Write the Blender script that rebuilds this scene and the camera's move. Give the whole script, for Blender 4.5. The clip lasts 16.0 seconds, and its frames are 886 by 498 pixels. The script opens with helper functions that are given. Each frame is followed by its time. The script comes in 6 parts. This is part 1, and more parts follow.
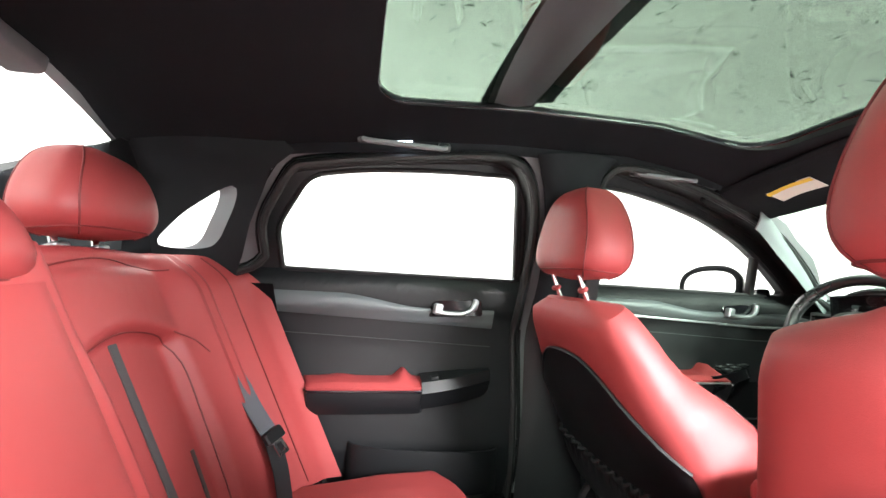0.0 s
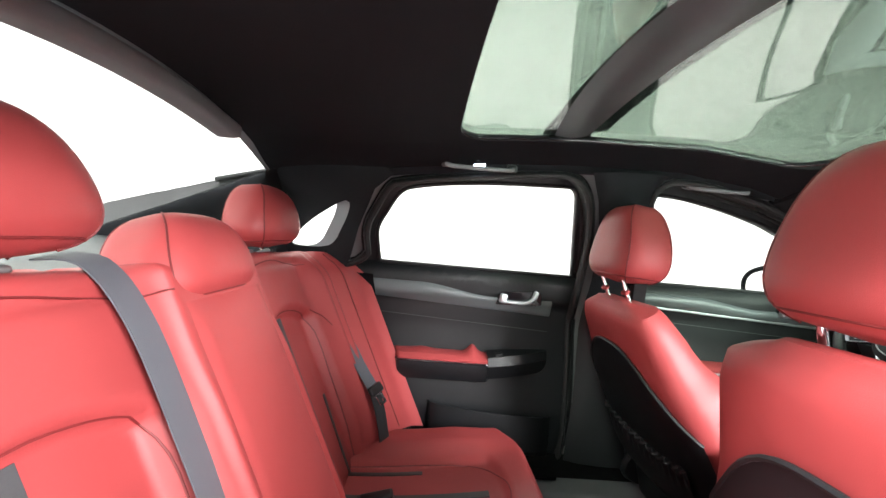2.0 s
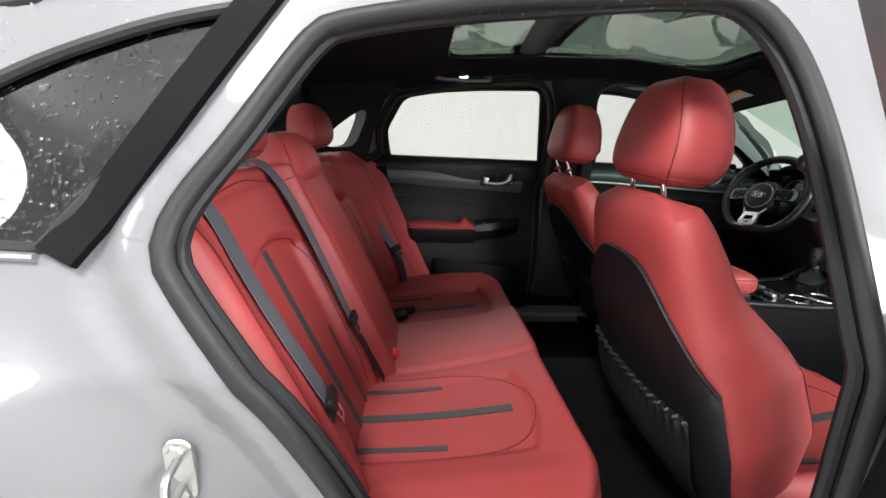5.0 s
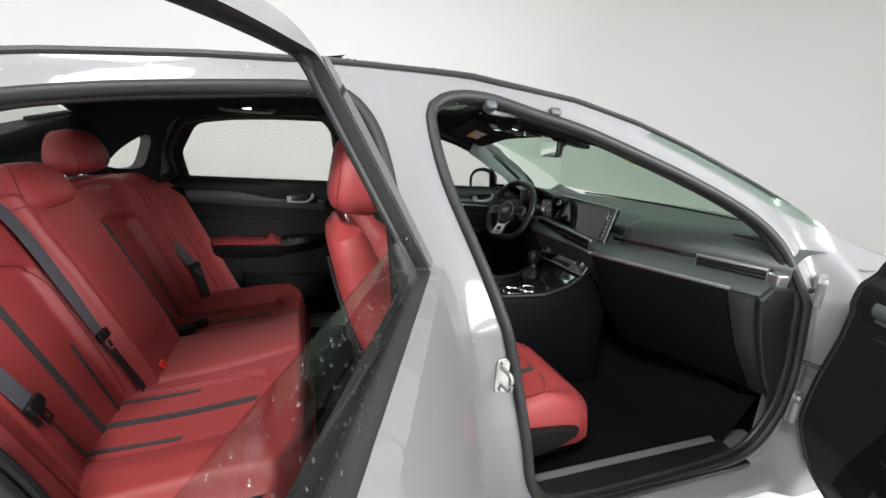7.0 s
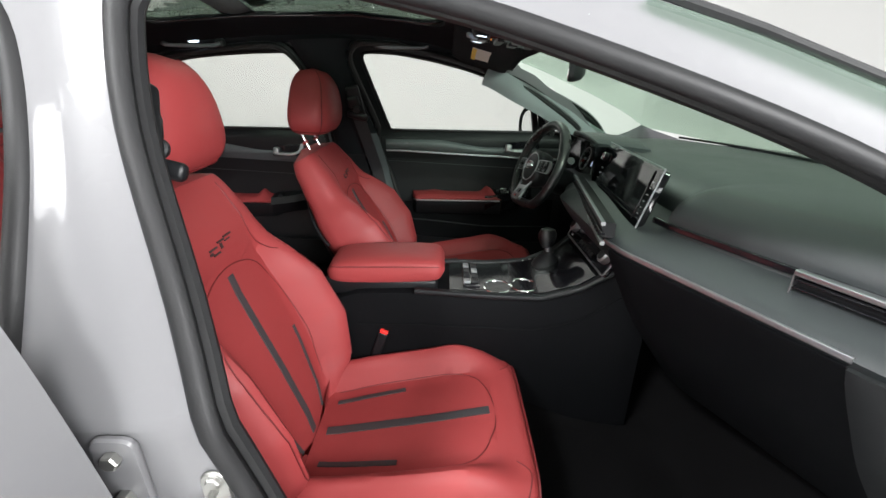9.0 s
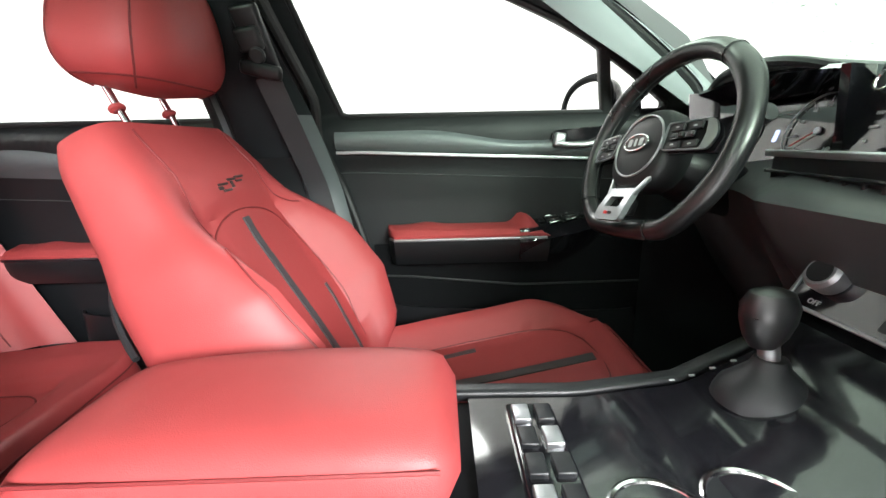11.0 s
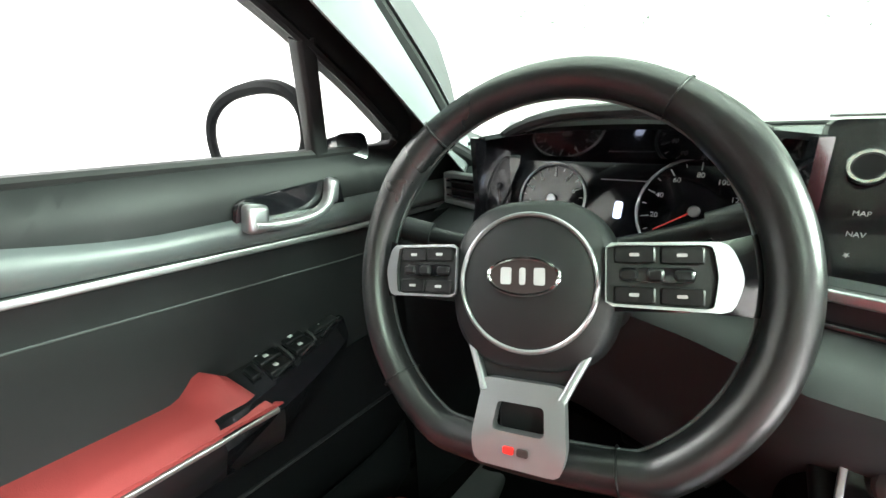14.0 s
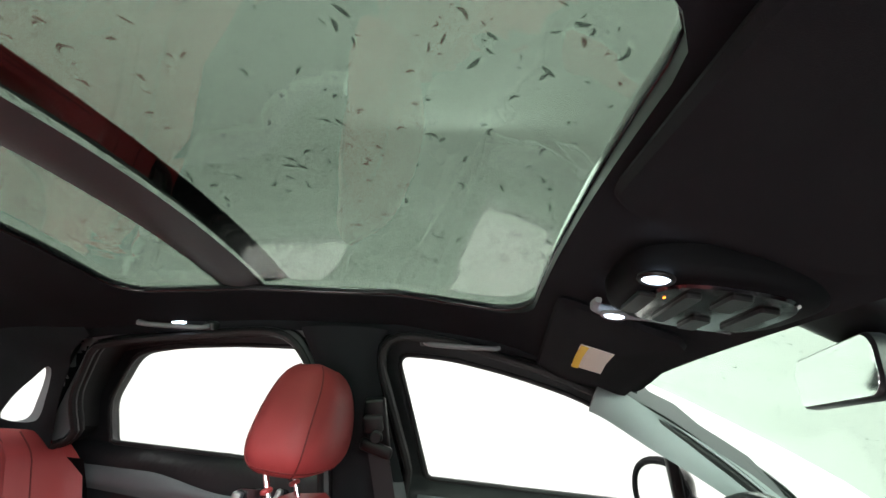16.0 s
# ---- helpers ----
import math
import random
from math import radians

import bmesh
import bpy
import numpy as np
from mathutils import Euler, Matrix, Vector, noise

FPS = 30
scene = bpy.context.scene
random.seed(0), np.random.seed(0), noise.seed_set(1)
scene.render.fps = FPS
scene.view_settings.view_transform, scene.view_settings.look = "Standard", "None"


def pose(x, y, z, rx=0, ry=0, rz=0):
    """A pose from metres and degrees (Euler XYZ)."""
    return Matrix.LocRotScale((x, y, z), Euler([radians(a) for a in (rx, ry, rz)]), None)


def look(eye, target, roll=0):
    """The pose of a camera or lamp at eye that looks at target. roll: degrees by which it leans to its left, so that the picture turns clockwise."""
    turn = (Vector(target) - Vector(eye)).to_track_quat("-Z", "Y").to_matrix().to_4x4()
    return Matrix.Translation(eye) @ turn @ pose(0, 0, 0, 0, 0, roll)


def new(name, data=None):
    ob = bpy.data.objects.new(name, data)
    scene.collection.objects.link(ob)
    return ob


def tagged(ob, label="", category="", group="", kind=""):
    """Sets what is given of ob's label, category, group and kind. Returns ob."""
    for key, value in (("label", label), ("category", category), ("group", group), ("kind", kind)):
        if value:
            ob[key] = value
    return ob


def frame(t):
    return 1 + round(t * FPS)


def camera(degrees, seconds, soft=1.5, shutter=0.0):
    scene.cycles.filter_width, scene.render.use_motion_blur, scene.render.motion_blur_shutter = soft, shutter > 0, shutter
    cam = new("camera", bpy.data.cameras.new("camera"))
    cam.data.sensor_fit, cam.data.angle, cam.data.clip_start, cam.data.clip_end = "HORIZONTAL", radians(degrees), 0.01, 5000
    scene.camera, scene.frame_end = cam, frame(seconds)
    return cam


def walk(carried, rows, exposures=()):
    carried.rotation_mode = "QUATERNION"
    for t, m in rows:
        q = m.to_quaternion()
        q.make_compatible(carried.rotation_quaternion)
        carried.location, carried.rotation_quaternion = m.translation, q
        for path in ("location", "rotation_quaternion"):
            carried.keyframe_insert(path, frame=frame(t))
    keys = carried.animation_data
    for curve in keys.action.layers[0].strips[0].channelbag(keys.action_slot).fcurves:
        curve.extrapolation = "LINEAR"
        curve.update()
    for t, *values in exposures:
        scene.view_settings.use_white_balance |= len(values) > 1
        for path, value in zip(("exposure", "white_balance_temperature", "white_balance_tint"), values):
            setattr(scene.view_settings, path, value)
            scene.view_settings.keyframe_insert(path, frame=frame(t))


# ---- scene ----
cam = camera(94.3, 16.0)
PATH = [
    (0, (0.107, -0.471, 0.979), (0.51, 1.485, 1.089), 3.4),
    (0.5, (0.095, -0.503, 1.023), (0.628, 1.393, 1.373), 2.5),
    (1, (0.074, -0.551, 1.043), (0.659, 1.289, 1.565), 1.7),
    (1.5, (0.054, -0.619, 1.053), (0.434, 1.307, 1.436), 3.8),
    (2, (0.06, -0.708, 1.054), (0.147, 1.289, 1.012), 4.9),
    (2.5, (0.066, -0.776, 1.087), (0.001, 1.16, 0.589), 3.3),
    (3, (0.063, -0.865, 1.132), (-0.044, 0.96, 0.323), 1.0),
    (3.2, (0.06, -0.896, 1.142), (-0.03, 0.9, 0.267), 0.7),
    (5.3, (-0.003, -1.209, 1.072), (0.176, 0.713, 0.548), 2.3),
    (5.5, (-0.026, -1.214, 1.111), (0.182, 0.705, 0.585), 2.2),
    (6, (0.028, -1.249, 1.167), (0.398, 0.655, 0.681), 2.5),
    (6.5, (0.2, -1.4, 1.175), (0.646, 0.486, 0.68), 2.5),
    (7, (0.412, -1.509, 1.185), (1.06, 0.32, 0.7), 3.9),
    (7.5, (0.683, -1.59, 1.203), (1.431, 0.178, 0.64), 5.3),
    (8, (0.953, -1.502, 1.188), (1.47, 0.311, 0.52), 4.6),
    (8.5, (1.052, -1.316, 1.149), (1.296, 0.534, 0.428), 3.1),
    (9, (1.098, -1.124, 1.164), (1.1, 0.729, 0.41), 0.9),
    (9.2, (1.110, -1.051, 1.153), (1.039, 0.801, 0.402), 0.0),
    (11.3, (1.087, -0.194, 0.881), (1.125, 1.749, 0.407), -2.2),
    (11.5, (1.076, -0.136, 0.902), (1.174, 1.805, 0.430), -2.3),
    (12, (1.059, 0.052, 0.951), (1.645, 1.882, 0.397), -1.2),
    (12.5, (1.124, 0.219, 0.973), (2.355, 1.643, 0.298), -2.7),
    (13, (1.175, 0.277, 1.003), (2.692, 1.369, 0.293), -5.6),
    (13.5, (1.178, 0.286, 1.003), (2.741, 1.311, 0.292), -4.7),
    (14, (1.163, 0.257, 0.998), (2.619, 1.490, 0.397), -2.3),
    (14.5, (1.074, 0.116, 0.986), (2.082, 1.811, 0.651), 1.1),
    (15, (1.004, -0.116, 1.021), (1.362, 1.841, 1.229), 2.9),
    (15.5, (0.978, -0.337, 1.091), (0.884, 1.551, 1.746), 4.9),
    (16, (1.015, -0.486, 1.109), (0.761, 1.344, 1.877), 5.5),
]
EXPOSURE = [(0, 1.62), (1.8, 1.25), (3.0, 0.36), (4.2, -0.25), (5.5, -0.6), (7.0, -0.80), (9.0, -0.58), (10.2, 0.25), (11.5, 1.4), (13.0, 1.88), (14.3, 1.60), (15.2, 0.74), (16, 0.40)]
walk(cam, [(t, look(eye, target, roll)) for t, eye, target, roll in PATH], EXPOSURE)

# ---- world and light ----
world = bpy.data.worlds.new("studio_world")
scene.world = world
world.use_nodes = True
world.node_tree.nodes["Background"].inputs["Color"].default_value = (0.9, 0.93, 1.0, 1)
world.node_tree.nodes["Background"].inputs["Strength"].default_value = 0.05


def area(name, at, target, sx, sy, power, shape="ELLIPSE", tint=(0.985, 0.99, 1.0)):
    lamp = bpy.data.lights.new(name, "AREA")
    lamp.shape, lamp.size, lamp.size_y, lamp.energy, lamp.color = shape, sx, sy, power, tint
    ob = new(name, lamp)
    ob.matrix_world = look(at, target)
    return ob


area("ceiling_panel", (0.7, 0.0, 3.5), (0.7, 0.0, 0.0), 7.5, 6.5, 110, "RECTANGLE")
area("ceiling_softbox", (-0.7, -2.3, 3.4), (0.4, -0.6, 0.8), 0.9, 0.6, 215)
area("front_softbox", (2.7, -3.0, 2.0), (0.6, -0.4, 0.7), 1.7, 1.0, 385)
area("rear_softbox", (-3.4, -2.7, 3.0), (-0.4, -0.6, 0.9), 1.4, 1.0, 100)
area("far_softbox", (0.7, 3.0, 3.2), (0.7, 0.6, 0.8), 2.0, 1.0, 55)


# ---- mesh helpers ----
def V(*a):
    return Vector(a)


def smooth_line(pts, n=8, closed=False):
    """A smooth line through points (Catmull-Rom), n steps a span."""
    p = [Vector(q) for q in pts]
    m, out = len(p), []
    for i in range(m if closed else m - 1):
        a, b = p[(i - 1) % m] if closed or i else p[0], p[i]
        c = p[(i + 1) % m]
        d = p[(i + 2) % m] if closed or i + 2 < m else p[-1]
        for k in range(n):
            t = k / n
            out.append(0.5 * ((2 * b) + (c - a) * t + (2 * a - 5 * b + 4 * c - d) * t * t + (3 * b - a - 3 * c + d) * t ** 3))
    if not closed:
        out.append(p[-1])
    return out


def even(pts, n, closed=False):
    """The same line in n even steps."""
    p = [Vector(q) for q in pts]
    if closed:
        p = p + [p[0]]
    s = np.r_[0, np.cumsum([(b - a).length for a, b in zip(p, p[1:])])]
    at = np.linspace(0, s[-1], n + 1 if closed else n)
    cols = [np.interp(at, s, [q[k] for q in p]) for k in range(len(p[0]))]
    out = [Vector(c) for c in zip(*cols)]
    return out[:-1] if closed else out


def finish(bm, smooth=True, sharp=40):
    bmesh.ops.remove_doubles(bm, verts=bm.verts, dist=1e-5)
    bmesh.ops.recalc_face_normals(bm, faces=bm.faces)
    for f in bm.faces:
        f.smooth = smooth
    if smooth:
        for e in bm.edges:
            if len(e.link_faces) == 2 and e.calc_face_angle(0) > radians(sharp):
                e.smooth = False
    return bm


def grid(f, nu, nv, cu=False, cv=False, bm=None):
    """A sheet of points f(u, v), u and v from 0 to 1."""
    bm = bm or bmesh.new()
    vs = [[bm.verts.new(f(i / (nu if cu else nu - 1), j / (nv if cv else nv - 1))) for j in range(nv)] for i in range(nu)]
    for i in range(nu if cu else nu - 1):
        for j in range(nv if cv else nv - 1):
            a, b = (i + 1) % nu, (j + 1) % nv
            bm.faces.new((vs[i][j], vs[a][j], vs[a][b], vs[i][b]))
    return bm


def loft(rings, caps=True, bm=None, closed=False):
    bm = bm or bmesh.new()
    vs = [[bm.verts.new(p) for p in r] for r in rings]
    n = len(vs[0])
    pairs = list(zip(vs, vs[1:])) + ([(vs[-1], vs[0])] if closed else [])
    for a, b in pairs:
        for i in range(n):
            bm.faces.new((a[i], a[(i + 1) % n], b[(i + 1) % n], b[i]))
    if caps and not closed:
        for r in (vs[0], vs[-1]):
            c = bm.verts.new(sum((v.co for v in r), Vector()) / n)
            for i in range(n):
                bm.faces.new((r[i], r[(i + 1) % n], c))
    return bm


def frames_along(pts, closed=False, up=(0, 0, 1)):
    out, n = [], len(pts)
    for i in range(n):
        a = pts[(i - 1) % n] if closed or i else pts[0]
        b = pts[(i + 1) % n] if closed or i < n - 1 else pts[-1]
        t = (b - a).normalized()
        side = t.cross(Vector(up))
        side = side.normalized() if side.length > 1e-4 else t.orthogonal().normalized()
        out.append((side, side.cross(t).normalized()))
    return out


def sweep(pts, profile, closed=False, up=(0, 0, 1), bm=None, size=None):
    """A profile of (side, up) pairs carried along a line."""
    pts = [Vector(p) for p in pts]
    rings = []
    for i, (p, (s, u)) in enumerate(zip(pts, frames_along(pts, closed, up))):
        k = size[i] if size else 1
        rings.append([p + s * a * k + u * b * k for a, b in profile])
    return loft(rings, True, bm, closed)


def circle(r, n=10, ry=None):
    return [(r * math.cos(2 * math.pi * k / n), (ry or r) * math.sin(2 * math.pi * k / n)) for k in range(n)]


def tube(pts, r, n=10, closed=False, bm=None, up=(0, 0, 1), size=None):
    return sweep(pts, circle(r, n), closed, up, bm, size)


def rrect(w, h, r, n=4):
    """A rectangle of w by h with rounded corners."""
    out = []
    for cx, cy, a in ((1, 1, 0), (-1, 1, 90), (-1, -1, 180), (1, -1, 270)):
        for k in range(n + 1):
            t = radians(a + 90 * k / n)
            out.append((cx * (w / 2 - r) + r * math.cos(t), cy * (h / 2 - r) + r * math.sin(t)))
    return out


def solid(outline, m, depth, bevel=0.0, bm=None):
    """A plate: a flat outline of (a, b), laid by the pose m, depth along its normal, rounded at its rims."""
    bm = bm or bmesh.new()
    c = Vector((sum(p[0] for p in outline) / len(outline), sum(p[1] for p in outline) / len(outline)))
    def ring(z, inset):
        out = []
        for p in outline:
            q = Vector(p)
            d = q - c
            q = q - d.normalized() * min(inset, d.length * 0.8)
            out.append(m @ Vector((q[0], q[1], z)))
        return out
    h = depth / 2
    rows = [ring(-h, bevel), ring(-h + bevel, 0), ring(h - bevel, 0), ring(h, bevel)] if bevel else [ring(-h, 0), ring(h, 0)]
    return loft(rows, True, bm)


def rbox(at, size, r=0.006, rot=(0, 0, 0), bm=None, n=3):
    """A box with rounded edges."""
    own = bmesh.new()
    bmesh.ops.create_cube(own, size=1)
    for v in own.verts:
        v.co = Vector((v.co[0] * size[0], v.co[1] * size[1], v.co[2] * size[2]))
    r = min(r, min(size) * 0.49)
    bmesh.ops.bevel(own, geom=own.edges[:] + own.verts[:], offset=r, segments=n, affect="EDGES", profile=0.5)
    m = pose(*at, *rot)
    own.transform(m)
    if bm is None:
        return own
    me = bpy.data.meshes.new("join")
    own.to_mesh(me)
    bm.from_mesh(me)
    bpy.data.meshes.remove(me)
    own.free()
    return bm


def fill2d(outer, holes, step, lift, bounds=None):
    """A sheet from a flat outline (a, b) with holes, cut at every step, each point lifted by lift(a, b)."""
    bm = bmesh.new()
    for loop in (outer, *holes):
        vs = [bm.verts.new((p[0], p[1], 0)) for p in loop]
        for i in range(len(vs)):
            bm.edges.new((vs[i], vs[(i + 1) % len(vs)]))
    bmesh.ops.triangle_fill(bm, use_beauty=True, use_dissolve=False, edges=bm.edges[:], normal=(0, 0, 1))
    xs, ys = [p[0] for p in outer], [p[1] for p in outer]
    for axis, lo, hi in ((0, min(xs), max(xs)), (1, min(ys), max(ys))):
        k = lo + step
        while k < hi:
            co, no = Vector((0, 0, 0)), Vector((0, 0, 0))
            co[axis], no[axis] = k, 1
            bmesh.ops.bisect_plane(bm, geom=bm.verts[:] + bm.edges[:] + bm.faces[:], plane_co=co, plane_no=no, dist=1e-5)
            k += step
    for v in bm.verts:
        v.co = Vector(lift(v.co[0], v.co[1]))
    return bm


def thicken(bm, d):
    """Gives a sheet a thickness d against its normals."""
    bmesh.ops.recalc_face_normals(bm, faces=bm.faces)
    bmesh.ops.solidify(bm, geom=bm.faces[:], thickness=d)
    return bm


def root_of(ob):
    while ob.parent:
        ob = ob.parent
    return ob


def part(name, bm, material, parent, label="", sharp=40, smooth=True):
    """One mesh under a thing or under a part. Its points are given in the room's own measure."""
    base = root_of(parent)
    finish(bm, smooth, sharp)
    bm.transform(Matrix.Translation(-Vector(base.get("base", (0, 0, 0)))))
    me = bpy.data.meshes.new(name)
    bm.to_mesh(me)
    bm.free()
    me.materials.append(material)
    ob = new(name, me)
    ob.parent = parent
    return tagged(ob, label)


def thing(name, base, label, category, group="", kind="", turn=0.0):
    ob = new(name)
    ob.empty_display_size = 0.05
    ob["base"] = tuple(base)
    ob.matrix_basis = pose(*base, 0, 0, turn)
    return tagged(ob, label, category, group, kind)


def whole(name, bm, material, label, category, group="", kind="", sharp=40, smooth=True):
    finish(bm, smooth, sharp)
    c = sum((v.co for v in bm.verts), Vector()) / max(1, len(bm.verts))
    c[2] = min(v.co[2] for v in bm.verts)
    bm.transform(Matrix.Translation(-c))
    me = bpy.data.meshes.new(name)
    bm.to_mesh(me)
    bm.free()
    me.materials.append(material)
    ob = new(name, me)
    ob.location = c
    return tagged(ob, label, category, group, kind)


def step(a, b, x):
    t = min(1.0, max(0.0, (x - a) / (b - a)))
    return t * t * (3 - 2 * t)


def bell(x, s):
    return math.exp(-(x / s) ** 2)


# ---- materials ----
def material(name, color, rough=0.5, metal=0.0, coat=0.0, grain=0.0, grain_scale=400.0, vary=0.15, vary_scale=6.0, sheen=0.0, voronoi=False, spec=0.5, fold=0.0):
    m = bpy.data.materials.new(name)
    m.use_nodes = True
    nt = m.node_tree
    b = nt.nodes["Principled BSDF"]
    b.inputs["Roughness"].default_value = rough
    b.inputs["Metallic"].default_value = metal
    b.inputs["Coat Weight"].default_value = coat
    b.inputs["Coat Roughness"].default_value = 0.05
    b.inputs["Sheen Weight"].default_value = sheen
    b.inputs["Specular IOR Level"].default_value = spec
    tc = nt.nodes.new("ShaderNodeTexCoord")
    big = nt.nodes.new("ShaderNodeTexNoise")
    big.inputs["Scale"].default_value = vary_scale
    big.inputs["Detail"].default_value = 5
    nt.links.new(tc.outputs["Object"], big.inputs["Vector"])
    mix = nt.nodes.new("ShaderNodeMix")
    mix.data_type = "RGBA"
    mix.inputs[6].default_value = (*[c * (1 - vary) for c in color], 1)
    mix.inputs[7].default_value = (*[min(1, c * (1 + vary)) for c in color], 1)
    nt.links.new(big.outputs["Fac"], mix.inputs[0])
    nt.links.new(mix.outputs[2], b.inputs["Base Color"])
    mr = nt.nodes.new("ShaderNodeMapRange")
    mr.inputs["To Min"].default_value, mr.inputs["To Max"].default_value = max(0.02, rough - 0.08), min(1, rough + 0.08)
    nt.links.new(big.outputs["Fac"], mr.inputs["Value"])
    nt.links.new(mr.outputs["Result"], b.inputs["Roughness"])
    if grain:
        fine = nt.nodes.new("ShaderNodeTexVoronoi" if voronoi else "ShaderNodeTexNoise")
        fine.inputs["Scale"].default_value = grain_scale
        nt.links.new(tc.outputs["Object"], fine.inputs["Vector"])
        bump = nt.nodes.new("ShaderNodeBump")
        bump.inputs["Strength"].default_value = grain
        bump.inputs["Distance"].default_value = 0.001
        nt.links.new(fine.outputs[0], bump.inputs["Height"])
        nt.links.new(bump.outputs["Normal"], b.inputs["Normal"])
        if fold:
            soft = nt.nodes.new("ShaderNodeTexNoise")
            soft.inputs["Scale"].default_value = 11.0
            soft.inputs["Detail"].default_value = 2
            soft.inputs["Distortion"].default_value = 0.25
            nt.links.new(tc.outputs["Object"], soft.inputs["Vector"])
            crease = nt.nodes.new("ShaderNodeBump")
            crease.inputs["Strength"].default_value = fold
            crease.inputs["Distance"].default_value = 0.012
            nt.links.new(soft.outputs[0], crease.inputs["Height"])
            nt.links.new(crease.outputs["Normal"], bump.inputs["Normal"])
    return m


def glass(name, tint, gloss=1.0, drops=0.0):
    """A pane: clear with a tint, and mirror-like at a slant."""
    m = bpy.data.materials.new(name)
    m.use_nodes = True
    nt = m.node_tree
    nt.nodes.remove(nt.nodes["Principled BSDF"])
    out = nt.nodes["Material Output"]
    clear = nt.nodes.new("ShaderNodeBsdfTransparent")
    clear.inputs["Color"].default_value = (*tint, 1)
    shine = nt.nodes.new("ShaderNodeBsdfGlossy")
    shine.inputs["Roughness"].default_value = 0.02
    rim = nt.nodes.new("ShaderNodeLayerWeight")
    rim.inputs["Blend"].default_value = 0.5
    power = nt.nodes.new("ShaderNodeMath")
    power.operation = "POWER"
    power.inputs[1].default_value = 4.0
    nt.links.new(rim.outputs["Facing"], power.inputs[0])
    scale = nt.nodes.new("ShaderNodeMath")
    scale.operation = "MULTIPLY_ADD"
    scale.inputs[1].default_value, scale.inputs[2].default_value = 0.55 * gloss, 0.035 * gloss
    nt.links.new(power.outputs[0], scale.inputs[0])
    mix = nt.nodes.new("ShaderNodeMixShader")
    nt.links.new(scale.outputs[0], mix.inputs[0])
    nt.links.new(clear.outputs[0], mix.inputs[1])
    nt.links.new(shine.outputs[0], mix.inputs[2])
    nt.links.new(mix.outputs[0], out.inputs["Surface"])
    return m


def emitter(name, color, strength):
    m = bpy.data.materials.new(name)
    m.use_nodes = True
    b = m.node_tree.nodes["Principled BSDF"]
    b.inputs["Base Color"].default_value = (*color, 1)
    b.inputs["Emission Color"].default_value = (*color, 1)
    b.inputs["Emission Strength"].default_value = strength
    return m


RED = material("red_leather", (0.300, 0.041, 0.042), 0.52, grain=0.16, grain_scale=900, vary=0.12, vary_scale=5, voronoi=True, spec=0.42, fold=0.22)
RED_SEAM = material("red_stitch", (0.13, 0.010, 0.011), 0.6)
STRIP = material("charcoal_leather_strip", (0.045, 0.045, 0.048), 0.5, grain=0.3, grain_scale=500)
BLACK = material("black_soft_plastic", (0.011, 0.0122, 0.0135), 0.46, grain=0.14, grain_scale=1800, vary=0.2, voronoi=True, spec=0.38)
DOOR_TRIM = material("black_door_trim", (0.0085, 0.0095, 0.0105), 0.52, grain=0.14, grain_scale=1800, vary=0.2, voronoi=True, spec=0.30)
GREY_TRIM = material("charcoal_soft_trim", (0.040, 0.046, 0.048), 0.44, grain=0.14, grain_scale=1800, vary=0.12, voronoi=True, spec=0.55)
HARD = material("dark_hard_plastic", (0.007, 0.0078, 0.0090), 0.40, grain=0.08, grain_scale=1500, spec=0.35)
GLOSS = material("piano_black", (0.008, 0.008, 0.01), 0.1, coat=0.6, vary=0.05)
LINER = material("charcoal_headliner_cloth", (0.0068, 0.0075, 0.0092), 0.95, grain=0.5, grain_scale=1500, vary=0.12, spec=0.2)
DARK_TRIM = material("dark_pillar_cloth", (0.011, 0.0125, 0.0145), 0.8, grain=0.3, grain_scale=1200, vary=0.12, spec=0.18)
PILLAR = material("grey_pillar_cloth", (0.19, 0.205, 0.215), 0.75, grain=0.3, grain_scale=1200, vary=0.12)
PAD = material("grey_padded_trim", (0.070, 0.080, 0.084), 0.42, grain=0.12, grain_scale=1800, vary=0.12, voronoi=True, spec=0.6)
MATTE = material("matte_black_trim", (0.0042, 0.0046, 0.0053), 0.6, grain=0.1, grain_scale=800, vary=0.1, spec=0.07)
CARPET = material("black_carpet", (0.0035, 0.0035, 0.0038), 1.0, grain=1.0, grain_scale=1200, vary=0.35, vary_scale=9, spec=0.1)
RUBBER = material("black_rubber_seal", (0.012, 0.0122, 0.013), 0.55, grain=0.2, grain_scale=300, spec=0.35)
PAINT = material("grey_body_paint", (0.150, 0.150, 0.156), 0.42, coat=0.35, vary=0.04, vary_scale=3, spec=0.25)
CHROME = material("bright_chrome", (0.85, 0.85, 0.86), 0.12, metal=1.0, vary=0.03)
SATIN = material("satin_silver", (0.37, 0.38, 0.395), 0.36, metal=0.9, vary=0.05)
STEEL = material("zinc_plated_steel", (0.46, 0.46, 0.44), 0.42, metal=1.0, vary=0.15, vary_scale=40)
# One webbing in two tones: paler where light falls, darker where shaded.
LIT_BELT = material("lit_belt_webbing", (0.085, 0.09, 0.105), 0.6, grain=0.6, grain_scale=900, vary=0.1)
SHADED_BELT = material("shaded_belt_webbing", (0.016, 0.017, 0.02), 0.55, grain=0.6, grain_scale=900, vary=0.1)
WHEEL = material("black_wheel_leather", (0.0105, 0.011, 0.0118), 0.29, grain=0.08, grain_scale=1600, vary=0.2, voronoi=True, spec=0.6)
SCREEN = material("dark_display_glass", (0.006, 0.006, 0.008), 0.06, coat=0.5, vary=0.02)
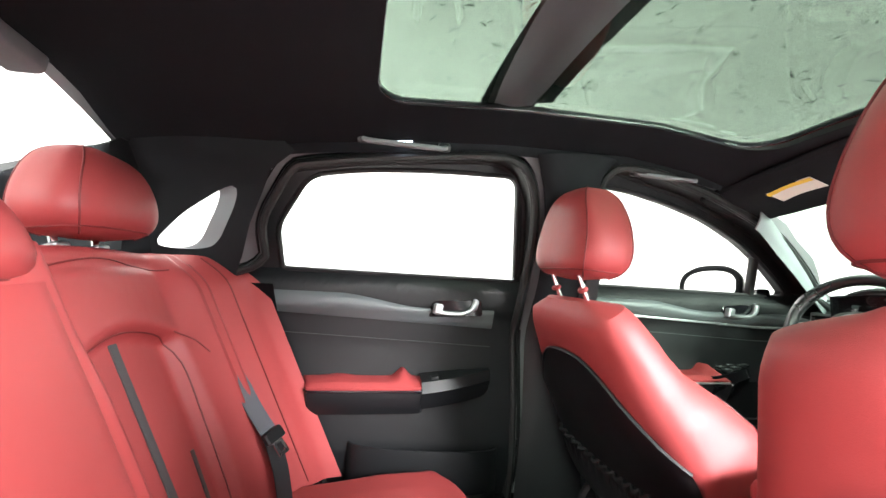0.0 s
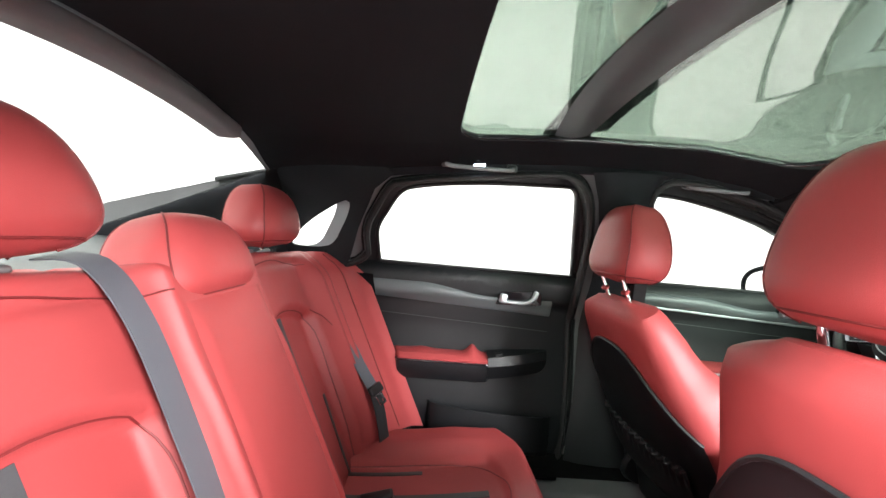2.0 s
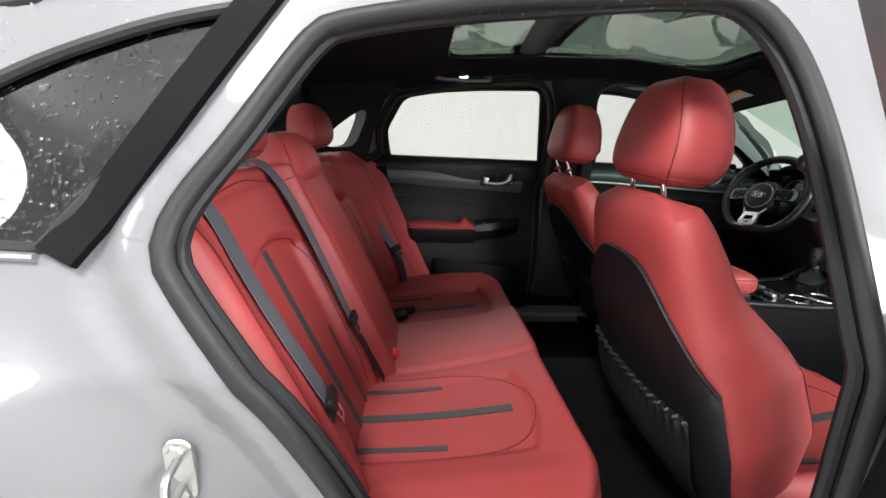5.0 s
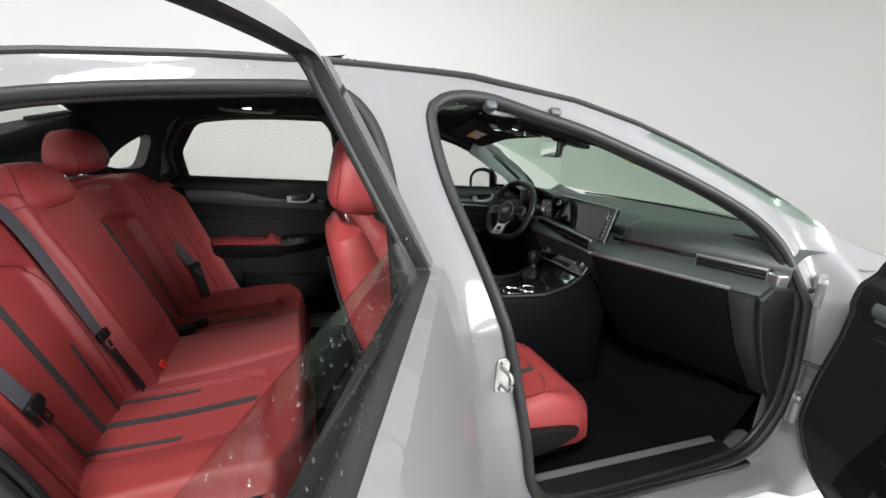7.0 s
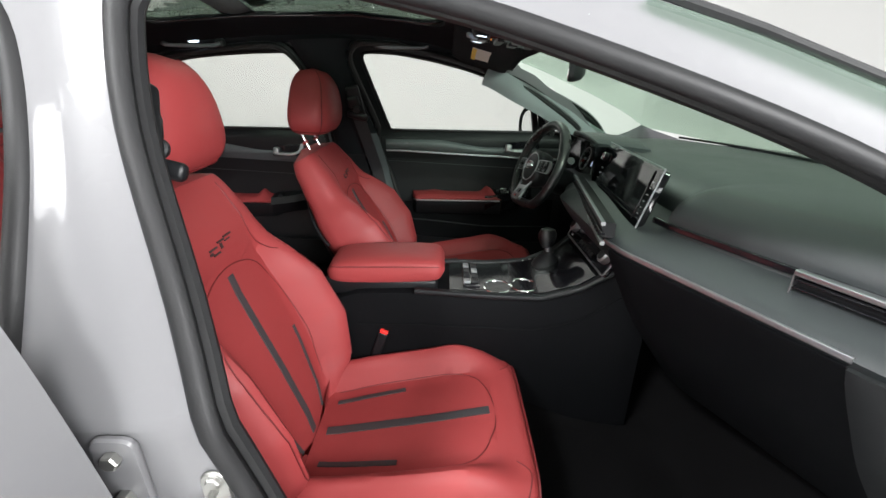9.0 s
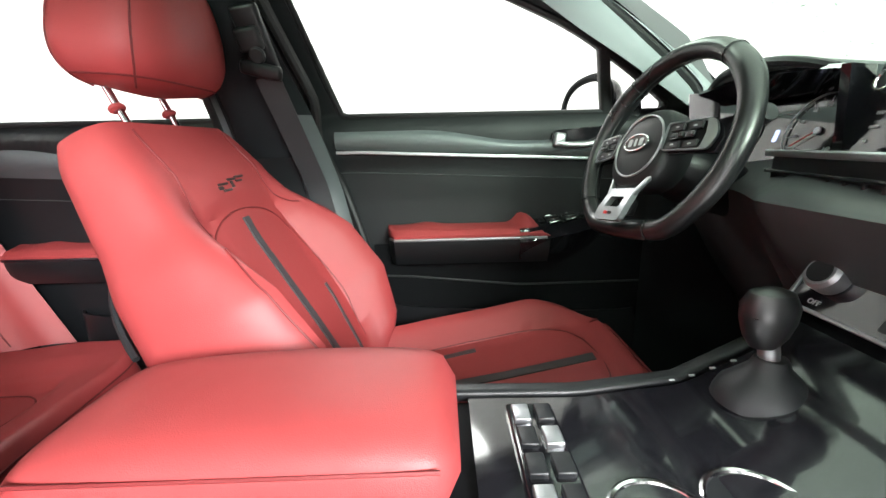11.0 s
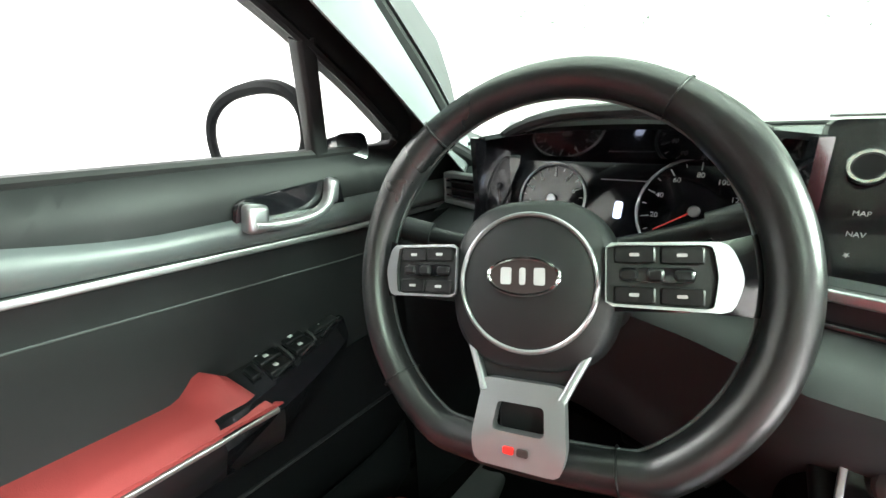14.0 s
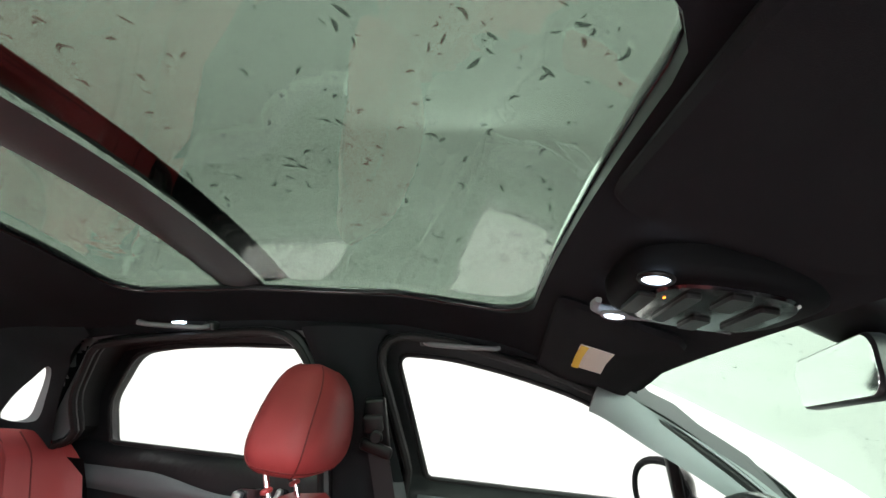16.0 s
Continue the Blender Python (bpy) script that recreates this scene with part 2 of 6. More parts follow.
WALL = material("white_studio_wall", (0.74, 0.74, 0.73), 0.85, grain=0.1, grain_scale=60, vary=0.02, vary_scale=0.8)
FLOOR = material("pale_studio_floor", (0.72, 0.715, 0.70), 0.6, grain=0.15, grain_scale=80, vary=0.06, vary_scale=2)
WHITE_INK = material("white_print", (0.45, 0.46, 0.47), 0.6, vary=0.02)
DARK_INK = material("dark_print", (0.03, 0.02, 0.02), 0.5, vary=0.02)
RED_PLASTIC = material("red_button_plastic", (0.75, 0.03, 0.025), 0.35, vary=0.03)
YELLOW = material("yellow_label", (0.75, 0.52, 0.05), 0.6, vary=0.05)
LABEL = material("pale_label", (0.7, 0.68, 0.6), 0.6, vary=0.05)
MIRROR = material("mirror_glass", (0.9, 0.9, 0.9), 0.02, metal=1.0, vary=0.01)
PANE = glass("clear_window_glass", (0.83, 0.84, 0.82))
SCREEN_GLASS = glass("green_windscreen_glass", (0.70, 0.79, 0.72), 0.4)
TINTED = glass("green_tinted_roof_glass", (0.375, 0.435, 0.385), 1.8)
PRIVACY = glass("dark_tinted_side_glass", (0.2, 0.22, 0.21), 2.4)
WATER = glass("rain_water", (0.40, 0.43, 0.41), 1.0)
WATER_THIN = glass("rain_water_on_dark_glass", (0.9, 0.92, 0.92), 2.2)
LAMP = emitter("map_lamp_lens", (0.72, 0.84, 1.0), 5)
AMBER = emitter("amber_indicator", (1.0, 0.25, 0.02), 3)

# ---- room ----
RX0, RX1, RY0, RY1, RZ = -4.5, 7.5, -4.6, 4.6, 3.6


def wall_ring(inset, z):
    """The room's outline in plan: a rectangle with widely rounded corners."""
    w, h = RX1 - RX0 - 2 * inset, RY1 - RY0 - 2 * inset
    return [V((RX0 + RX1) / 2 + a, b, z) for a, b in rrect(w, h, 2.8 - inset, 14)]


rows = [(0.0, 0.0), (0.0, 1.2), (0.0, 2.4)] + [(1.2 * (1 - math.cos(radians(a))), 2.4 + 1.2 * math.sin(radians(a))) for a in (15, 30, 45, 60, 75, 90)]
inside = [wall_ring(*q) for q in rows]
outside = [wall_ring(q[0] - 0.12, q[1] + (0.06 if q[1] > 2.4 else 0)) for q in rows]
whole("wall_cove", loft(inside + outside[::-1], False, None, True), WALL, "plain white studio wall with rounded corners", "wall", kind="structure", sharp=60)
whole("ceiling", rbox(((RX0 + RX1) / 2, 0, RZ + 0.06), (RX1 - RX0 + 0.24, RY1 - RY0 + 0.24, 0.12), 0.002, n=1), WALL, "plain white studio ceiling", "ceiling", kind="structure", smooth=False)
whole("floor", rbox(((RX0 + RX1) / 2, 0, -0.06), (RX1 - RX0 + 0.24, RY1 - RY0 + 0.24, 0.12), 0.002, n=1), FLOOR, "pale smooth studio floor under the car", "floor", kind="structure", smooth=False)

def ribbon(line, width, thick, normals):
    """A band along a line, lying on a surface with those normals."""
    line = [Vector(p) for p in line]
    rings = []
    for i, (p, n) in enumerate(zip(line, normals)):
        t = (line[min(i + 1, len(line) - 1)] - line[max(i - 1, 0)]).normalized()
        n = (Vector(n) - t * t.dot(Vector(n))).normalized()
        side = t.cross(n)
        w, h = width / 2, thick / 2
        rings.append([p + side * a * w + n * b * h for a, b in ((1, -1), (1, 1), (0.5, 1.15), (-0.5, 1.15), (-1, 1), (-1, -1), (-0.5, -1), (0.5, -1))])
    return loft(rings, True)


# ---- the car's body ----
def rounded(corners, n=6):
    """A closed outline from corners (x, z, radius)."""
    out, m = [], len(corners)
    for i, (x, z, r) in enumerate(corners):
        p = Vector((x, z))
        a = Vector(corners[i - 1][:2]) - p
        b = Vector(corners[(i + 1) % m][:2]) - p
        r = min(r, a.length * 0.45, b.length * 0.45)
        a, b = p + a.normalized() * r, p + b.normalized() * r
        for k in range(n + 1):
            t = k / n
            out.append(a * (1 - t) ** 2 + p * 2 * t * (1 - t) + b * t * t)
    return even(out, 150, True)


REAR_OPEN = [(0.62, 0.30), (0.56, 0.262), (0.2, 0.255), (0.08, 0.30), (0.0, 0.45), (-0.058, 0.592), (-0.149, 0.755), (-0.25, 0.878), (-0.283, 0.93), (-0.27, 0.985), (-0.213, 1.07), (-0.135, 1.19), (-0.088, 1.223), (0.065, 1.256), (0.25, 1.281), (0.42, 1.298), (0.50, 1.293), (0.548, 1.26), (0.582, 1.20), (0.605, 1.10), (0.615, 0.98), (0.62, 0.80), (0.63, 0.55)]
FRONT_OPEN = [(1.03, 0.262), (0.95, 0.35), (0.905, 0.52), (0.80, 0.88), (0.715, 1.11), (0.69, 1.25), (0.706, 1.288), (0.76, 1.312), (0.85, 1.314), (0.97, 1.29), (1.16, 1.25), (1.465, 1.152), (1.683, 1.056), (1.795, 0.965), (1.835, 0.86), (1.862, 0.72), (1.885, 0.55), (1.86, 0.40), (1.75, 0.28), (1.5, 0.25), (1.2, 0.245)]
REAR_LINE = even(smooth_line(REAR_OPEN, 6, True), 130, True)
FRONT_LINE = even(smooth_line(FRONT_OPEN, 6, True), 130, True)
REAR_WIN = rounded([(-0.098, 0.963, 0.012), (-0.112, 1.080, 0.03), (-0.034, 1.216, 0.04), (0.10, 1.242, 0.08), (0.30, 1.260, 0.08), (0.552, 1.268, 0.035), (0.602, 0.960, 0.010)])
FRONT_WIN = rounded([(0.858, 0.963, 0.012), (0.758, 1.268, 0.04), (0.90, 1.266, 0.06), (1.06, 1.240, 0.06), (1.22, 1.202, 0.06), (1.40, 1.132, 0.08), (1.56, 1.038, 0.06), (1.65, 0.975, 0.02), (1.635, 0.958, 0.012)])


def closer(line, win, room=0.040):
    """The far side's opening: close round the window above the belt line."""
    out = []
    for p in line:
        w = min(win, key=lambda q: (q - p).length)
        d = p - w
        k = step(0.90, 0.99, p[1])
        out.append(p.lerp(w + d.normalized() * min(d.length, room), k))
    return even(out, 130, True)


QUARTER = rounded([(-0.196, 1.226, 0.01), (-0.31, 1.197, 0.06), (-0.435, 1.142, 0.08), (-0.53, 1.082, 0.06), (-0.63, 1.01, 0.05), (-0.675, 0.948, 0.02), (-0.50, 0.938, 0.05), (-0.398, 0.932, 0.006)])


def table(xs, ys):
    return lambda x: float(np.interp(x, xs, ys))


rail_z = table([-1.3, -0.9, -0.6, -0.365, -0.197, -0.013, 0.23, 0.458, 0.8, 1.11, 1.3, 1.467, 1.7, 1.85, 2.0], [0.98, 1.10, 1.18, 1.236, 1.27, 1.301, 1.328, 1.345, 1.353, 1.322, 1.28, 1.228, 1.14, 1.075, 0.985])
crown = table([-1.3, -0.6, -0.35, 0.0, 0.5, 1.0, 1.3, 1.4], [0.06, 0.11, 0.088, 0.066, 0.070, 0.068, 0.045, 0.03])


def jamb(z):
    return 0.772 if z < 0.8 else 0.772 - (z - 0.8) * 0.484


def segments(line):
    a = np.array([p[:2] for p in line])
    return a, np.roll(a, -1, 0) - a


REAR_FAR, FRONT_FAR = closer(REAR_LINE, REAR_WIN), closer(FRONT_LINE, FRONT_WIN)
SEGMENTS = [segments(line) for line in (REAR_LINE, FRONT_LINE)]


def gap(x, z):
    """How far a point of the side lies from the nearer door opening."""
    best = 9.0
    for a, d in SEGMENTS:
        p = np.array((x, z)) - a
        t = np.clip((p * d).sum(1) / (d * d).sum(1), 0, 1)
        best = min(best, float(np.sqrt(((p - d * t[:, None]) ** 2).sum(1).min())))
    return best


def body_y(x, z):
    """How far out the painted side stands."""
    d = gap(x, z)
    out = 0.0
    if x < 0.1 and z < rail_z(x):
        out = (0.004 + 0.10 * (1 - step(0.74, 0.90, z))) * step(0.09, 0.24, d) * step(0.12, -0.02, x)
    if x > 1.8:
        out = 0.09 * step(0.07, 0.16, d) * (1 - 0.6 * step(0.8, 1.0, z))
    if x < 0.15 or x > 1.7:
        out += (0.005 * bell(d - 0.020, 0.012) - 0.012 * bell(d - 0.062, 0.022)) * step(1.12, 0.95, z) * step(0.22, 0.30, z)
    if z < 0.26:
        out = max(out, 0.05 * step(0.26, 0.20, z))
    return jamb(z) + out + 0.006 * step(0.008, 0.055, d)


def roof_half(x):
    return jamb(rail_z(x))


def roof_z(x, y):
    return rail_z(x) + crown(x) * (1 - min(1, abs(y) / roof_half(x)) ** 2)


car = thing("sedan", (0.5, 0, 0.15), "grey painted sedan body shell with two doors open, wet with rain", "car")
side_top = [(x, rail_z(x)) for x in np.linspace(2.0, -1.3, 60)]
SIDE_EDGE = [(-1.3, 0.18), (2.9, 0.18), (2.95, 0.72), (2.6, 0.86), (2.15, 0.94)] + side_top


def pillar_top(x):
    """The far front pillar's upper edge, just above the door opening."""
    over = [p[1] for p in FRONT_FAR if abs(p[0] - x) < 0.03]
    if x > 1.78:
        return rail_z(x) + (pillar_top(1.78) - rail_z(1.78)) * step(1.98, 1.80, x)
    return min(rail_z(x), max(over) + 0.026) if over and x > 1.36 else rail_z(x)


SIDE_EDGE_FAR = SIDE_EDGE[:5] + [(x, pillar_top(x)) for x, z in side_top]


QUARTER_FAR = [p + Vector((0.07, 0)) for p in QUARTER]


def side_panel(s):
    return fill2d(SIDE_EDGE if s < 0 else SIDE_EDGE_FAR, [REAR_LINE if s < 0 else REAR_FAR, FRONT_LINE if s < 0 else FRONT_FAR, QUARTER if s < 0 else QUARTER_FAR], 0.015 if s < 0 else 0.035, lambda x, z: (x, s * body_y(x, z), z))


for s in (-1, 1):
    part("side_frame", side_panel(s), PAINT, car)
    # The turned-in flange of each opening, and the rubber on it.
    for line in ((REAR_LINE, FRONT_LINE) if s < 0 else (REAR_FAR, FRONT_FAR)):
        mid = sum(line, Vector((0, 0))) / len(line)
        rings = []
        for k, (inset, depth) in enumerate(((0.0, 0.0), (0.004, -0.012), (0.012, -0.03))):
            rings.append([V(p[0] - (p - mid).normalized()[0] * inset, s * (jamb(p[1]) + 0.004 + depth), p[1] - (p - mid).normalized()[1] * inset) for p in line])
        part("opening_flange", loft(rings, False), PAINT, car)
        seal = [V(p[0] - (p - mid).normalized()[0] * 0.012, s * (jamb(p[1]) + 0.002), p[1] - (p - mid).normalized()[1] * 0.012) for p in line]
        part("rubber_seal", sweep(seal, [(a * 1.0, b) for a, b in circle(0.014, 10, 0.012)], True, (0, s, 0)), RUBBER, car, "black rubber door seal")
        inner = [V(p[0] - (p - mid).normalized()[0] * 0.023, s * (jamb(p[1]) - 0.018), p[1] - (p - mid).normalized()[1] * 0.023) for p in line]
        part("inner_seal", sweep(inner, circle(0.010, 8), True, (0, s, 0)), RUBBER, car)
    # Quarter window: pane, rubber round it, black bar beside the rear door.
    quarter, dx = (QUARTER, 0.0) if s < 0 else (QUARTER_FAR, 0.07)
    pane = fill2d(quarter, [], 0.05, lambda x, z: (x, s * (body_y(x, z) - 0.006), z))
    win = part("quarter_window", thicken(pane, 0.004), PRIVACY if s < 0 else PANE, car, "rain-spotted dark quarter window")
    part("window_rubber", tube([V(p[0], s * (body_y(p[0], p[1]) + 0.001), p[1]) for p in quarter], 0.008, 8, True), RUBBER, win)
    bar = [V(x, s * (body_y(x, z) + 0.007), z) for x, z in even([(-0.165 + dx, 1.262), (-0.197 + dx, 1.212), (-0.285 + dx, 1.07), (-0.378 + dx, 0.924)], 20)]
    part("black_pillar_bar", ribbon(bar, 0.044, 0.012, [V(0, s, 0.45)] * 20), MATTE, car)

    part("window_trim", tube([V(x, s * (body_y(x, z) + 0.004), z) for x, z in even([(-0.40, 0.924), (-0.50, 0.929), (-0.68, 0.940)], 14)], 0.006, 8), SATIN, car)

# Roof skin with the opening for the glass.
GLASS_X0, GLASS_X1, GLASS_Y = 0.122, 1.080, 0.372


def front_bow(k):
    return 0.04 * (1 - k * k) + 0.040 * max(0.0, -k) ** 1.5


def glass_edge(grow, r):
    """The roof glass outline in plan: square behind, bowed in front."""
    x0, x1, y = GLASS_X0 - grow, GLASS_X1 + grow, GLASS_Y + grow
    out = []
    for a, b in rrect(x1 - x0, 2 * y, r, 7):
        bow = front_bow(b / y) * max(0.0, a / ((x1 - x0) / 2)) ** 3
        out.append(((x0 + x1) / 2 + a + bow, b + 0.012))
    return [(p[0], p[1]) for p in even(out, 120, True)]


hole = glass_edge(0.06, 0.11)
roof_edge = [(x, roof_half(x)) for x in np.linspace(-0.44, 1.36, 40)] + [(x, -roof_half(x)) for x in np.linspace(1.36, -0.44, 40)]
roof = part("roof_panel", fill2d(roof_edge, [hole], 0.06, lambda x, y: (x, y, roof_z(x, y))), PAINT, car)
part("roof_glass", thicken(fill2d(hole, [], 0.08, lambda x, y: (x, y, roof_z(x, y) - 0.004)), 0.005), TINTED, car, "green tinted panoramic roof glass with rain drops")
for s in (-1, 1):
    ditch = [V(x, s * (roof_half(x) + 0.004), rail_z(x) + 0.002) for x in np.linspace(-0.6, 1.85 if s < 0 else 1.36, 60)]
    part("roof_ditch_moulding", tube(ditch, 0.008, 8), RUBBER, car)


def windscreen(u, v):
    """u from right to left, v from top to bottom, along the inside of the front pillars."""
    a = 2 * u - 1
    x = 1.335 + 0.62 * v
    y = 0.575 + 0.14 * v
    return V(x + (0.05 + 0.22 * v) * (1 - a * a), -y * a, rail_z(x) - 0.012 + (0.022 - 0.065 * v) * (1 - a * a))


screen_glass = part("windscreen", thicken(grid(windscreen, 25, 17), 0.005), SCREEN_GLASS, car, "rain-spotted windscreen")


def screen_side(u, v):
    """The windscreen's turned-down edge over the far front pillar."""
    x = 1.345 + 0.61 * v
    a = V(x - 0.01, 0.575 + 0.14 * (x - 1.335) / 0.62, rail_z(x) - 0.012)
    return a.lerp(V(x, body_y(x, pillar_top(x)) + 0.002, pillar_top(x) - 0.004), u)


part("windscreen_edge", grid(screen_side, 4, 30), SCREEN_GLASS, car)


def rear_glass(u, v):
    a = 2 * u - 1
    x = -0.405 - 0.68 * v
    return V(x - 0.05 * (1 - a * a), (0.50 + 0.08 * v) * a, 1.214 - 0.270 * v + (0.085 - 0.045 * v) * (1 - a * a))


part("rear_window", thicken(grid(rear_glass, 21, 13), 0.005), PANE, car, "rear window")


def bonnet(u, v):
    a = 2 * u - 1
    x = 2.0 + 0.95 * v + 0.2 * (1 - a * a) * (1 - v)
    return V(x, (0.80 - 0.02 * v) * a, 0.935 - 0.15 * v * v - 0.02 * v + 0.035 * (1 - a * a) - 0.03 * a ** 6)


part("bonnet", grid(bonnet, 25, 15), PAINT, car)
part("boot_deck", grid(lambda u, v: V(-1.12 - 0.25 * v, (2 * u - 1) * 0.80, 1.0 - 0.02 * v - 0.05 * (2 * u - 1) ** 4), 15, 4), PAINT, car)
part("cowl_panel", grid(lambda u, v: V(1.95 + 0.27 * (1 - (2 * u - 1) ** 2) + 0.06 * v, (2 * u - 1) * 0.73, 0.935 + 0.01 * v), 21, 3), HARD, car)
part("floor_pan", rbox((0.65, 0, 0.155), (4.3, 1.5, 0.03), 0.005), HARD, car)
part("front_bulkhead", rbox((2.05, 0, 0.55), (0.04, 1.44, 0.76), 0.005), HARD, car)
part("boot_bulkhead", rbox((-0.62, 0, 0.55), (0.04, 1.40, 0.72), 0.005), HARD, car)
for s in (-1, 1):
    part("sill_step", rbox((0.8, s * 0.70, 0.215), (2.3, 0.15, 0.06), 0.015), PAINT, car)


# ---- cabin lining ----
lining = thing("cabin_lining", (0.5, 0, 0.2), "charcoal cloth headliner and dark pillar trims", "headliner", kind="structure")


def liner_z(x, y):
    gap = 0.026 + 0.016 * step(0.38, 0.5, abs(y)) + 0.022 * step(1.0, 1.2, x)
    gap -= 0.024 * step(-0.05, -0.35, x)
    return roof_z(x, y) - gap


liner_edge = [(x, roof_half(x) - 0.012) for x in np.linspace(-0.415, 1.34, 40)] + [(1.34 + 0.026 * (1 - (y / 0.53) ** 2), y) for y in np.linspace(0.50, -0.50, 21)] + [(x, -roof_half(x) + 0.012) for x in np.linspace(1.34, -0.415, 40)]
inner_hole = glass_edge(0.0, 0.075)
part("headliner", fill2d(liner_edge, [inner_hole], 0.05, lambda x, y: (x, y, liner_z(x, y))), LINER, lining)
part("sunroof_reveal", loft([[V(x, y, liner_z(x, y) - 0.001) for x, y in inner_hole], [V(x, y, roof_z(x, y) - 0.012) for x, y in inner_hole]], False), HARD, lining)
part("sunroof_cross_bar", grid(lambda u, v: V(0.352 + 0.125 * u, 0.012 + (2 * v - 1) * (GLASS_Y + 0.02), 1.366 + 0.032 * (1 - (2 * v - 1) ** 2) - 0.014 * math.sin(math.pi * u)), 9, 21), GREY_TRIM, lining, "grey cloth cross bar under the roof glass")
part("sunroof_rail", sweep([V(x, y, roof_z(x, y) - 0.017) for x, y in glass_edge(0.004, 0.078)], rrect(0.013, 0.016, 0.004), True), GLOSS, lining)
part("roof_glass_seal", grid(lambda u, v: V(0.472 + 0.056 * u, 0.012 + (2 * v - 1) * (GLASS_Y + 0.02), 1.378 + 0.032 * (1 - (2 * v - 1) ** 2) + 0.012 * u), 4, 21), RUBBER, lining)

for s in (-1, 1):
    # Front pillar trim between the door opening and the windscreen.
    low = even([(1.10, 1.263), (1.16, 1.25), (1.465, 1.152), (1.683, 1.056), (1.80, 0.955), (1.84, 0.90)], 24)
    top = even([(1.265, 0.523, 1.226), (1.30, 0.535, 1.214), (1.40, 0.571, 1.163), (1.50, 0.607, 1.118), (1.60, 0.643, 1.068), (1.70, 0.680, 1.018), (1.80, 0.716, 0.968), (1.85, 0.734, 0.942)], 24)
    def a_trim(u, v):
        i = min(23, int(round(u * 23)))
        if s > 0:
            b = top[i]
            return b + V(-0.032, -0.014, -0.070) * (1 - v) + V(-0.004, -0.012, 0) * math.sin(math.pi * v)
        p = low[i]
        a = V(p[0] - 0.004, s * (jamb(p[1]) - 0.030), p[1] - 0.010)
        b = V(p[0] + 0.034, s * (jamb(p[1] + 0.02) - 0.040), p[1] + 0.017)
        return a.lerp(b, v) + V(0, -s * 0.020 * math.sin(math.pi * v), 0)
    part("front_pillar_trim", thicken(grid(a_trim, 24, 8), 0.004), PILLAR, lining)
    # Middle pillar trim.
    ra = even([(0.540, 1.292), (0.585, 1.20), (0.612, 1.10), (0.630, 0.98), (0.632, 0.80), (0.635, 0.55), (0.62, 0.30)], 24) if s > 0 else even([(0.548, 1.27), (0.585, 1.19), (0.605, 1.10), (0.615, 0.98), (0.62, 0.80), (0.63, 0.55), (0.62, 0.30)], 24)
    fa = even([(0.765, 1.30), (0.730, 1.25), (0.765, 1.11), (0.818, 0.95), (0.905, 0.52), (0.95, 0.35), (0.97, 0.30)], 24) if s > 0 else even([(0.70, 1.29), (0.69, 1.25), (0.715, 1.11), (0.80, 0.88), (0.905, 0.52), (0.95, 0.35), (0.97, 0.30)], 24)
    def b_trim(u, v):
        i = min(23, int(round(u * 23)))
        a, b = ra[i], fa[i]
        p = a.lerp(b, v)
        return V(p[0], s * (jamb(p[1]) - 0.032 - 0.035 * math.sin(math.pi * v) ** 0.6), p[1])
    if s < 0:
        part("middle_pillar_trim", grid(lambda u, v: b_trim(0.40 + 0.60 * u, v), 16, 12), PAD, lining)
    else:
        part("middle_pillar_trim", grid(lambda u, v: b_trim(0.40 + 0.60 * u, 0.62 * v), 16, 9), BLACK, lining)
        part("pillar_front_face", grid(lambda u, v: b_trim(0.34 + 0.66 * u, 0.64 + 0.36 * v) - V(0, 0.004, 0), 18, 7), PAD, lining)
    part("upper_pillar_trim", grid(lambda u, v: b_trim(0.42 * u, v) - V(0, s * 0.003, 0), 12, 12), DARK_TRIM, lining)
    # Rear pillar trim with the small window's opening.
    hole_q = even(smooth_line([(-0.372, 1.004), (-0.338, 1.056), (-0.275, 1.108), (-0.200, 1.150), (-0.182, 1.135), (-0.207, 1.072), (-0.255, 1.006)], 4, True), 40, True) if s > 0 else even(smooth_line([(-0.444, 1.012), (-0.368, 1.083), (-0.25, 1.156), (-0.228, 1.15), (-0.246, 1.079), (-0.29, 1.015), (-0.33, 1.004)], 4, True), 40, True)
    edge = [(-0.30, 0.86), (-0.283, 0.93), (-0.27, 0.985), (-0.213, 1.07), (-0.135, 1.19), (-0.06, 1.236), (-0.1, 1.275), (-0.3, 1.262), (-0.395, 1.222), (-0.70, 1.098), (-0.95, 1.0), (-1.08, 0.95), (-1.08, 0.90), (-0.5, 0.86)]
    if s > 0:
        edge[:6] = [(-0.25, 0.86), (-0.20, 0.93), (-0.178, 0.985), (-0.155, 1.07), (-0.105, 1.19), (-0.05, 1.236)]

    def c_y(x, z):
        top = 1.222 + (x + 0.395) * 0.405 if x < -0.395 else 1.255
        dz = top - z
        if x > -0.395:
            return 0.51 + (jamb(z) - 0.040 - 0.51 + 0.022 * step(-0.15, -0.28, x)) * step(-0.02, 0.11, dz)
        return 0.505 + 0.08 * min(1, (-0.395 - x) / 0.68) + 0.085 * step(0.0, 0.13, dz)
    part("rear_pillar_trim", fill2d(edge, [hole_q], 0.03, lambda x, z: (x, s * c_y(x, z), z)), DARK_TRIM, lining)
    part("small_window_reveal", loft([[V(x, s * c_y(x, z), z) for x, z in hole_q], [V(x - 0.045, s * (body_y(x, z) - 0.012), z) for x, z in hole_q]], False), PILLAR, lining)
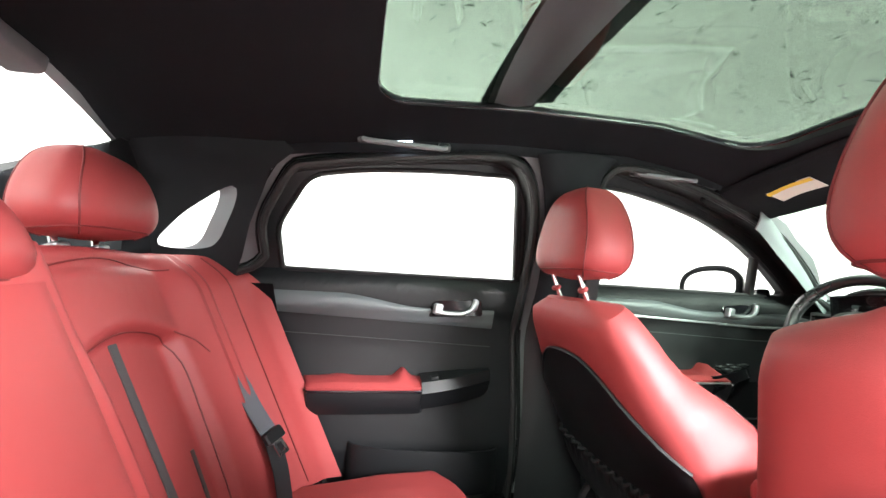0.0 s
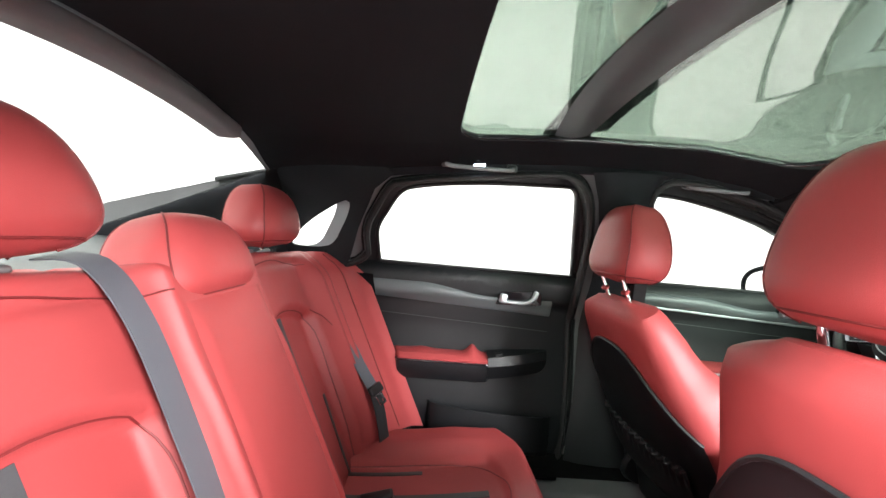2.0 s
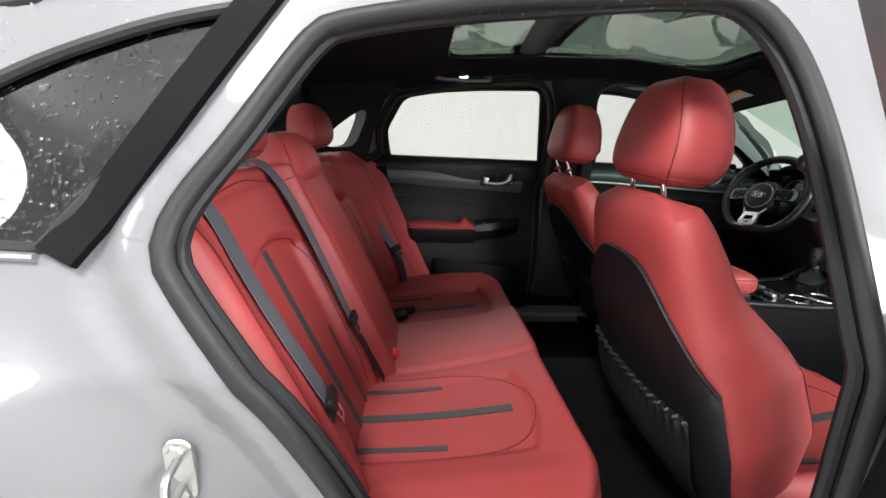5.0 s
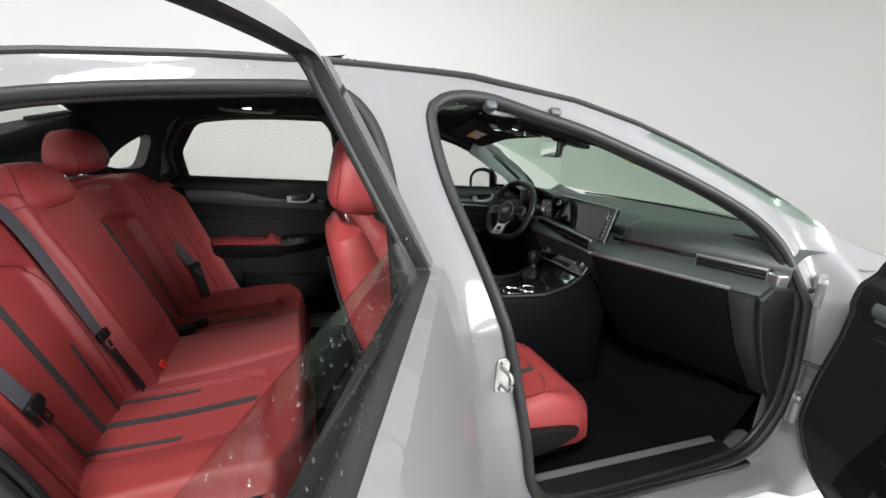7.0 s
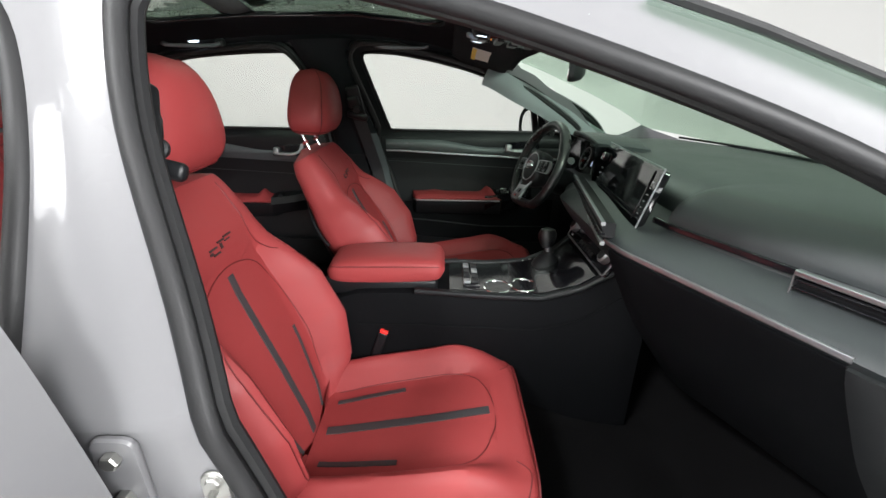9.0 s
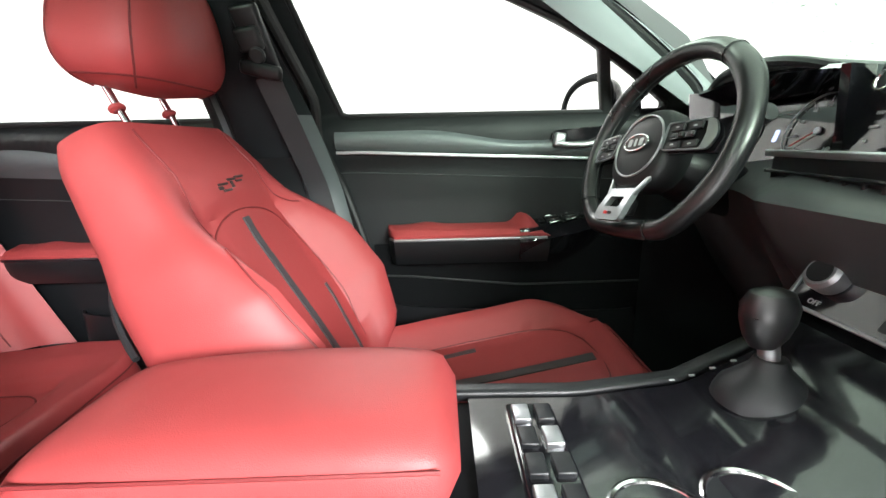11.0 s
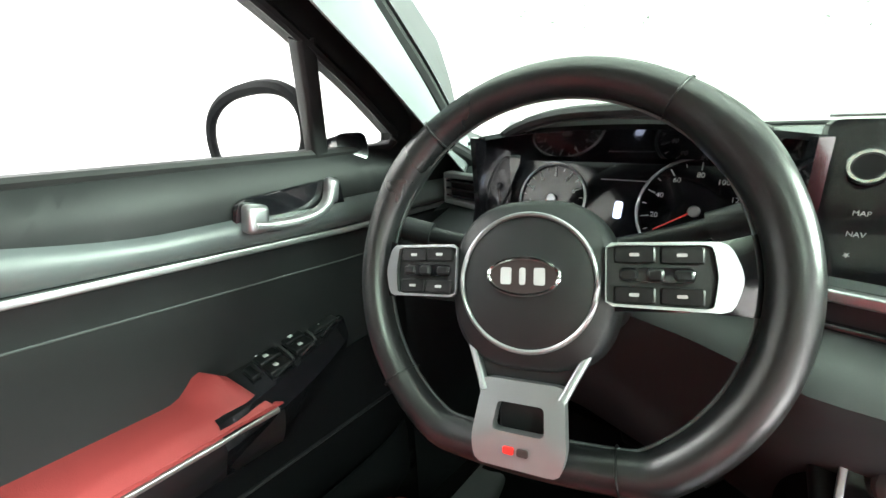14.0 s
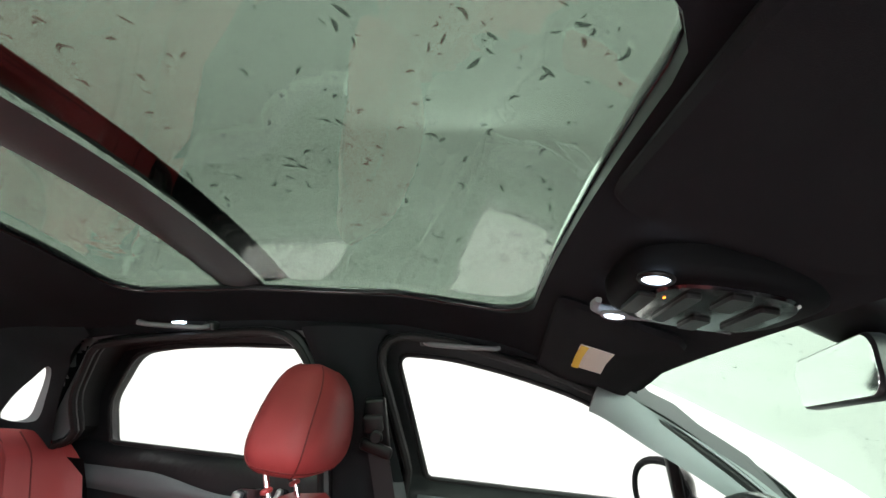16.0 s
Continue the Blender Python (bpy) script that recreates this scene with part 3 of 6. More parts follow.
part("parcel_shelf", grid(lambda u, v: V(-0.42 - 0.68 * v, (2 * u - 1) * 0.66, 0.945 + 0.05 * v), 5, 5), GREY_TRIM, lining)


def floor_mat(u, v):
    x, y = -0.1 + 2.0 * u, (2 * v - 1) * 0.68
    z = 0.19 + 0.16 * math.exp(-(y / 0.11) ** 4) * step(2.0, 1.2, x) + 0.22 * step(1.72, 1.95, x) + 0.03 * step(0.6, 0.68, abs(y)) + 0.004 * noise.noise((x * 9, y * 9, 0))
    return V(x, y, z)


for s in (-1, 1):
    part("side_headliner", grid(lambda u, v: V(-0.35 + 1.70 * u, s * (jamb(rail_z(-0.35 + 1.70 * u) - 0.055 * v) - 0.014 - 0.010 * v), rail_z(-0.35 + 1.70 * u) - 0.012 - 0.048 * v), 50, 6), LINER, lining)
# Dark linings beside the bench, the footwells and along the far sill.
part("wheel_arch_lining", grid(lambda u, v: V(-0.55 + (0.44 + 0.10 * (1 - v)) * u, jamb(0.20 + 0.72 * v) - 0.012, 0.20 + 0.72 * v), 10, 10), MATTE, lining)
part("kick_panel", grid(lambda u, v: V(1.60 + 0.45 * u, 0.715 - 0.03 * u, 0.17 + 0.68 * v), 8, 8), HARD, lining)
part("kick_panel", grid(lambda u, v: V(1.88 + 0.18 * u, -0.70 + 0.03 * u, 0.17 + 0.68 * v), 8, 8), HARD, lining)
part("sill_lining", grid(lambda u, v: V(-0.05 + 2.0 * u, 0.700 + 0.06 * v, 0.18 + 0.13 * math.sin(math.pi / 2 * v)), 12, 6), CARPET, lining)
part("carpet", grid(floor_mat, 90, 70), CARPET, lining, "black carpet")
for s in (-1, 1):
    for name, x0, x1 in (("front_sill_plate", 1.0, 1.76), ("rear_sill_plate", 0.12, 0.58)):
        # Far plates borrow carpet black: shade put into the colour against grazing sheen.
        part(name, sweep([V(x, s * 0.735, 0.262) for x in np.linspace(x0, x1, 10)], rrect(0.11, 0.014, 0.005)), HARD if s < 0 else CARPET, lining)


part("brake_light_cover", sweep([rear_glass(u, 0.02) + V(0.032, 0, 0.000) for u in np.linspace(0.22, 0.78, 20)], rrect(0.060, 0.034, 0.010), False, (0, 0, 1)), PILLAR, lining, "grey cover of the high brake light")

# ---- seats ----
def headrest_at(c, w, h, d, lean=18.0, taper=0.72, wedge=0.0):
    """A padded headrest as a surface of (t up, a round): c is the middle of its bottom."""
    m = pose(*c, 0, -lean, 0)

    def at(t, a, grow=0.0):
        r = max(0.05, (1 - abs(2 * t - 1) ** 4.2) ** 0.46)
        hw = w / 2 * (1 - (1 - taper) * t ** 2.4) * (0.94 + 0.06 * math.sin(math.pi * min(1, t * 1.3))) * r ** 0.55
        hd = d / 2 * (1 - 0.25 * t) * r
        ca, sa = math.cos(a), math.sin(a)
        x = hd * math.copysign(abs(ca) ** 0.62, ca)
        y = hw * math.copysign(abs(sa) ** 0.56, sa)
        x += 0.016 * math.sin(math.pi * t) * (1 if ca > 0 else 0.25) * (1 - abs(sa) ** 2) + wedge * (0.5 - t)
        return m @ V(x + grow * ca, y + grow * sa, h * t)
    return at


def headrest_mesh(*shape, **more):
    at = headrest_at(*shape, **more)
    return loft([[at(k / 22, 2 * math.pi * i / 48) for i in range(48)] for k in range(23)], True)


def headrest_seams(parent, *shape, **more):
    at = headrest_at(*shape, **more)
    for deg in (52, 128, 232, 308):
        part("headrest_seam", tube([at(t, radians(deg), 0.0004) for t in np.linspace(0.03, 0.97, 30)], 0.0016, 6), RED_SEAM, parent)
    part("headrest_seam", tube([at(0.09, 2 * math.pi * i / 48, 0.0004) for i in range(48)], 0.0016, 6, True), RED_SEAM, parent)


def on(surface, uv, lift):
    """Points and normals of a surface f(u, v) along a line of (u, v), lifted off it."""
    pts, nrm = [], []
    for u, v in uv:
        e = 0.004
        p = surface(u, v)
        n = (surface(u + e, v) - surface(u - e, v)).cross(surface(u, v + e) - surface(u, v - e))
        n = n.normalized() if n.length > 1e-9 else V(1, 0, 0)
        if n[0] + 0.6 * n[2] < 0:
            n = -n
        pts.append(p + n * lift)
        nrm.append(n)
    return pts, nrm


def seam(surface, uv, r=0.0016, lift=0.0006, n=48):
    uv = even([(*q, 0) for q in smooth_line([(*p, 0) for p in uv], 8)], n)
    pts, _ = on(surface, [(p[0], p[1]) for p in uv], lift)
    return tube(pts, r, 6)


def band(surface, uv, width, n=40, thick=0.003):
    uv = even([(*q, 0) for q in smooth_line([(*p, 0) for p in uv], 8)], n)
    pts, nrm = on(surface, [(p[0], p[1]) for p in uv], 0.0012)
    return ribbon(pts, width, thick, nrm)


def front_seat(y0, xh, label, tilt, zf, lift, sink, crest):
    """tilt: how far the backrest leans; zf: the height of its foot; lift: how far the cushion is raised; sink: how low the headrest sits; crest: the height of its top."""
    seat = thing("front_seat", (xh, y0, 0.2), label, "car seat", "front seats")
    lean = radians(tilt)
    L, low = (crest - zf) / math.cos(lean), (crest - 0.945) / math.cos(lean)
    ax, nx = V(-math.sin(lean), 0, math.cos(lean)), V(math.cos(lean), 0, math.sin(lean))
    foot = V(xh, y0, zf)
    hw = table([0, 0.12, 0.3, 0.48, 0.62, 0.70, 0.80, 0.90, 0.96, 1.0], [0.215, 0.258, 0.280, 0.276, 0.254, 0.230, 0.212, 0.194, 0.174, 0.135])
    mid = table([0, 0.1, 0.3, 0.6, 0.8, 0.95, 1], [0.035, 0.045, 0.050, 0.052, 0.066, 0.052, 0.025])
    wing = table([0, 0.10, 0.28, 0.48, 0.60, 0.70, 0.78, 1], [0.035, 0.080, 0.112, 0.100, 0.062, 0.020, 0.004, 0.0])
    rear = table([0, 0.2, 0.6, 0.9, 1], [0.07, 0.085, 0.075, 0.05, 0.03])

    def back(u, v):
        """u across from -1 to 1, v up from 0 to 1."""
        a = abs(u)
        f = (mid(v) + wing(v) * step(0.53, 0.84, a) ** 0.9 - 0.009 * bell(a - 0.60, 0.04) * step(0.05, 0.2, v) * step(0.8, 0.6, v)) * max(0.0, 1 - min(1, a) ** 10) ** 0.5
        arch = 0.700 - 0.10 * a * a
        f -= (0.009 * bell(v - arch, 0.012) + 0.006 * step(arch + 0.01, arch - 0.03, v)) * step(0.66, 0.54, a)
        return foot + ax * (L * v) + V(0, hw(v) * u, 0) + nx * f

    def back_rear(u, v, more=0.0):
        return foot + ax * (L * v) + V(0, (hw(v) + more) * u, 0) - nx * ((rear(v) + more) * max(0.0, 1 - abs(u) ** 6) ** 0.5)

    vs = [0, 0.02] + list(np.linspace(0.05, 0.93, 44)) + [0.955, 0.975, 0.99, 1.0]
    us = [math.sin(k / 40 * math.pi - math.pi / 2) for k in range(41)]
    rings = []
    for v in vs:
        close = 1 - step(0.95, 1.005, v) * 0.75
        mida = foot + ax * (L * v)
        ring = [back(u, v) for u in us] + [back_rear(u, v) for u in us[::-1][1:-1]]
        rings.append([mida + V((p - mida)[0] * close, (p - mida)[1] * (0.5 + 0.5 * close), (p - mida)[2] * close) for p in ring])
    b = part("backrest", loft(rings), RED, seat)
    part("seam", seam(back, [(-0.56, 0.08), (-0.60, 0.3), (-0.56, 0.55), (-0.42, 0.655), (0, 0.69), (0.42, 0.655), (0.56, 0.55), (0.60, 0.3), (0.56, 0.08)]), RED_SEAM, b)
    for k in (-1, 1):
        part("seam", seam(back, [(k * 0.72, 0.640), (k * 0.66, 0.665), (k * 0.60, 0.74), (k * 0.62, 0.84), (k * 0.66, 0.93)]), RED_SEAM, b)
        part("seam", seam(back, [(k * 0.84, 0.10), (k * 0.85, 0.3), (k * 0.86, 0.5), (k * 0.80, 0.60)]), RED_SEAM, b)
        part("insert_strip", band(back, [(k * 0.36, 0.03), (k * 0.40, 0.15), (k * 0.46, 0.36)], 0.010), STRIP, b)
    part("insert_strip", band(back, [(0.0, 0.02), (0.0, 0.3), (0.0, 0.665)], 0.021), STRIP, b, "charcoal leather inlay strip")
    # The small badge below the headrest, as plain bars.
    for du, dv, w, h in ((-0.10, 0.762, 0.030, 0.004), (-0.15, 0.752, 0.012, 0.006), (-0.07, 0.744, 0.026, 0.004), (0.06, 0.772, 0.028, 0.004), (0.04, 0.758, 0.008, 0.012), (0.20, 0.777, 0.032, 0.004), (0.17, 0.765, 0.022, 0.003)):
        p, n = on(back, [(du, dv)], 0.0012)
        part("badge_bar", ribbon([p[0] - V(0, w / 2, 0), p[0] + V(0, w / 2, 0)], h, 0.002, [n[0], n[0]]), DARK_INK, b)
    # Black shell behind, with a gathered pocket.
    us2 = [math.sin((k / 30 - 0.5) * math.pi) for k in range(31)]
    def panel_at(u, v, more=0.007):
        return back_rear(u * 0.95, 0.0 + (0.83 - 0.32 * abs(u) ** 3.2) * v, more)
    shell = part("back_panel", grid(lambda i, v: panel_at(us2[int(round(i * 30))], v), 31, 24), HARD, seat, "black plastic seat back shell")
    part("panel_piping", tube([panel_at(u, 1.0, 0.006) for u in us2], 0.0045, 6), BLACK, shell)
    def pocket(i, v):
        u = (2 * i - 1) * 0.80
        puff = 0.020 * math.sin(math.pi * min(1, v * 1.05)) * (1 - u * u * 0.8) + 0.006 * step(0.75, 1.0, v) * math.sin(u * 55)
        return back_rear(u * 0.92, 0.06 + (0.36 - 0.06 * (1 - u * u)) * v, 0.012 + puff)
    pk = part("seat_back_pocket", grid(pocket, 70, 20), BLACK, shell, "gathered black leatherette pocket")
    part("elastic_hem", tube([pocket(k / 60, 1.0) for k in range(61)], 0.006, 6), BLACK, pk)
    # Cushion.
    cl = table([0, 0.1, 0.5, 0.8, 0.93, 1], [q + lift for q in (0.315, 0.322, 0.362, 0.398, 0.398, 0.372)])
    cw = table([0, 0.2, 0.6, 0.86, 0.95, 1], [0.235, 0.252, 0.262, 0.258, 0.240, 0.215])
    def cush(u, v):
        """u across, v forward."""
        a = abs(u)
        z = cl(v) + 0.080 * step(0.50, 0.86, a) * step(0.96, 0.62, v) - 0.008 * bell(a - 0.60, 0.05) * step(0.85, 0.7, v)
        z -= 0.006 * bell(v - (0.83 - 0.10 * a * a), 0.012) * step(0.6, 0.5, a)
        z = 0.27 + (z - 0.27) * max(0.0, 1 - min(1, a) ** 10) ** 0.5
        return V(xh + 0.03 + 0.555 * v, y0 + cw(v) * u, z)
    rings = []
    for v in [0] + list(np.linspace(0.02, 0.95, 44)) + [0.972, 0.988, 0.997, 1.0]:
        drop = step(0.94, 1.0, v) ** 2
        ring = []
        for u in us:
            p = cush(u, v)
            ring.append(V(p[0] - 0.012 * drop, p[1], p[2] - (p[2] - 0.30) * 0.55 * drop))
        for u in us[::-1][1:-1]:
            ring.append(V(xh + 0.03 + 0.555 * v - 0.03 * drop, y0 + cw(v) * u, 0.27 + 0.02 * v))
        rings.append(ring)
    c = part("cushion", loft(rings), RED, seat)
    part("seam", seam(cush, [(-0.58, 0.05), (-0.60, 0.4), (-0.56, 0.70), (-0.30, 0.80), (0, 0.825), (0.30, 0.80), (0.56, 0.70), (0.60, 0.4), (0.58, 0.05)]), RED_SEAM, c)
    for k in (-1, 1):
        part("insert_strip", band(cush, [(k * 0.42, 0.06), (k * 0.44, 0.2), (k * 0.47, 0.40)], 0.013), STRIP, c)
        part("seam", seam(cush, [(k * 0.60, 0.88), (k * 0.74, 0.93), (k * 0.94, 0.90)]), RED_SEAM, c)
    part("insert_strip", band(cush, [(0.0, 0.05), (0.0, 0.4), (0.0, 0.80)], 0.024), STRIP, c, "charcoal leather inlay strip")
    part("front_piping", seam(cush, [(-0.93, 0.955), (-0.5, 0.962), (0.5, 0.962), (0.93, 0.955)], 0.003), RED_SEAM, c)
    part("lower_back_cover", rbox((xh - 0.045, y0, 0.335), (0.05, 0.46, 0.17), 0.02, (0, -14, 0)), HARD, seat)
    # Base, rails and outer side cover.
    part("seat_base", rbox((xh + 0.23, y0, 0.262), (0.44, 0.42, 0.05), 0.02), HARD, seat)
    for k in (-1, 1):
        r = part("seat_rail", rbox((xh + 0.22, y0 + k * 0.19, 0.215), (0.60, 0.045, 0.035), 0.006), HARD, seat)
        part("rail_slider", rbox((xh + 0.24, y0 + k * 0.19, 0.24), (0.46, 0.03, 0.03), 0.004), STEEL, r)
        cover = [(xh - 0.10, 0.30), (xh - 0.04, 0.385), (xh + 0.12, 0.372), (xh + 0.42, 0.350), (xh + 0.50, 0.325), (xh + 0.32, 0.262), (xh + 0.0, 0.250)]
        line = even(smooth_line([(*p, 0) for p in cover], 5, True), 40, True)
        part("side_cover", solid([(p[0], p[1]) for p in line], Matrix.Translation((0, y0 + k * 0.266, 0)) @ pose(0, 0, 0, 90, 0, 0), 0.03, 0.01), HARD, seat)
    # Headrest on two bright posts.
    top = foot + ax * (L - low + 0.034) + nx * 0.040
    hs = (top + nx * 0.006 - ax * (0.010 + sink), 0.284, 0.222, 0.160, -4, 0.56)
    hr = part("headrest", headrest_mesh(*hs), RED, seat)
    headrest_seams(hr, *hs)
    for k in (-1, 1):
        p = foot + ax * (L - low - 0.03) + V(0, k * 0.062, 0) + nx * 0.018
        part("headrest_post", tube([p, p + ax * 0.09 + nx * 0.012], 0.0055, 12), CHROME, seat, "bright steel headrest post")
        part("post_collar", solid(circle(0.011, 24, 0.014), Matrix.Translation(foot + ax * (L - low + 0.002) + nx * 0.020 + V(0, k * 0.062, 0)) @ pose(0, 0, 0, 0, -tilt, 0), 0.010, 0.003), RED, seat)
    return seat


front_seat(0.432, 0.912, "red leather driver seat with charcoal inlay strips", 30, 0.385, 0.085, 0.012, 0.934)
front_seat(-0.315, 0.748, "red leather passenger seat with charcoal inlay strips, in the open doorway", 20, 0.30, 0.0, 0.0, 0.972)

# ---- rear bench ----
bench = thing("rear_bench", (0.0, 0.02, 0.2), "red leather rear bench with three places", "bench")
YC, YS_ = 0.0, 0.338


def rear_back(u, v):
    """u across from -1 (right) to 1, v up from 0 to 1."""
    y = YC + 0.665 * u
    q = abs(y - YC)
    a = abs(q - YS_)
    arch = 0.735 - 2.2 * a * a
    inset = step(0.168, 0.140, a) * step(arch + 0.018, arch - 0.018, v)
    f = 0.036 * (1 - inset) + 0.045 * step(0.168, 0.140, q) * step(1.0, 0.93, v)
    f += 0.014 * (bell(a - 0.175, 0.03)) * step(0.05, 0.2, v) * step(0.8, 0.6, v)
    f += (0.066 if u > 0 else 0.030) * step(0.50, 0.585, q) * step(1.03, 0.80, v)
    f -= 0.018 * bell(q - 0.158, 0.009) + 0.010 * bell(q - 0.575, 0.008)
    f -= 0.008 * bell(v - 0.91, 0.012) * step(0.20, 0.17, a)
    f -= step(0.9, 1.0, abs(u)) * 0.05 + 0.09 * step(0.93, 1.0, v) ** 2 + 0.10 * step(0.97, 1.0, abs(u))
    return V(-0.088 - 0.289 * v + 0.88 * f, y, 0.365 + 0.625 * v + 0.40 * f + 0.012 * bell(a, 0.2) * v)


def g01(f):
    return lambda u, v: f(2 * u - 1, v)


rb = grid(g01(rear_back), 200, 80)
part_back = part("backrest", thicken(rb, 0.03), RED, bench, sharp=80)
for k in (-1, 1):
    yc = k * YS_ / 0.665
    w = 1 / 0.665
    part("seam", seam(rear_back, [(yc - 0.150 * w, 0.06), (yc - 0.154 * w, 0.4), (yc - 0.152 * w, 0.64), (yc - 0.12 * w, 0.703), (yc, 0.735), (yc + 0.12 * w, 0.703), (yc + 0.152 * w, 0.64), (yc + 0.154 * w, 0.4), (yc + 0.150 * w, 0.06)]), RED_SEAM, part_back)
    part("seam", seam(rear_back, [(yc - 0.19 * w, 0.90), (yc, 0.925), (yc + 0.2 * w, 0.89)]), RED_SEAM, part_back)
    part("insert_strip", band(rear_back, [(yc, 0.03), (yc, 0.35), (yc, 0.715)], 0.022), STRIP, part_back, "charcoal leather inlay strip")
    for j in (-1, 1):
        part("insert_strip", band(rear_back, [(yc + j * 0.095 * w, 0.03), (yc + j * 0.105 * w, 0.2), (yc + j * 0.115 * w, 0.36)], 0.011), STRIP, part_back)
    part("seam", seam(rear_back, [(k * 0.665 * w, 0.1), (k * 0.655 * w * 0.97, 0.5), (k * 0.60 * w, 0.9)]), RED_SEAM, part_back)
    part("seam", seam(rear_back, [(yc + 0.15 * w * k, 0.70), (yc + 0.18 * w * k, 0.66), (yc + 0.20 * w * k, 0.60)]), RED_SEAM, part_back)
# Side bolsters between the backrest and the doors.
for k in (-1, 1):
    def bolster_at(u, v):
        p = rear_back(k * 0.90, 0.02 + 0.93 * v)
        return V(p[0] + 0.018 * math.sin(math.pi * min(1, u * 1.3)) - (0.10 * u ** 3 if k < 0 else -0.11 * u ** 1.6), p[1] + k * (0.095 if k < 0 else 0.125) * u, p[2] + 0.010 * math.sin(math.pi * u) - 0.02 * u)
    bo = part("side_bolster", thicken(grid(bolster_at, 12, 30), 0.006), RED, bench)
    part("seam", tube([bolster_at(0.30, v) + V(0.001, 0, 0.001) for v in np.linspace(0.02, 0.98, 28)], 0.0018, 5), RED_SEAM, bo)
# The folded middle armrest.
part("folded_armrest", thicken(grid(lambda u, v: rear_back((2 * u - 1) * 0.185, 0.16 + 0.70 * v) + V(0.010, 0, 0.006) * (math.sin(math.pi * u) * math.sin(math.pi * v)) ** 0.25, 20, 24), 0.004), RED, bench)
part("armrest_pull", band(rear_back, [(0.02, 0.30), (0.05, 0.18)], 0.03, 12, 0.006), RED, bench)


def rear_cush(u, v):
    """u across, v forward."""
    y = YC + 0.665 * u
    q = abs(y - YC)
    a = abs(q - 0.325)
    seam_y = 0.165 + 0.065 * v if y > 0 else 0.165 - 0.075 * v
    arch = 0.79 - 2.2 * a * a
    z = 0.400 + 0.066 * v * v - 0.014 * step(0.16, 0.13, a) * step(arch + 0.02, arch - 0.02, v)
    z += 0.016 * step(0.03, -0.04, q - seam_y) - 0.010 * bell(q - seam_y, 0.010)
    z += 0.022 * step(0.46, 0.56, q) * step(0.95, 0.6, v)
    z = z - 0.17 * step(0.88, 1.0, v) ** 2.4 - 0.06 * step(0.92, 1.0, abs(u)) ** 2
    x = -0.14 + 0.585 * v - 0.07 * step(0.72, 1.0, abs(u)) ** 1.5 * v
    return V(x, y, z)


rc = part("cushion", thicken(grid(g01(rear_cush), 170, 70), 0.03), RED, bench, sharp=80)
for k in (-1, 1):
    yc, w = k * 0.318 / 0.665, 1 / 0.665
    part("seam", seam(rear_cush, [(yc - 0.14 * w, 0.05), (yc - 0.145 * w, 0.5), (yc - 0.11 * w, 0.72), (yc, 0.80), (yc + 0.11 * w, 0.72), (yc + 0.145 * w, 0.5), (yc + 0.14 * w, 0.05)]), RED_SEAM, rc)
    part("insert_strip", band(rear_cush, [(yc, 0.06), (yc, 0.40), (yc, 0.71)], 0.024), STRIP, rc, "charcoal leather inlay strip")
    for j in (-1, 1):
        part("insert_strip", band(rear_cush, [(yc + j * 0.105 * w, 0.06), (yc + j * 0.108 * w, 0.25), (yc + j * 0.112 * w, 0.42)], 0.014), STRIP, rc)
part("seam", seam(rear_cush, [(-0.93, 0.93), (-0.5, 0.94), (0, 0.945), (0.5, 0.94), (0.93, 0.93)]), RED_SEAM, rc)
part("cushion_front", grid(lambda u, v: rear_cush(1.98 * u - 0.99, 1.0) + V(-0.09 * v, 0, -0.14 * v), 40, 6), RED, bench)
part("bench_base", rbox((0.12, YC, 0.24), (0.40, 1.2, 0.12), 0.02), HARD, bench)
for k in (-1, 1):
    y = YC + YS_ * k
    y += 0.027 if k > 0 else 0.0
    hs = (V(-0.352, y, 0.997), 0.285, 0.160, 0.135, 8 if k > 0 else 14, 0.60)
    hr = part("headrest", headrest_mesh(*hs), RED, bench)
    headrest_seams(hr, *hs)
    for j in (-1, 1):
        p = V(-0.366, y + j * 0.055, 0.945)
        part("headrest_post", tube([p, p + V(-0.026, 0, 0.10)], 0.0065, 12), CHROME, bench, "bright steel headrest post")
        part("post_collar", solid(rrect(0.030, 0.040, 0.01), Matrix.Translation((-0.374, y + j * 0.055, 0.982)) @ pose(0, 0, 0, 0, -25, 0), 0.010, 0.003), SATIN, bench)
hs = (V(-0.318, YC, 0.908), 0.30, 0.158, 0.150, 20, 0.62)
mh = part("middle_headrest", headrest_mesh(*hs), RED, bench)
headrest_seams(mh, *hs)
tag, tn = on(rear_back, [(-0.955, 0.83), (-0.945, 0.74)], 0.002)
part("airbag_tag", ribbon(tag, 0.016, 0.003, tn), BLACK, bench, "small black airbag tag")


# ---- seat belts ----
def tongue(parent, p, d, n):
    d, n = Vector(d).normalized(), Vector(n).normalized()
    s = d.cross(n)
    m = Matrix.Translation(p) @ Matrix((s, d, n)).transposed().to_4x4()
    head = part("tongue_grip", solid(rrect(0.062, 0.030, 0.007), m, 0.016, 0.004), HARD, parent)
    bm = None
    for a, b, w, h in ((-0.013, 0.030, 0.008, 0.036), (0.013, 0.030, 0.008, 0.036), (0, 0.046, 0.034, 0.008), (0, 0.016, 0.034, 0.010)):
        bm = solid([(x + a, y + b) for x, y in rrect(w, h, 0.002, 2)], m, 0.003, 0, bm)
    part("tongue_plate", bm, CHROME, head, "bright steel belt tongue")
    return head


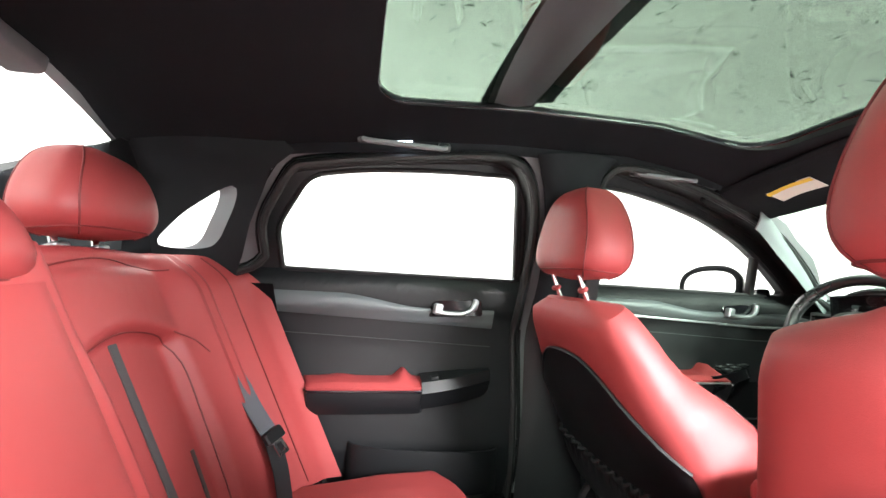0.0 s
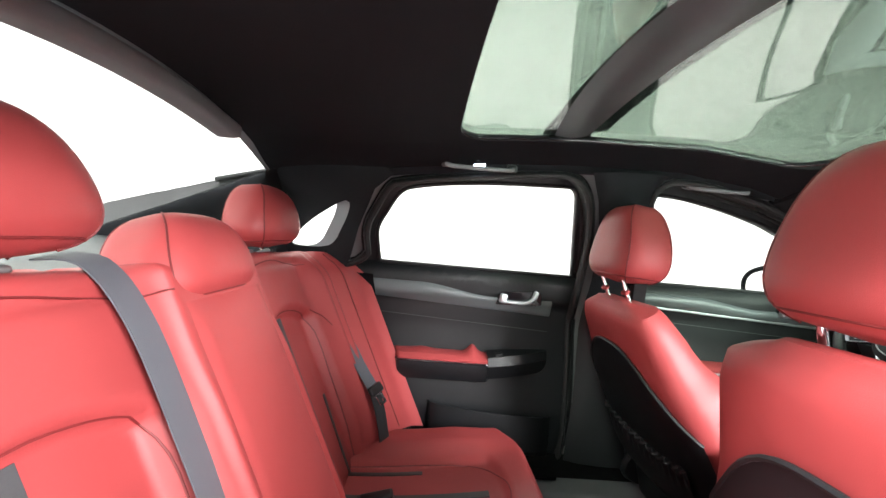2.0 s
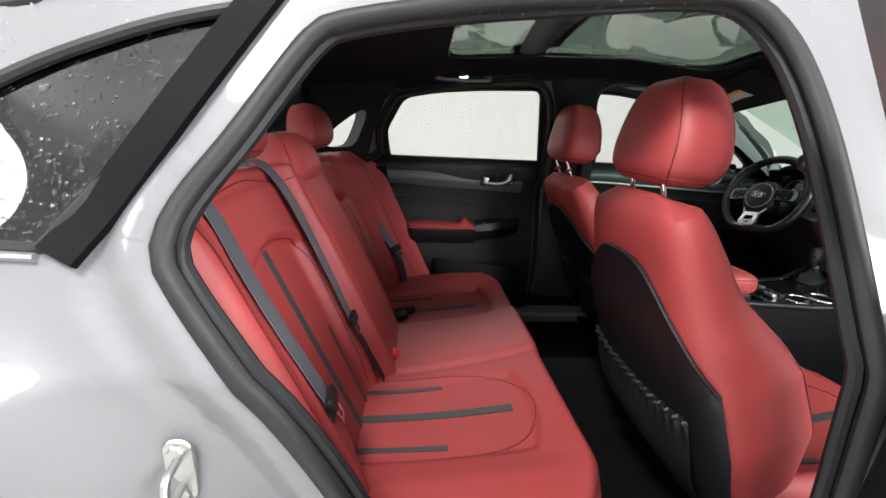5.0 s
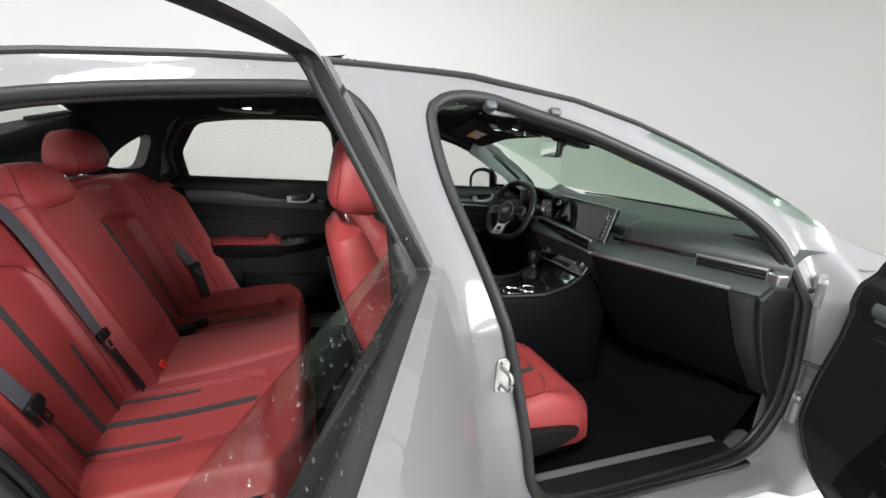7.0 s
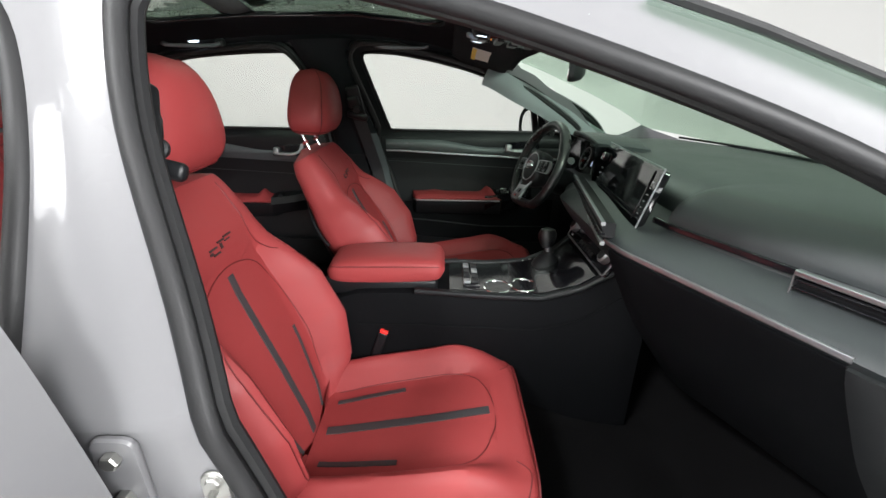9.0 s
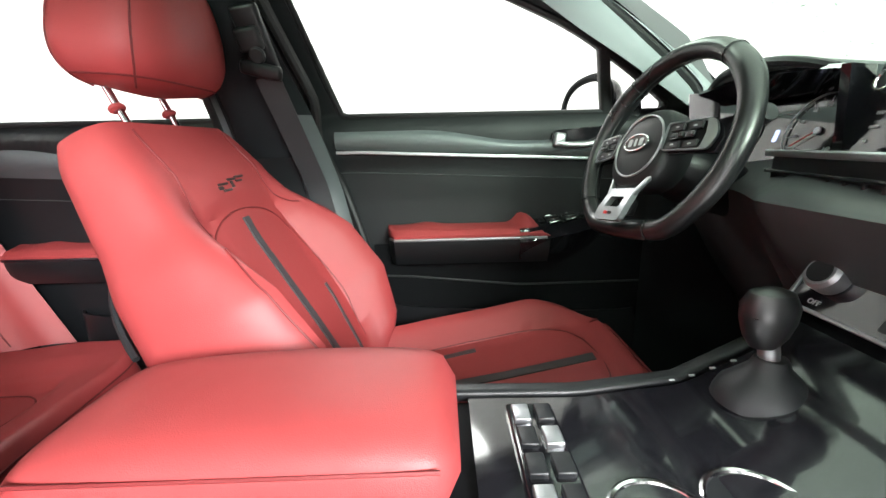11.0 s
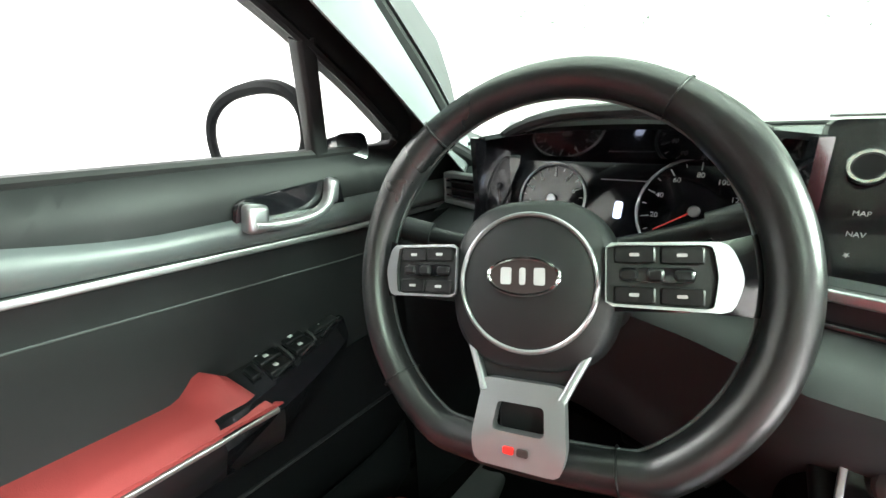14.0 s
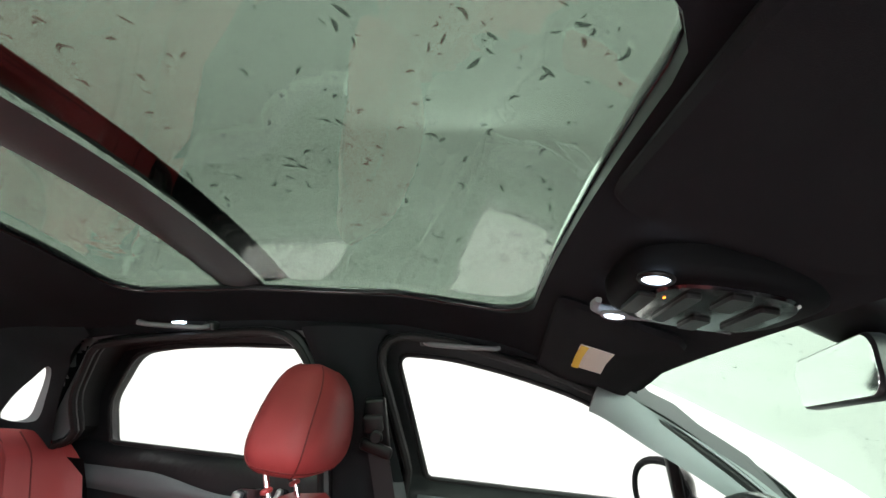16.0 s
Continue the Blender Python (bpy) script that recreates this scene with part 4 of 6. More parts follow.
def rear_belt(label, line, low, width=0.050):
    t = thing("seat_belt", (-0.2, YC, 0.37), label, "seat belt", "seat belts")
    p = even(smooth_line(line, 8), 40)
    n = [V(0.86, 0.12 if line[0][1] < -0.3 else -0.45 if line[0][1] > 0.3 else 0.0, 0.5)] * 40
    part("webbing", ribbon(p, width, 0.002, n), LIT_BELT, t)
    tongue(t, p[-1] + V(0.004, 0, 0.002), p[-1] - p[-2], n[-1])
    # Lap part of the same belt; its shade is put into the colour.
    part("lap_webbing", ribbon(even(smooth_line(low, 8), 16), width, 0.002, n[:16]), SHADED_BELT, t)
    return t


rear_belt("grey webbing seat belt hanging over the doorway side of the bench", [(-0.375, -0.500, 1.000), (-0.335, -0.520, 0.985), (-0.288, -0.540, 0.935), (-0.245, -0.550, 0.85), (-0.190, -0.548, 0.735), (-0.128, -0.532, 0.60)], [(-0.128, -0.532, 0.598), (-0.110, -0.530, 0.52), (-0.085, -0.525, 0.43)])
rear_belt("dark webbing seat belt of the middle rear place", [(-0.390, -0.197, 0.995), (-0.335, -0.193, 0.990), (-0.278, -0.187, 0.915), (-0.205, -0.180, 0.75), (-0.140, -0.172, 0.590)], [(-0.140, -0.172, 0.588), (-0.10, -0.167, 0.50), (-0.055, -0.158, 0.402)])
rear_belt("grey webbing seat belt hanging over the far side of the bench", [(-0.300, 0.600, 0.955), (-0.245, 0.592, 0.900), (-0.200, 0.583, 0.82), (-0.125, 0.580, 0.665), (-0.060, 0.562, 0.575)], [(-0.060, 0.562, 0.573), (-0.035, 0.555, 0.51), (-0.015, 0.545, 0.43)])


def buckle(at, lean, red, label, sx=1):
    t = thing("belt_buckle", at, label, "seat belt buckle", "belt buckles")
    x, y, z = at
    body = part("buckle_body", rbox((x + 0.012, y, z + 0.03), (0.028, 0.034, 0.085), 0.006, (0, lean, 0)), HARD, t)
    d = pose(0, 0, 0, 0, lean, 0) @ V(0.0, 0, 0.044)
    if red:
        part("release_button", rbox((x + 0.012 + d[0], y, z + 0.03 + d[2]), (0.024, 0.030, 0.012), 0.002, (0, lean, 0)), RED_PLASTIC, body, "red release button")
    return t


buckle((-0.075, -0.075, 0.375), 55, True, "black rear belt buckle with a red button")
buckle((-0.05, 0.24, 0.37), 70, False, "black rear belt buckle lying on the cushion")
buckle((-0.02, 0.30, 0.37), 75, False, "black rear belt buckle lying on the cushion")
buckle((0.90, -0.075, 0.40), 20, True, "black front belt buckle with a red button")
buckle((0.97, 0.15, 0.40), 20, True, "black front belt buckle with a red button")


def text(name, body, size, m, mat, parent, label=""):
    """Raised lettering in the built-in font, as a mesh; m lays its middle."""
    cu = bpy.data.curves.new(name, "FONT")
    cu.body, cu.size, cu.align_x, cu.align_y, cu.extrude = body, size, "CENTER", "CENTER", 0.0004
    cu.resolution_u = 3
    tmp = bpy.data.objects.new(name, cu)
    scene.collection.objects.link(tmp)
    me = bpy.data.meshes.new_from_object(tmp.evaluated_get(bpy.context.evaluated_depsgraph_get()))
    bpy.data.objects.remove(tmp)
    bm = bmesh.new()
    bm.from_mesh(me)
    bpy.data.meshes.remove(me)
    bm.transform(m)
    return part(name, bm, mat, parent, label, smooth=False)


# ---- doors ----
OPEN_WIN = rounded([(-0.140, 0.963, 0.012), (-0.178, 1.075, 0.03), (-0.115, 1.205, 0.04), (0.06, 1.260, 0.08), (0.30, 1.290, 0.08), (0.545, 1.305, 0.03), (0.602, 0.960, 0.010)])


OPEN_FRONT_WIN = rounded([(0.858, 0.963, 0.012), (0.758, 1.268, 0.04), (0.90, 1.276, 0.06), (1.06, 1.256, 0.06), (1.22, 1.216, 0.06), (1.42, 1.145, 0.08), (1.60, 1.062, 0.06), (1.765, 0.975, 0.03), (1.745, 0.945, 0.012), (1.30, 0.948, 0.05)])


def grown(line, d):
    mid = sum(line, Vector((0, 0))) / len(line)
    out = []
    n = len(line)
    for i, p in enumerate(line):
        t = line[(i + 1) % n] - line[i - 1]
        q = Vector((t[1], -t[0])).normalized()
        if q.dot(p - mid) < 0:
            q = -q
        out.append(p + q * d)
    return out


def pane_y(z, s=1):
    """s: 1 left, -1 right front, -2 right rear."""
    return 0.775 - max(0.0, z - 0.95) * {1: 0.37, -1: 0.52, -2: 0.54}[s]


def skin_y(x, z, s=1):
    return 0.80 + 0.115 * max(-0.3, 1 - ((z - 0.62) / 0.36) ** 2) if z < 0.96 else pane_y(z, s) + 0.024


def door(name, kind, s, angle, label, open_glass=None):
    front = kind == "front"
    lean = -2 if open_glass else s
    line = grown(FRONT_LINE if front else REAR_LINE, 0.034 if open_glass else 0.010)
    win = (OPEN_FRONT_WIN if angle else FRONT_WIN) if front else (OPEN_WIN if open_glass else REAR_WIN)
    hinge = V(1.88, s * 0.80, 0.25) if front else V(0.65, s * 0.80, 0.25)
    d = thing(name, hinge, label, "car door", "car doors", "structure")
    shift = V(0.055, -0.03, -0.03) if angle and front else V(0, 0, 0)
    d.matrix_basis = pose(*(hinge + shift), 0, 0, angle) @ pose(0, 0, 0, 0, (-1.0 if front else 1.5) if angle else 0, 0)
    a0, a1 = ((0.955, 1.362) if s > 0 else (0.90, 1.20)) if front else (-0.02, 0.33)
    arm_z = 0.672 if front else 0.645

    def trim_y(x, z):
        if z > 0.962:
            return pane_y(z, lean) - 0.006
        y = float(np.interp(z, [0.25, 0.32, 0.45, 0.56, 0.62, 0.75, 0.84, 0.862, 0.895, 0.93, 0.962], [0.80, 0.775, 0.755, 0.765, 0.768, 0.772, 0.765, 0.752, 0.748, 0.745, 0.763]))
        return y

    # Painted outer skin, trim inside, and the edge between them.
    part("outer_skin", fill2d(line, [win], 0.035, lambda x, z: (x, s * skin_y(x, z, lean), z)), PAINT, d)
    part("door_edge", loft([[V(p[0], s * trim_y(*p), p[1]) for p in line], [V(p[0], s * (trim_y(*p) + 0.012), p[1]) for p in grown(line, 0.006)], [V(p[0], s * skin_y(p[0], p[1], lean), p[1]) for p in line]], False), PAINT, d)
    panel = part("trim_panel", fill2d(line, [win], 0.02, lambda x, z: (x, s * trim_y(x, z), z)), DOOR_TRIM if front else HARD, d)
    part("window_reveal", loft([[V(p[0], s * (pane_y(p[1], lean) - 0.006), p[1]) for p in win], [V(p[0], s * (pane_y(p[1], lean) + 0.024), p[1]) for p in win]], False), RUBBER, d)
    part("window_rubber", tube([V(p[0], s * (pane_y(p[1], lean) - 0.008), p[1]) for p in win], 0.007, 8, True), RUBBER, d)
    part("frame_seal", tube([V(p[0], s * (trim_y(*p) + 0.004), p[1]) for p in grown(line, -0.012)], 0.008, 8, True), RUBBER, d)
    # Glass.
    top = open_glass or 9
    shape = [Vector((p[0], min(p[1], top))) for p in grown(win, 0.008)]
    shape = [Vector((p[0], max(p[1], 0.945))) for p in shape]
    pane = fill2d(even(shape, 90, True), [], 0.05, lambda x, z: (x, s * (pane_y(z, lean) + 0.012), z))
    g = part("window_pane", thicken(pane, 0.004), PANE, d, "clear side window" if not open_glass else "rain-spotted window wound most of the way down")
    g.visible_shadow = False
    belt = [V(x, s * (pane_y(0.958, lean) + 0.012), 0.957) for x in np.linspace(win_lo(win), win_hi(win), 24)]
    part("belt_moulding", sweep(belt, rrect(0.024, 0.016, 0.005)), RUBBER, d)
    # Upper pad, bright strip, stitch line.
    x0, x1 = min(p[0] for p in line if p[1] > 0.8) + 0.06, max(p[0] for p in line if p[1] > 0.8) - 0.08
    xs = np.linspace(x0 + (0.10 if front else 0.03), x1 - 0.02, 40)
    slope = (0.877, 0.846, 0.897, 1.533) if front else (0.84, 0.80, -0.2, 0.6)
    def strip_z(x):
        return float(np.interp(x, [slope[2], slope[3]], [slope[0], slope[1]]))
    def swoosh(u, v):
        x = xs[0] + (xs[-1] - xs[0]) * u
        hi = (0.928 - 0.030 * step(1.05, 1.30, x) if front else 0.905 - 0.035 * step(0.05, 0.32, x)) - 0.002
        lo = strip_z(x) + 0.006
        z = lo + (hi - lo) * v
        return V(x, s * (trim_y(x, z) - 0.004 - 0.010 * math.sin(math.pi * v) ** 0.7), z)
    part("upper_pad", grid(swoosh, 40, 9), PAD, panel, "charcoal padded upper panel")
    if front:
        part("bright_strip", sweep([V(x, s * (trim_y(x, strip_z(x)) - 0.006), strip_z(x)) for x in xs], rrect(0.007, 0.009, 0.002), False, (0, 0, 1)), SATIN, panel, "thin satin silver strip")
    part("stitch_line", tube([V(x, s * (trim_y(x, strip_z(x) - 0.05) - 0.001), strip_z(x) - 0.05) for x in xs], 0.0013, 5), GREY_TRIM, panel)
    # Armrest with a red pad; the driver's one ends on a slant beside the switches.
    slant = 0.055 if front and s > 0 else 0.0
    def arm(u, v, w=1.0, up=0.0):
        x = a0 + (a1 - slant * (1 - v) - a0) * u
        horn = 0.026 * bell(u - (0.97 if slant else 0.80), 0.055) + 0.006 * bell(u - 0.28, 0.1)
        prof = [(0.775, arm_z + 0.018 + horn), (0.745, arm_z + 0.017 + horn), (0.712, arm_z + 0.012 + 0.3 * horn), (0.694, arm_z + 0.002), (0.696, arm_z - 0.005)]
        k = v * 4
        i = min(3, int(k))
        a, b = prof[i], prof[i + 1]
        f = k - i
        end = 1 - (1 - min(1, 14 * u * (1 if slant else 1 - u) + 0.15)) ** 2
        return V(x, s * (0.775 - (0.775 - (a[0] + (b[0] - a[0]) * f)) * end), a[1] + (b[1] - a[1]) * f + up)
    rest = part("armrest", thicken(grid(lambda u, v: arm(u, v), 40, 13), 0.006), RED, d, "red leather armrest pad")
    part("armrest_trim", sweep([arm(u, 1.0) + V(0, 0, -0.004) for u in np.linspace(0.02, 0.98, 30)], rrect(0.006, 0.007, 0.002)), SATIN if front else GLOSS, rest)
    def below(u, v):
        p = arm(u, 1.0)
        z = p[2] - 0.007 - 0.075 * v
        return V(p[0], s * (abs(p[1]) + 0.002 + 0.03 * v * v + 0.05 * step(0.9, 1.0, v)), z)
    part("armrest_base", grid(lambda u, v: below(u, v), 40, 9), HARD, rest)
    e0 = a1
    e1 = a1 + (0.145 if slant else 0.17 if front else 0.20)
    def switch_plinth(u, v):
        x = e0 - 0.02 - slant + (e1 - e0 + 0.02 + slant) * u
        z = arm_z + (0.010 if slant else 0.016) + 0.025 * u
        prof = [(0.775, z + 0.01), (0.70, z), (0.69, z - 0.03), (0.715, z - 0.08)]
        k = v * 3
        i = min(2, int(k))
        f = k - i
        return V(x, s * (prof[i][0] + (prof[i + 1][0] - prof[i][0]) * f + 0.06 * u * u), prof[i][1] + (prof[i + 1][1] - prof[i][1]) * f)
    sw = part("switch_plinth", grid(switch_plinth, 16, 13), GLOSS if slant else HARD, rest, "black window switch panel")
    n_sw = (0 if s > 0 else 1) if front else 1
    if not n_sw:
        # Driver's panel: two rows of window switches and the mirror control.
        def sw_top(x, w, lift):
            u = (x - e0 + 0.02 + slant) / (e1 - e0 + 0.02 + slant)
            return V(x, s * (0.70 + 0.075 * w + 0.06 * u * u), arm_z + 0.010 + 0.025 * u + 0.01 * w + lift)
        for x0 in (e0 + 0.016, e0 + 0.060):
            for w in (0.28, 0.62):
                b = part("window_switch", rbox(sw_top(x0, w, 0.003)[:], (0.030, 0.024, 0.008), 0.002, (0, -8, 0)), HARD, sw)
                part("switch_mark", rbox(sw_top(x0 - 0.002, w, 0.0074)[:], (0.006, 0.007, 0.001), 0.0004, (0, -8, 0)), WHITE_INK, b)
            edge_line = [sw_top(x0 - 0.014, 0.08, 0.004), sw_top(x0 + 0.014, 0.08, 0.006), sw_top(x0 + 0.020, 0.14, 0.007), sw_top(x0 + 0.020, 0.76, 0.007), sw_top(x0 + 0.014, 0.82, 0.006), sw_top(x0 - 0.014, 0.82, 0.004)]
            part("switch_edge", tube(even(smooth_line(edge_line, 4), 20), 0.0018, 6), CHROME, sw, "bright chrome switch edge")
        part("lock_switch", rbox(sw_top(e0 - 0.012, 0.55, 0.002)[:], (0.012, 0.030, 0.006), 0.002, (0, -8, 0)), HARD, sw)
        mc = part("mirror_control", rbox(sw_top(e0 + 0.110, 0.45, 0.001)[:], (0.044, 0.044, 0.006), 0.002, (0, -8, 0)), HARD, sw)
        for w in (0.05, 0.85):
            part("switch_edge", tube([sw_top(e0 + 0.088, w, 0.005), sw_top(e0 + 0.136, w, 0.005)], 0.0018, 6), CHROME, mc)
        for dx, w in ((0.104, 0.35), (0.104, 0.6), (0.118, 0.35), (0.118, 0.6)):
            part("switch_mark", rbox(sw_top(e0 + dx, w, 0.0045)[:], (0.003, 0.003, 0.001), 0.0004, (0, -8, 0)), WHITE_INK, mc)
        part("panel_line", tube([sw_top(x, 0.95, 0.002) for x in np.linspace(e0 + 0.01, e0 + 0.135, 10)], 0.0012, 5), CHROME, sw)
    for k in range(n_sw):
        x = e0 + 0.020 + 0.035 * k
        y = 0.722 + 0.010 * k
        z = arm_z + 0.024 + 0.0055 * k
        b = part("window_switch", rbox((x, s * y, z), (0.024, 0.026, 0.012), 0.003, (0, -8, 0)), HARD, sw)
        part("switch_edge", rbox((x + 0.010, s * y, z + 0.007), (0.005, 0.025, 0.004), 0.001, (0, -8, 0)), HARD, b)
    # Pull handle.
    hx0, hx1, hz = (1.372 - (0.045 if angle else 0), 1.502 - (0.045 if angle else 0), 0.896) if front else (0.341, 0.474, 0.868 if s > 0 else 0.835)
    yb = trim_y(0, hz) - 0.004
    cup = rounded([(hx0 - 0.016, hz - 0.026, 0.010), (hx0 - 0.004, hz + 0.022, 0.014), (hx1 + 0.014, hz + 0.032, 0.010), (hx1 + 0.022, hz - 0.018, 0.012)])
    bowl = part("handle_bowl", solid([(p[0], p[1]) for p in cup], Matrix.Translation((0, s * yb, 0)) @ pose(0, 0, 0, 90, 0, 0), 0.008, 0.003), GLOSS, panel)
    yh = yb - 0.017
    bar = [V(hx0 + 0.006, s * yh, hz - 0.008), V(hx0 + 0.030, s * yh, hz - 0.012), V((hx0 + hx1) / 2, s * yh, hz - 0.013), V(hx1 - 0.040, s * yh, hz - 0.010), V(hx1 - 0.020, s * (yh + 0.002), hz + 0.000), V(hx1 - 0.010, s * (yh + 0.006), hz + 0.016), V(hx1 - 0.006, s * (yh + 0.014), hz + 0.028)]
    grip = part("door_handle", sweep(smooth_line(bar, 6), rrect(0.012, 0.018, 0.004), False, (0, s, 0)), SATIN, panel, "satin silver pull handle")
    part("handle_end", rbox((hx0 + 0.011, s * (yh + 0.003), hz - 0.001), (0.027, 0.022, 0.034), 0.006, (0, 8, 0)), SATIN, grip)
    part("handle_tip", rbox((hx1 - 0.008, s * (yh + 0.006), hz + 0.016), (0.017, 0.018, 0.032), 0.005, (0, 12, 0)), SATIN, grip)
    # Lower panel with its slanting top edge, then the pocket.
    if front:
        lower = [(a0 - 0.05, 0.33), (a0 - 0.04, 0.640), (1.30, 0.640), (1.62, 0.655), (1.72, 0.36), (1.40, 0.30), (1.05, 0.30)]
        part("lower_panel", thicken(fill2d(lower, [], 0.03, lambda x, z: (x, s * (trim_y(x, z) - 0.006), z)), 0.004), MATTE, panel)
        ridge = even([(a0 - 0.03, 0.555), (1.02, 0.550), (1.30, 0.522), (1.62, 0.525)], 24)
        part("panel_ridge", tube([V(p[0], s * (trim_y(p[0], p[1]) - 0.008), p[1]) for p in ridge], 0.003, 6), BLACK, panel)
    px0, px1 = (a0 - 0.02, 1.62) if front else (0.12, 0.56)
    part("door_pocket", thicken(grid(lambda u, v: V(px0 + (px1 - px0) * u, s * (0.755 - 0.055 * math.sin(math.pi * min(1, u * 1.02)) ** 0.4 * step(0, 0.25, v) * (1 - 0.2 * v)), 0.33 + 0.15 * v - 0.03 * u), 30, 10), 0.006), HARD, panel)
    if front:
        part("window_divider", sweep([V((1.455 if angle else 1.505) - 0.036 * t, s * (pane_y(0.955 + 0.14 * t, lean) - 0.002), 0.955 + 0.14 * t) for t in np.linspace(0, 1, 8)], rrect(0.026, 0.024, 0.006), False, (0, s, 0)), RUBBER, d)
        exterior_mirror(d, s)
        if angle:
            # The deep pull recess below the strip, with its silver end.
            frame_line = rounded([(1.655, 0.600, 0.03), (1.640, 0.668, 0.02), (1.560, 0.672, 0.03), (1.220, 0.640, 0.02), (1.220, 0.560, 0.02), (1.500, 0.520, 0.05)])
            pr = part("pull_recess", solid([(p[0], p[1]) for p in frame_line], Matrix.Translation((0, s * 0.764, 0)) @ pose(0, 0, 0, 90, 0, 0), 0.012, 0.004), GLOSS, panel, "gloss black pull recess")
            part("recess_hook", sweep(smooth_line([V(1.455, s * 0.755, 0.640), V(1.42, s * 0.750, 0.610), V(1.39, s * 0.750, 0.590), V(1.28, s * 0.750, 0.580)], 5), rrect(0.010, 0.008, 0.003), False, (0, s, 0)), SATIN, pr)
    else:
        if open_glass:
            edge = [V(p[0], s * (pane_y(p[1], lean) - 0.013), p[1]) for p in grown(win, 0.034) if p[1] > 0.975]
            part("painted_frame", ribbon(edge, 0.044, 0.006, [V(0, -s, -0.4)] * len(edge)), PAINT, d, "grey painted window frame")
        part("black_front_trim", fill2d([(0.606, 0.965), (0.660, 0.965), (0.650, 1.10), (0.625, 1.22), (0.588, 1.31), (0.548, 1.305), (0.578, 1.13)], [], 0.04, lambda x, z: (x, s * (pane_y(z, lean) + 0.027), z)), GLOSS, d)
    return d


def win_lo(win):
    return min(p[0] for p in win)


def win_hi(win):
    return max(p[0] for p in win)


def exterior_mirror(d, s):
    c = V(1.512, s * 0.948, 0.984)
    rings = []
    for k in range(13):
        t = k / 12
        r = (1 - (t ** 2.2)) ** 0.5 if t < 1 else 0.02
        ring = []
        for i in range(32):
            a = 2 * math.pi * i / 32
            ca, sa = math.cos(a), math.sin(a)
            ring.append(c + V(0.09 * t - 0.025 * ca * (1 - t), s * 0.120 * r * math.copysign(abs(ca) ** 0.8, ca), 0.076 * r * math.copysign(abs(sa) ** 0.8, sa) - 0.012 * ca))
        rings.append(ring)
    shell = part("mirror_housing", loft(rings), GLOSS, d, "dark glossy exterior mirror housing")
    face = [p + V(-0.004, 0, 0) + (c - p) * 0.13 for p in rings[0]]
    bm = loft([face, [p + V(0.003, 0, 0) for p in face]])
    part("mirror_glass", bm, MIRROR, shell, "exterior mirror glass")
    part("mirror_rim", tube([p + (c - p) * 0.05 for p in rings[0]], 0.012, 8, True, None, (1, 0, 0)), MATTE, shell)
    part("mirror_foot", sweep([V(1.56, s * 0.76, 0.965), V(1.57, s * 0.82, 0.955), V(1.57, s * 0.90, 0.965)], rrect(0.05, 0.04, 0.012), False, (0, 0, 1)), GLOSS, shell)


door("door_1", "front", 1, 0, "closed driver door with charcoal trim and red armrest")
door("door_2", "rear", 1, 0, "closed rear door with charcoal trim and red armrest")
door("door_3", "front", -1, 64, "grey passenger door standing wide open, dark trim inside")
door("door_4", "rear", -1, 68, "grey rear door standing wide open, its window wound down", 1.03)

# Deep rubber lip between the far openings and their closed doors.
for line in (REAR_FAR, FRONT_FAR):
    part("door_gap_seal", loft([[V(p[0], jamb(p[1]) - 0.01, p[1]) for p in line], [V(p[0], max(jamb(p[1]), pane_y(p[1]) - 0.002), p[1]) for p in line]], False), RUBBER, lining)

# ---- dashboard ----
dash = thing("dashboard", (1.75, 0.0, 0.45), "charcoal dashboard with silver trim line and wide air vents", "dashboard")


def lip(y):
    """How far back the dashboard's front edge stands."""
    return float(np.interp(y, [-0.74, -0.653, -0.275, -0.20, 0.22, 0.30, 0.74], [1.705, 1.668, 1.505, 1.49, 1.49, 1.53, 1.66]))


DASH = [(0.27, 0.42), (0.20, 0.50), (0.125, 0.60), (0.062, 0.70), (0.018, 0.775), (0.0, 0.808), (0.002, 0.822), (0.045, 0.842), (0.090, 0.862), (0.098, 0.872), (0.094, 0.885), (0.104, 0.915), (0.135, 0.943), (0.19, 0.960), (0.30, 0.966), (0.42, 0.962)]
DASH_LINE = even([(*p, 0) for p in smooth_line([(*p, 0) for p in DASH], 4)], 64)


def dash_at(y, k):
    p = DASH_LINE[int(round(k * 63))]
    x = lip(y) + p[0]
    far = 1.98 + 0.20 * (1 - (y / 0.72) ** 2)
    if p[0] > 0.19:
        t = (p[0] - 0.19) / 0.23
        x = (lip(y) + 0.19) * (1 - t) + far * t
    if p[1] > 0.866:
        x += 0.075 * step(-0.25, -0.215, y) * step(0.64, 0.60, y) * step(0.866, 0.875, p[1]) * (1 - step(0.19, 0.4, p[0]))
    drop = 0.02 * step(0.55, 0.74, abs(y)) * step(0.5, 0.9, k)
    z = p[1] - drop
    if -0.26 < y < 0.26 and p[1] < 0.80:
        x += 0.04 * step(0.80, 0.6, p[1])
    return V(x, y, z)


YS = np.linspace(-0.735, 0.735, 90)
bm = grid(lambda u, k: dash_at(YS[int(round(u * 89))], k), 90, 64)
part("dash_body", bm, GREY_TRIM, dash)
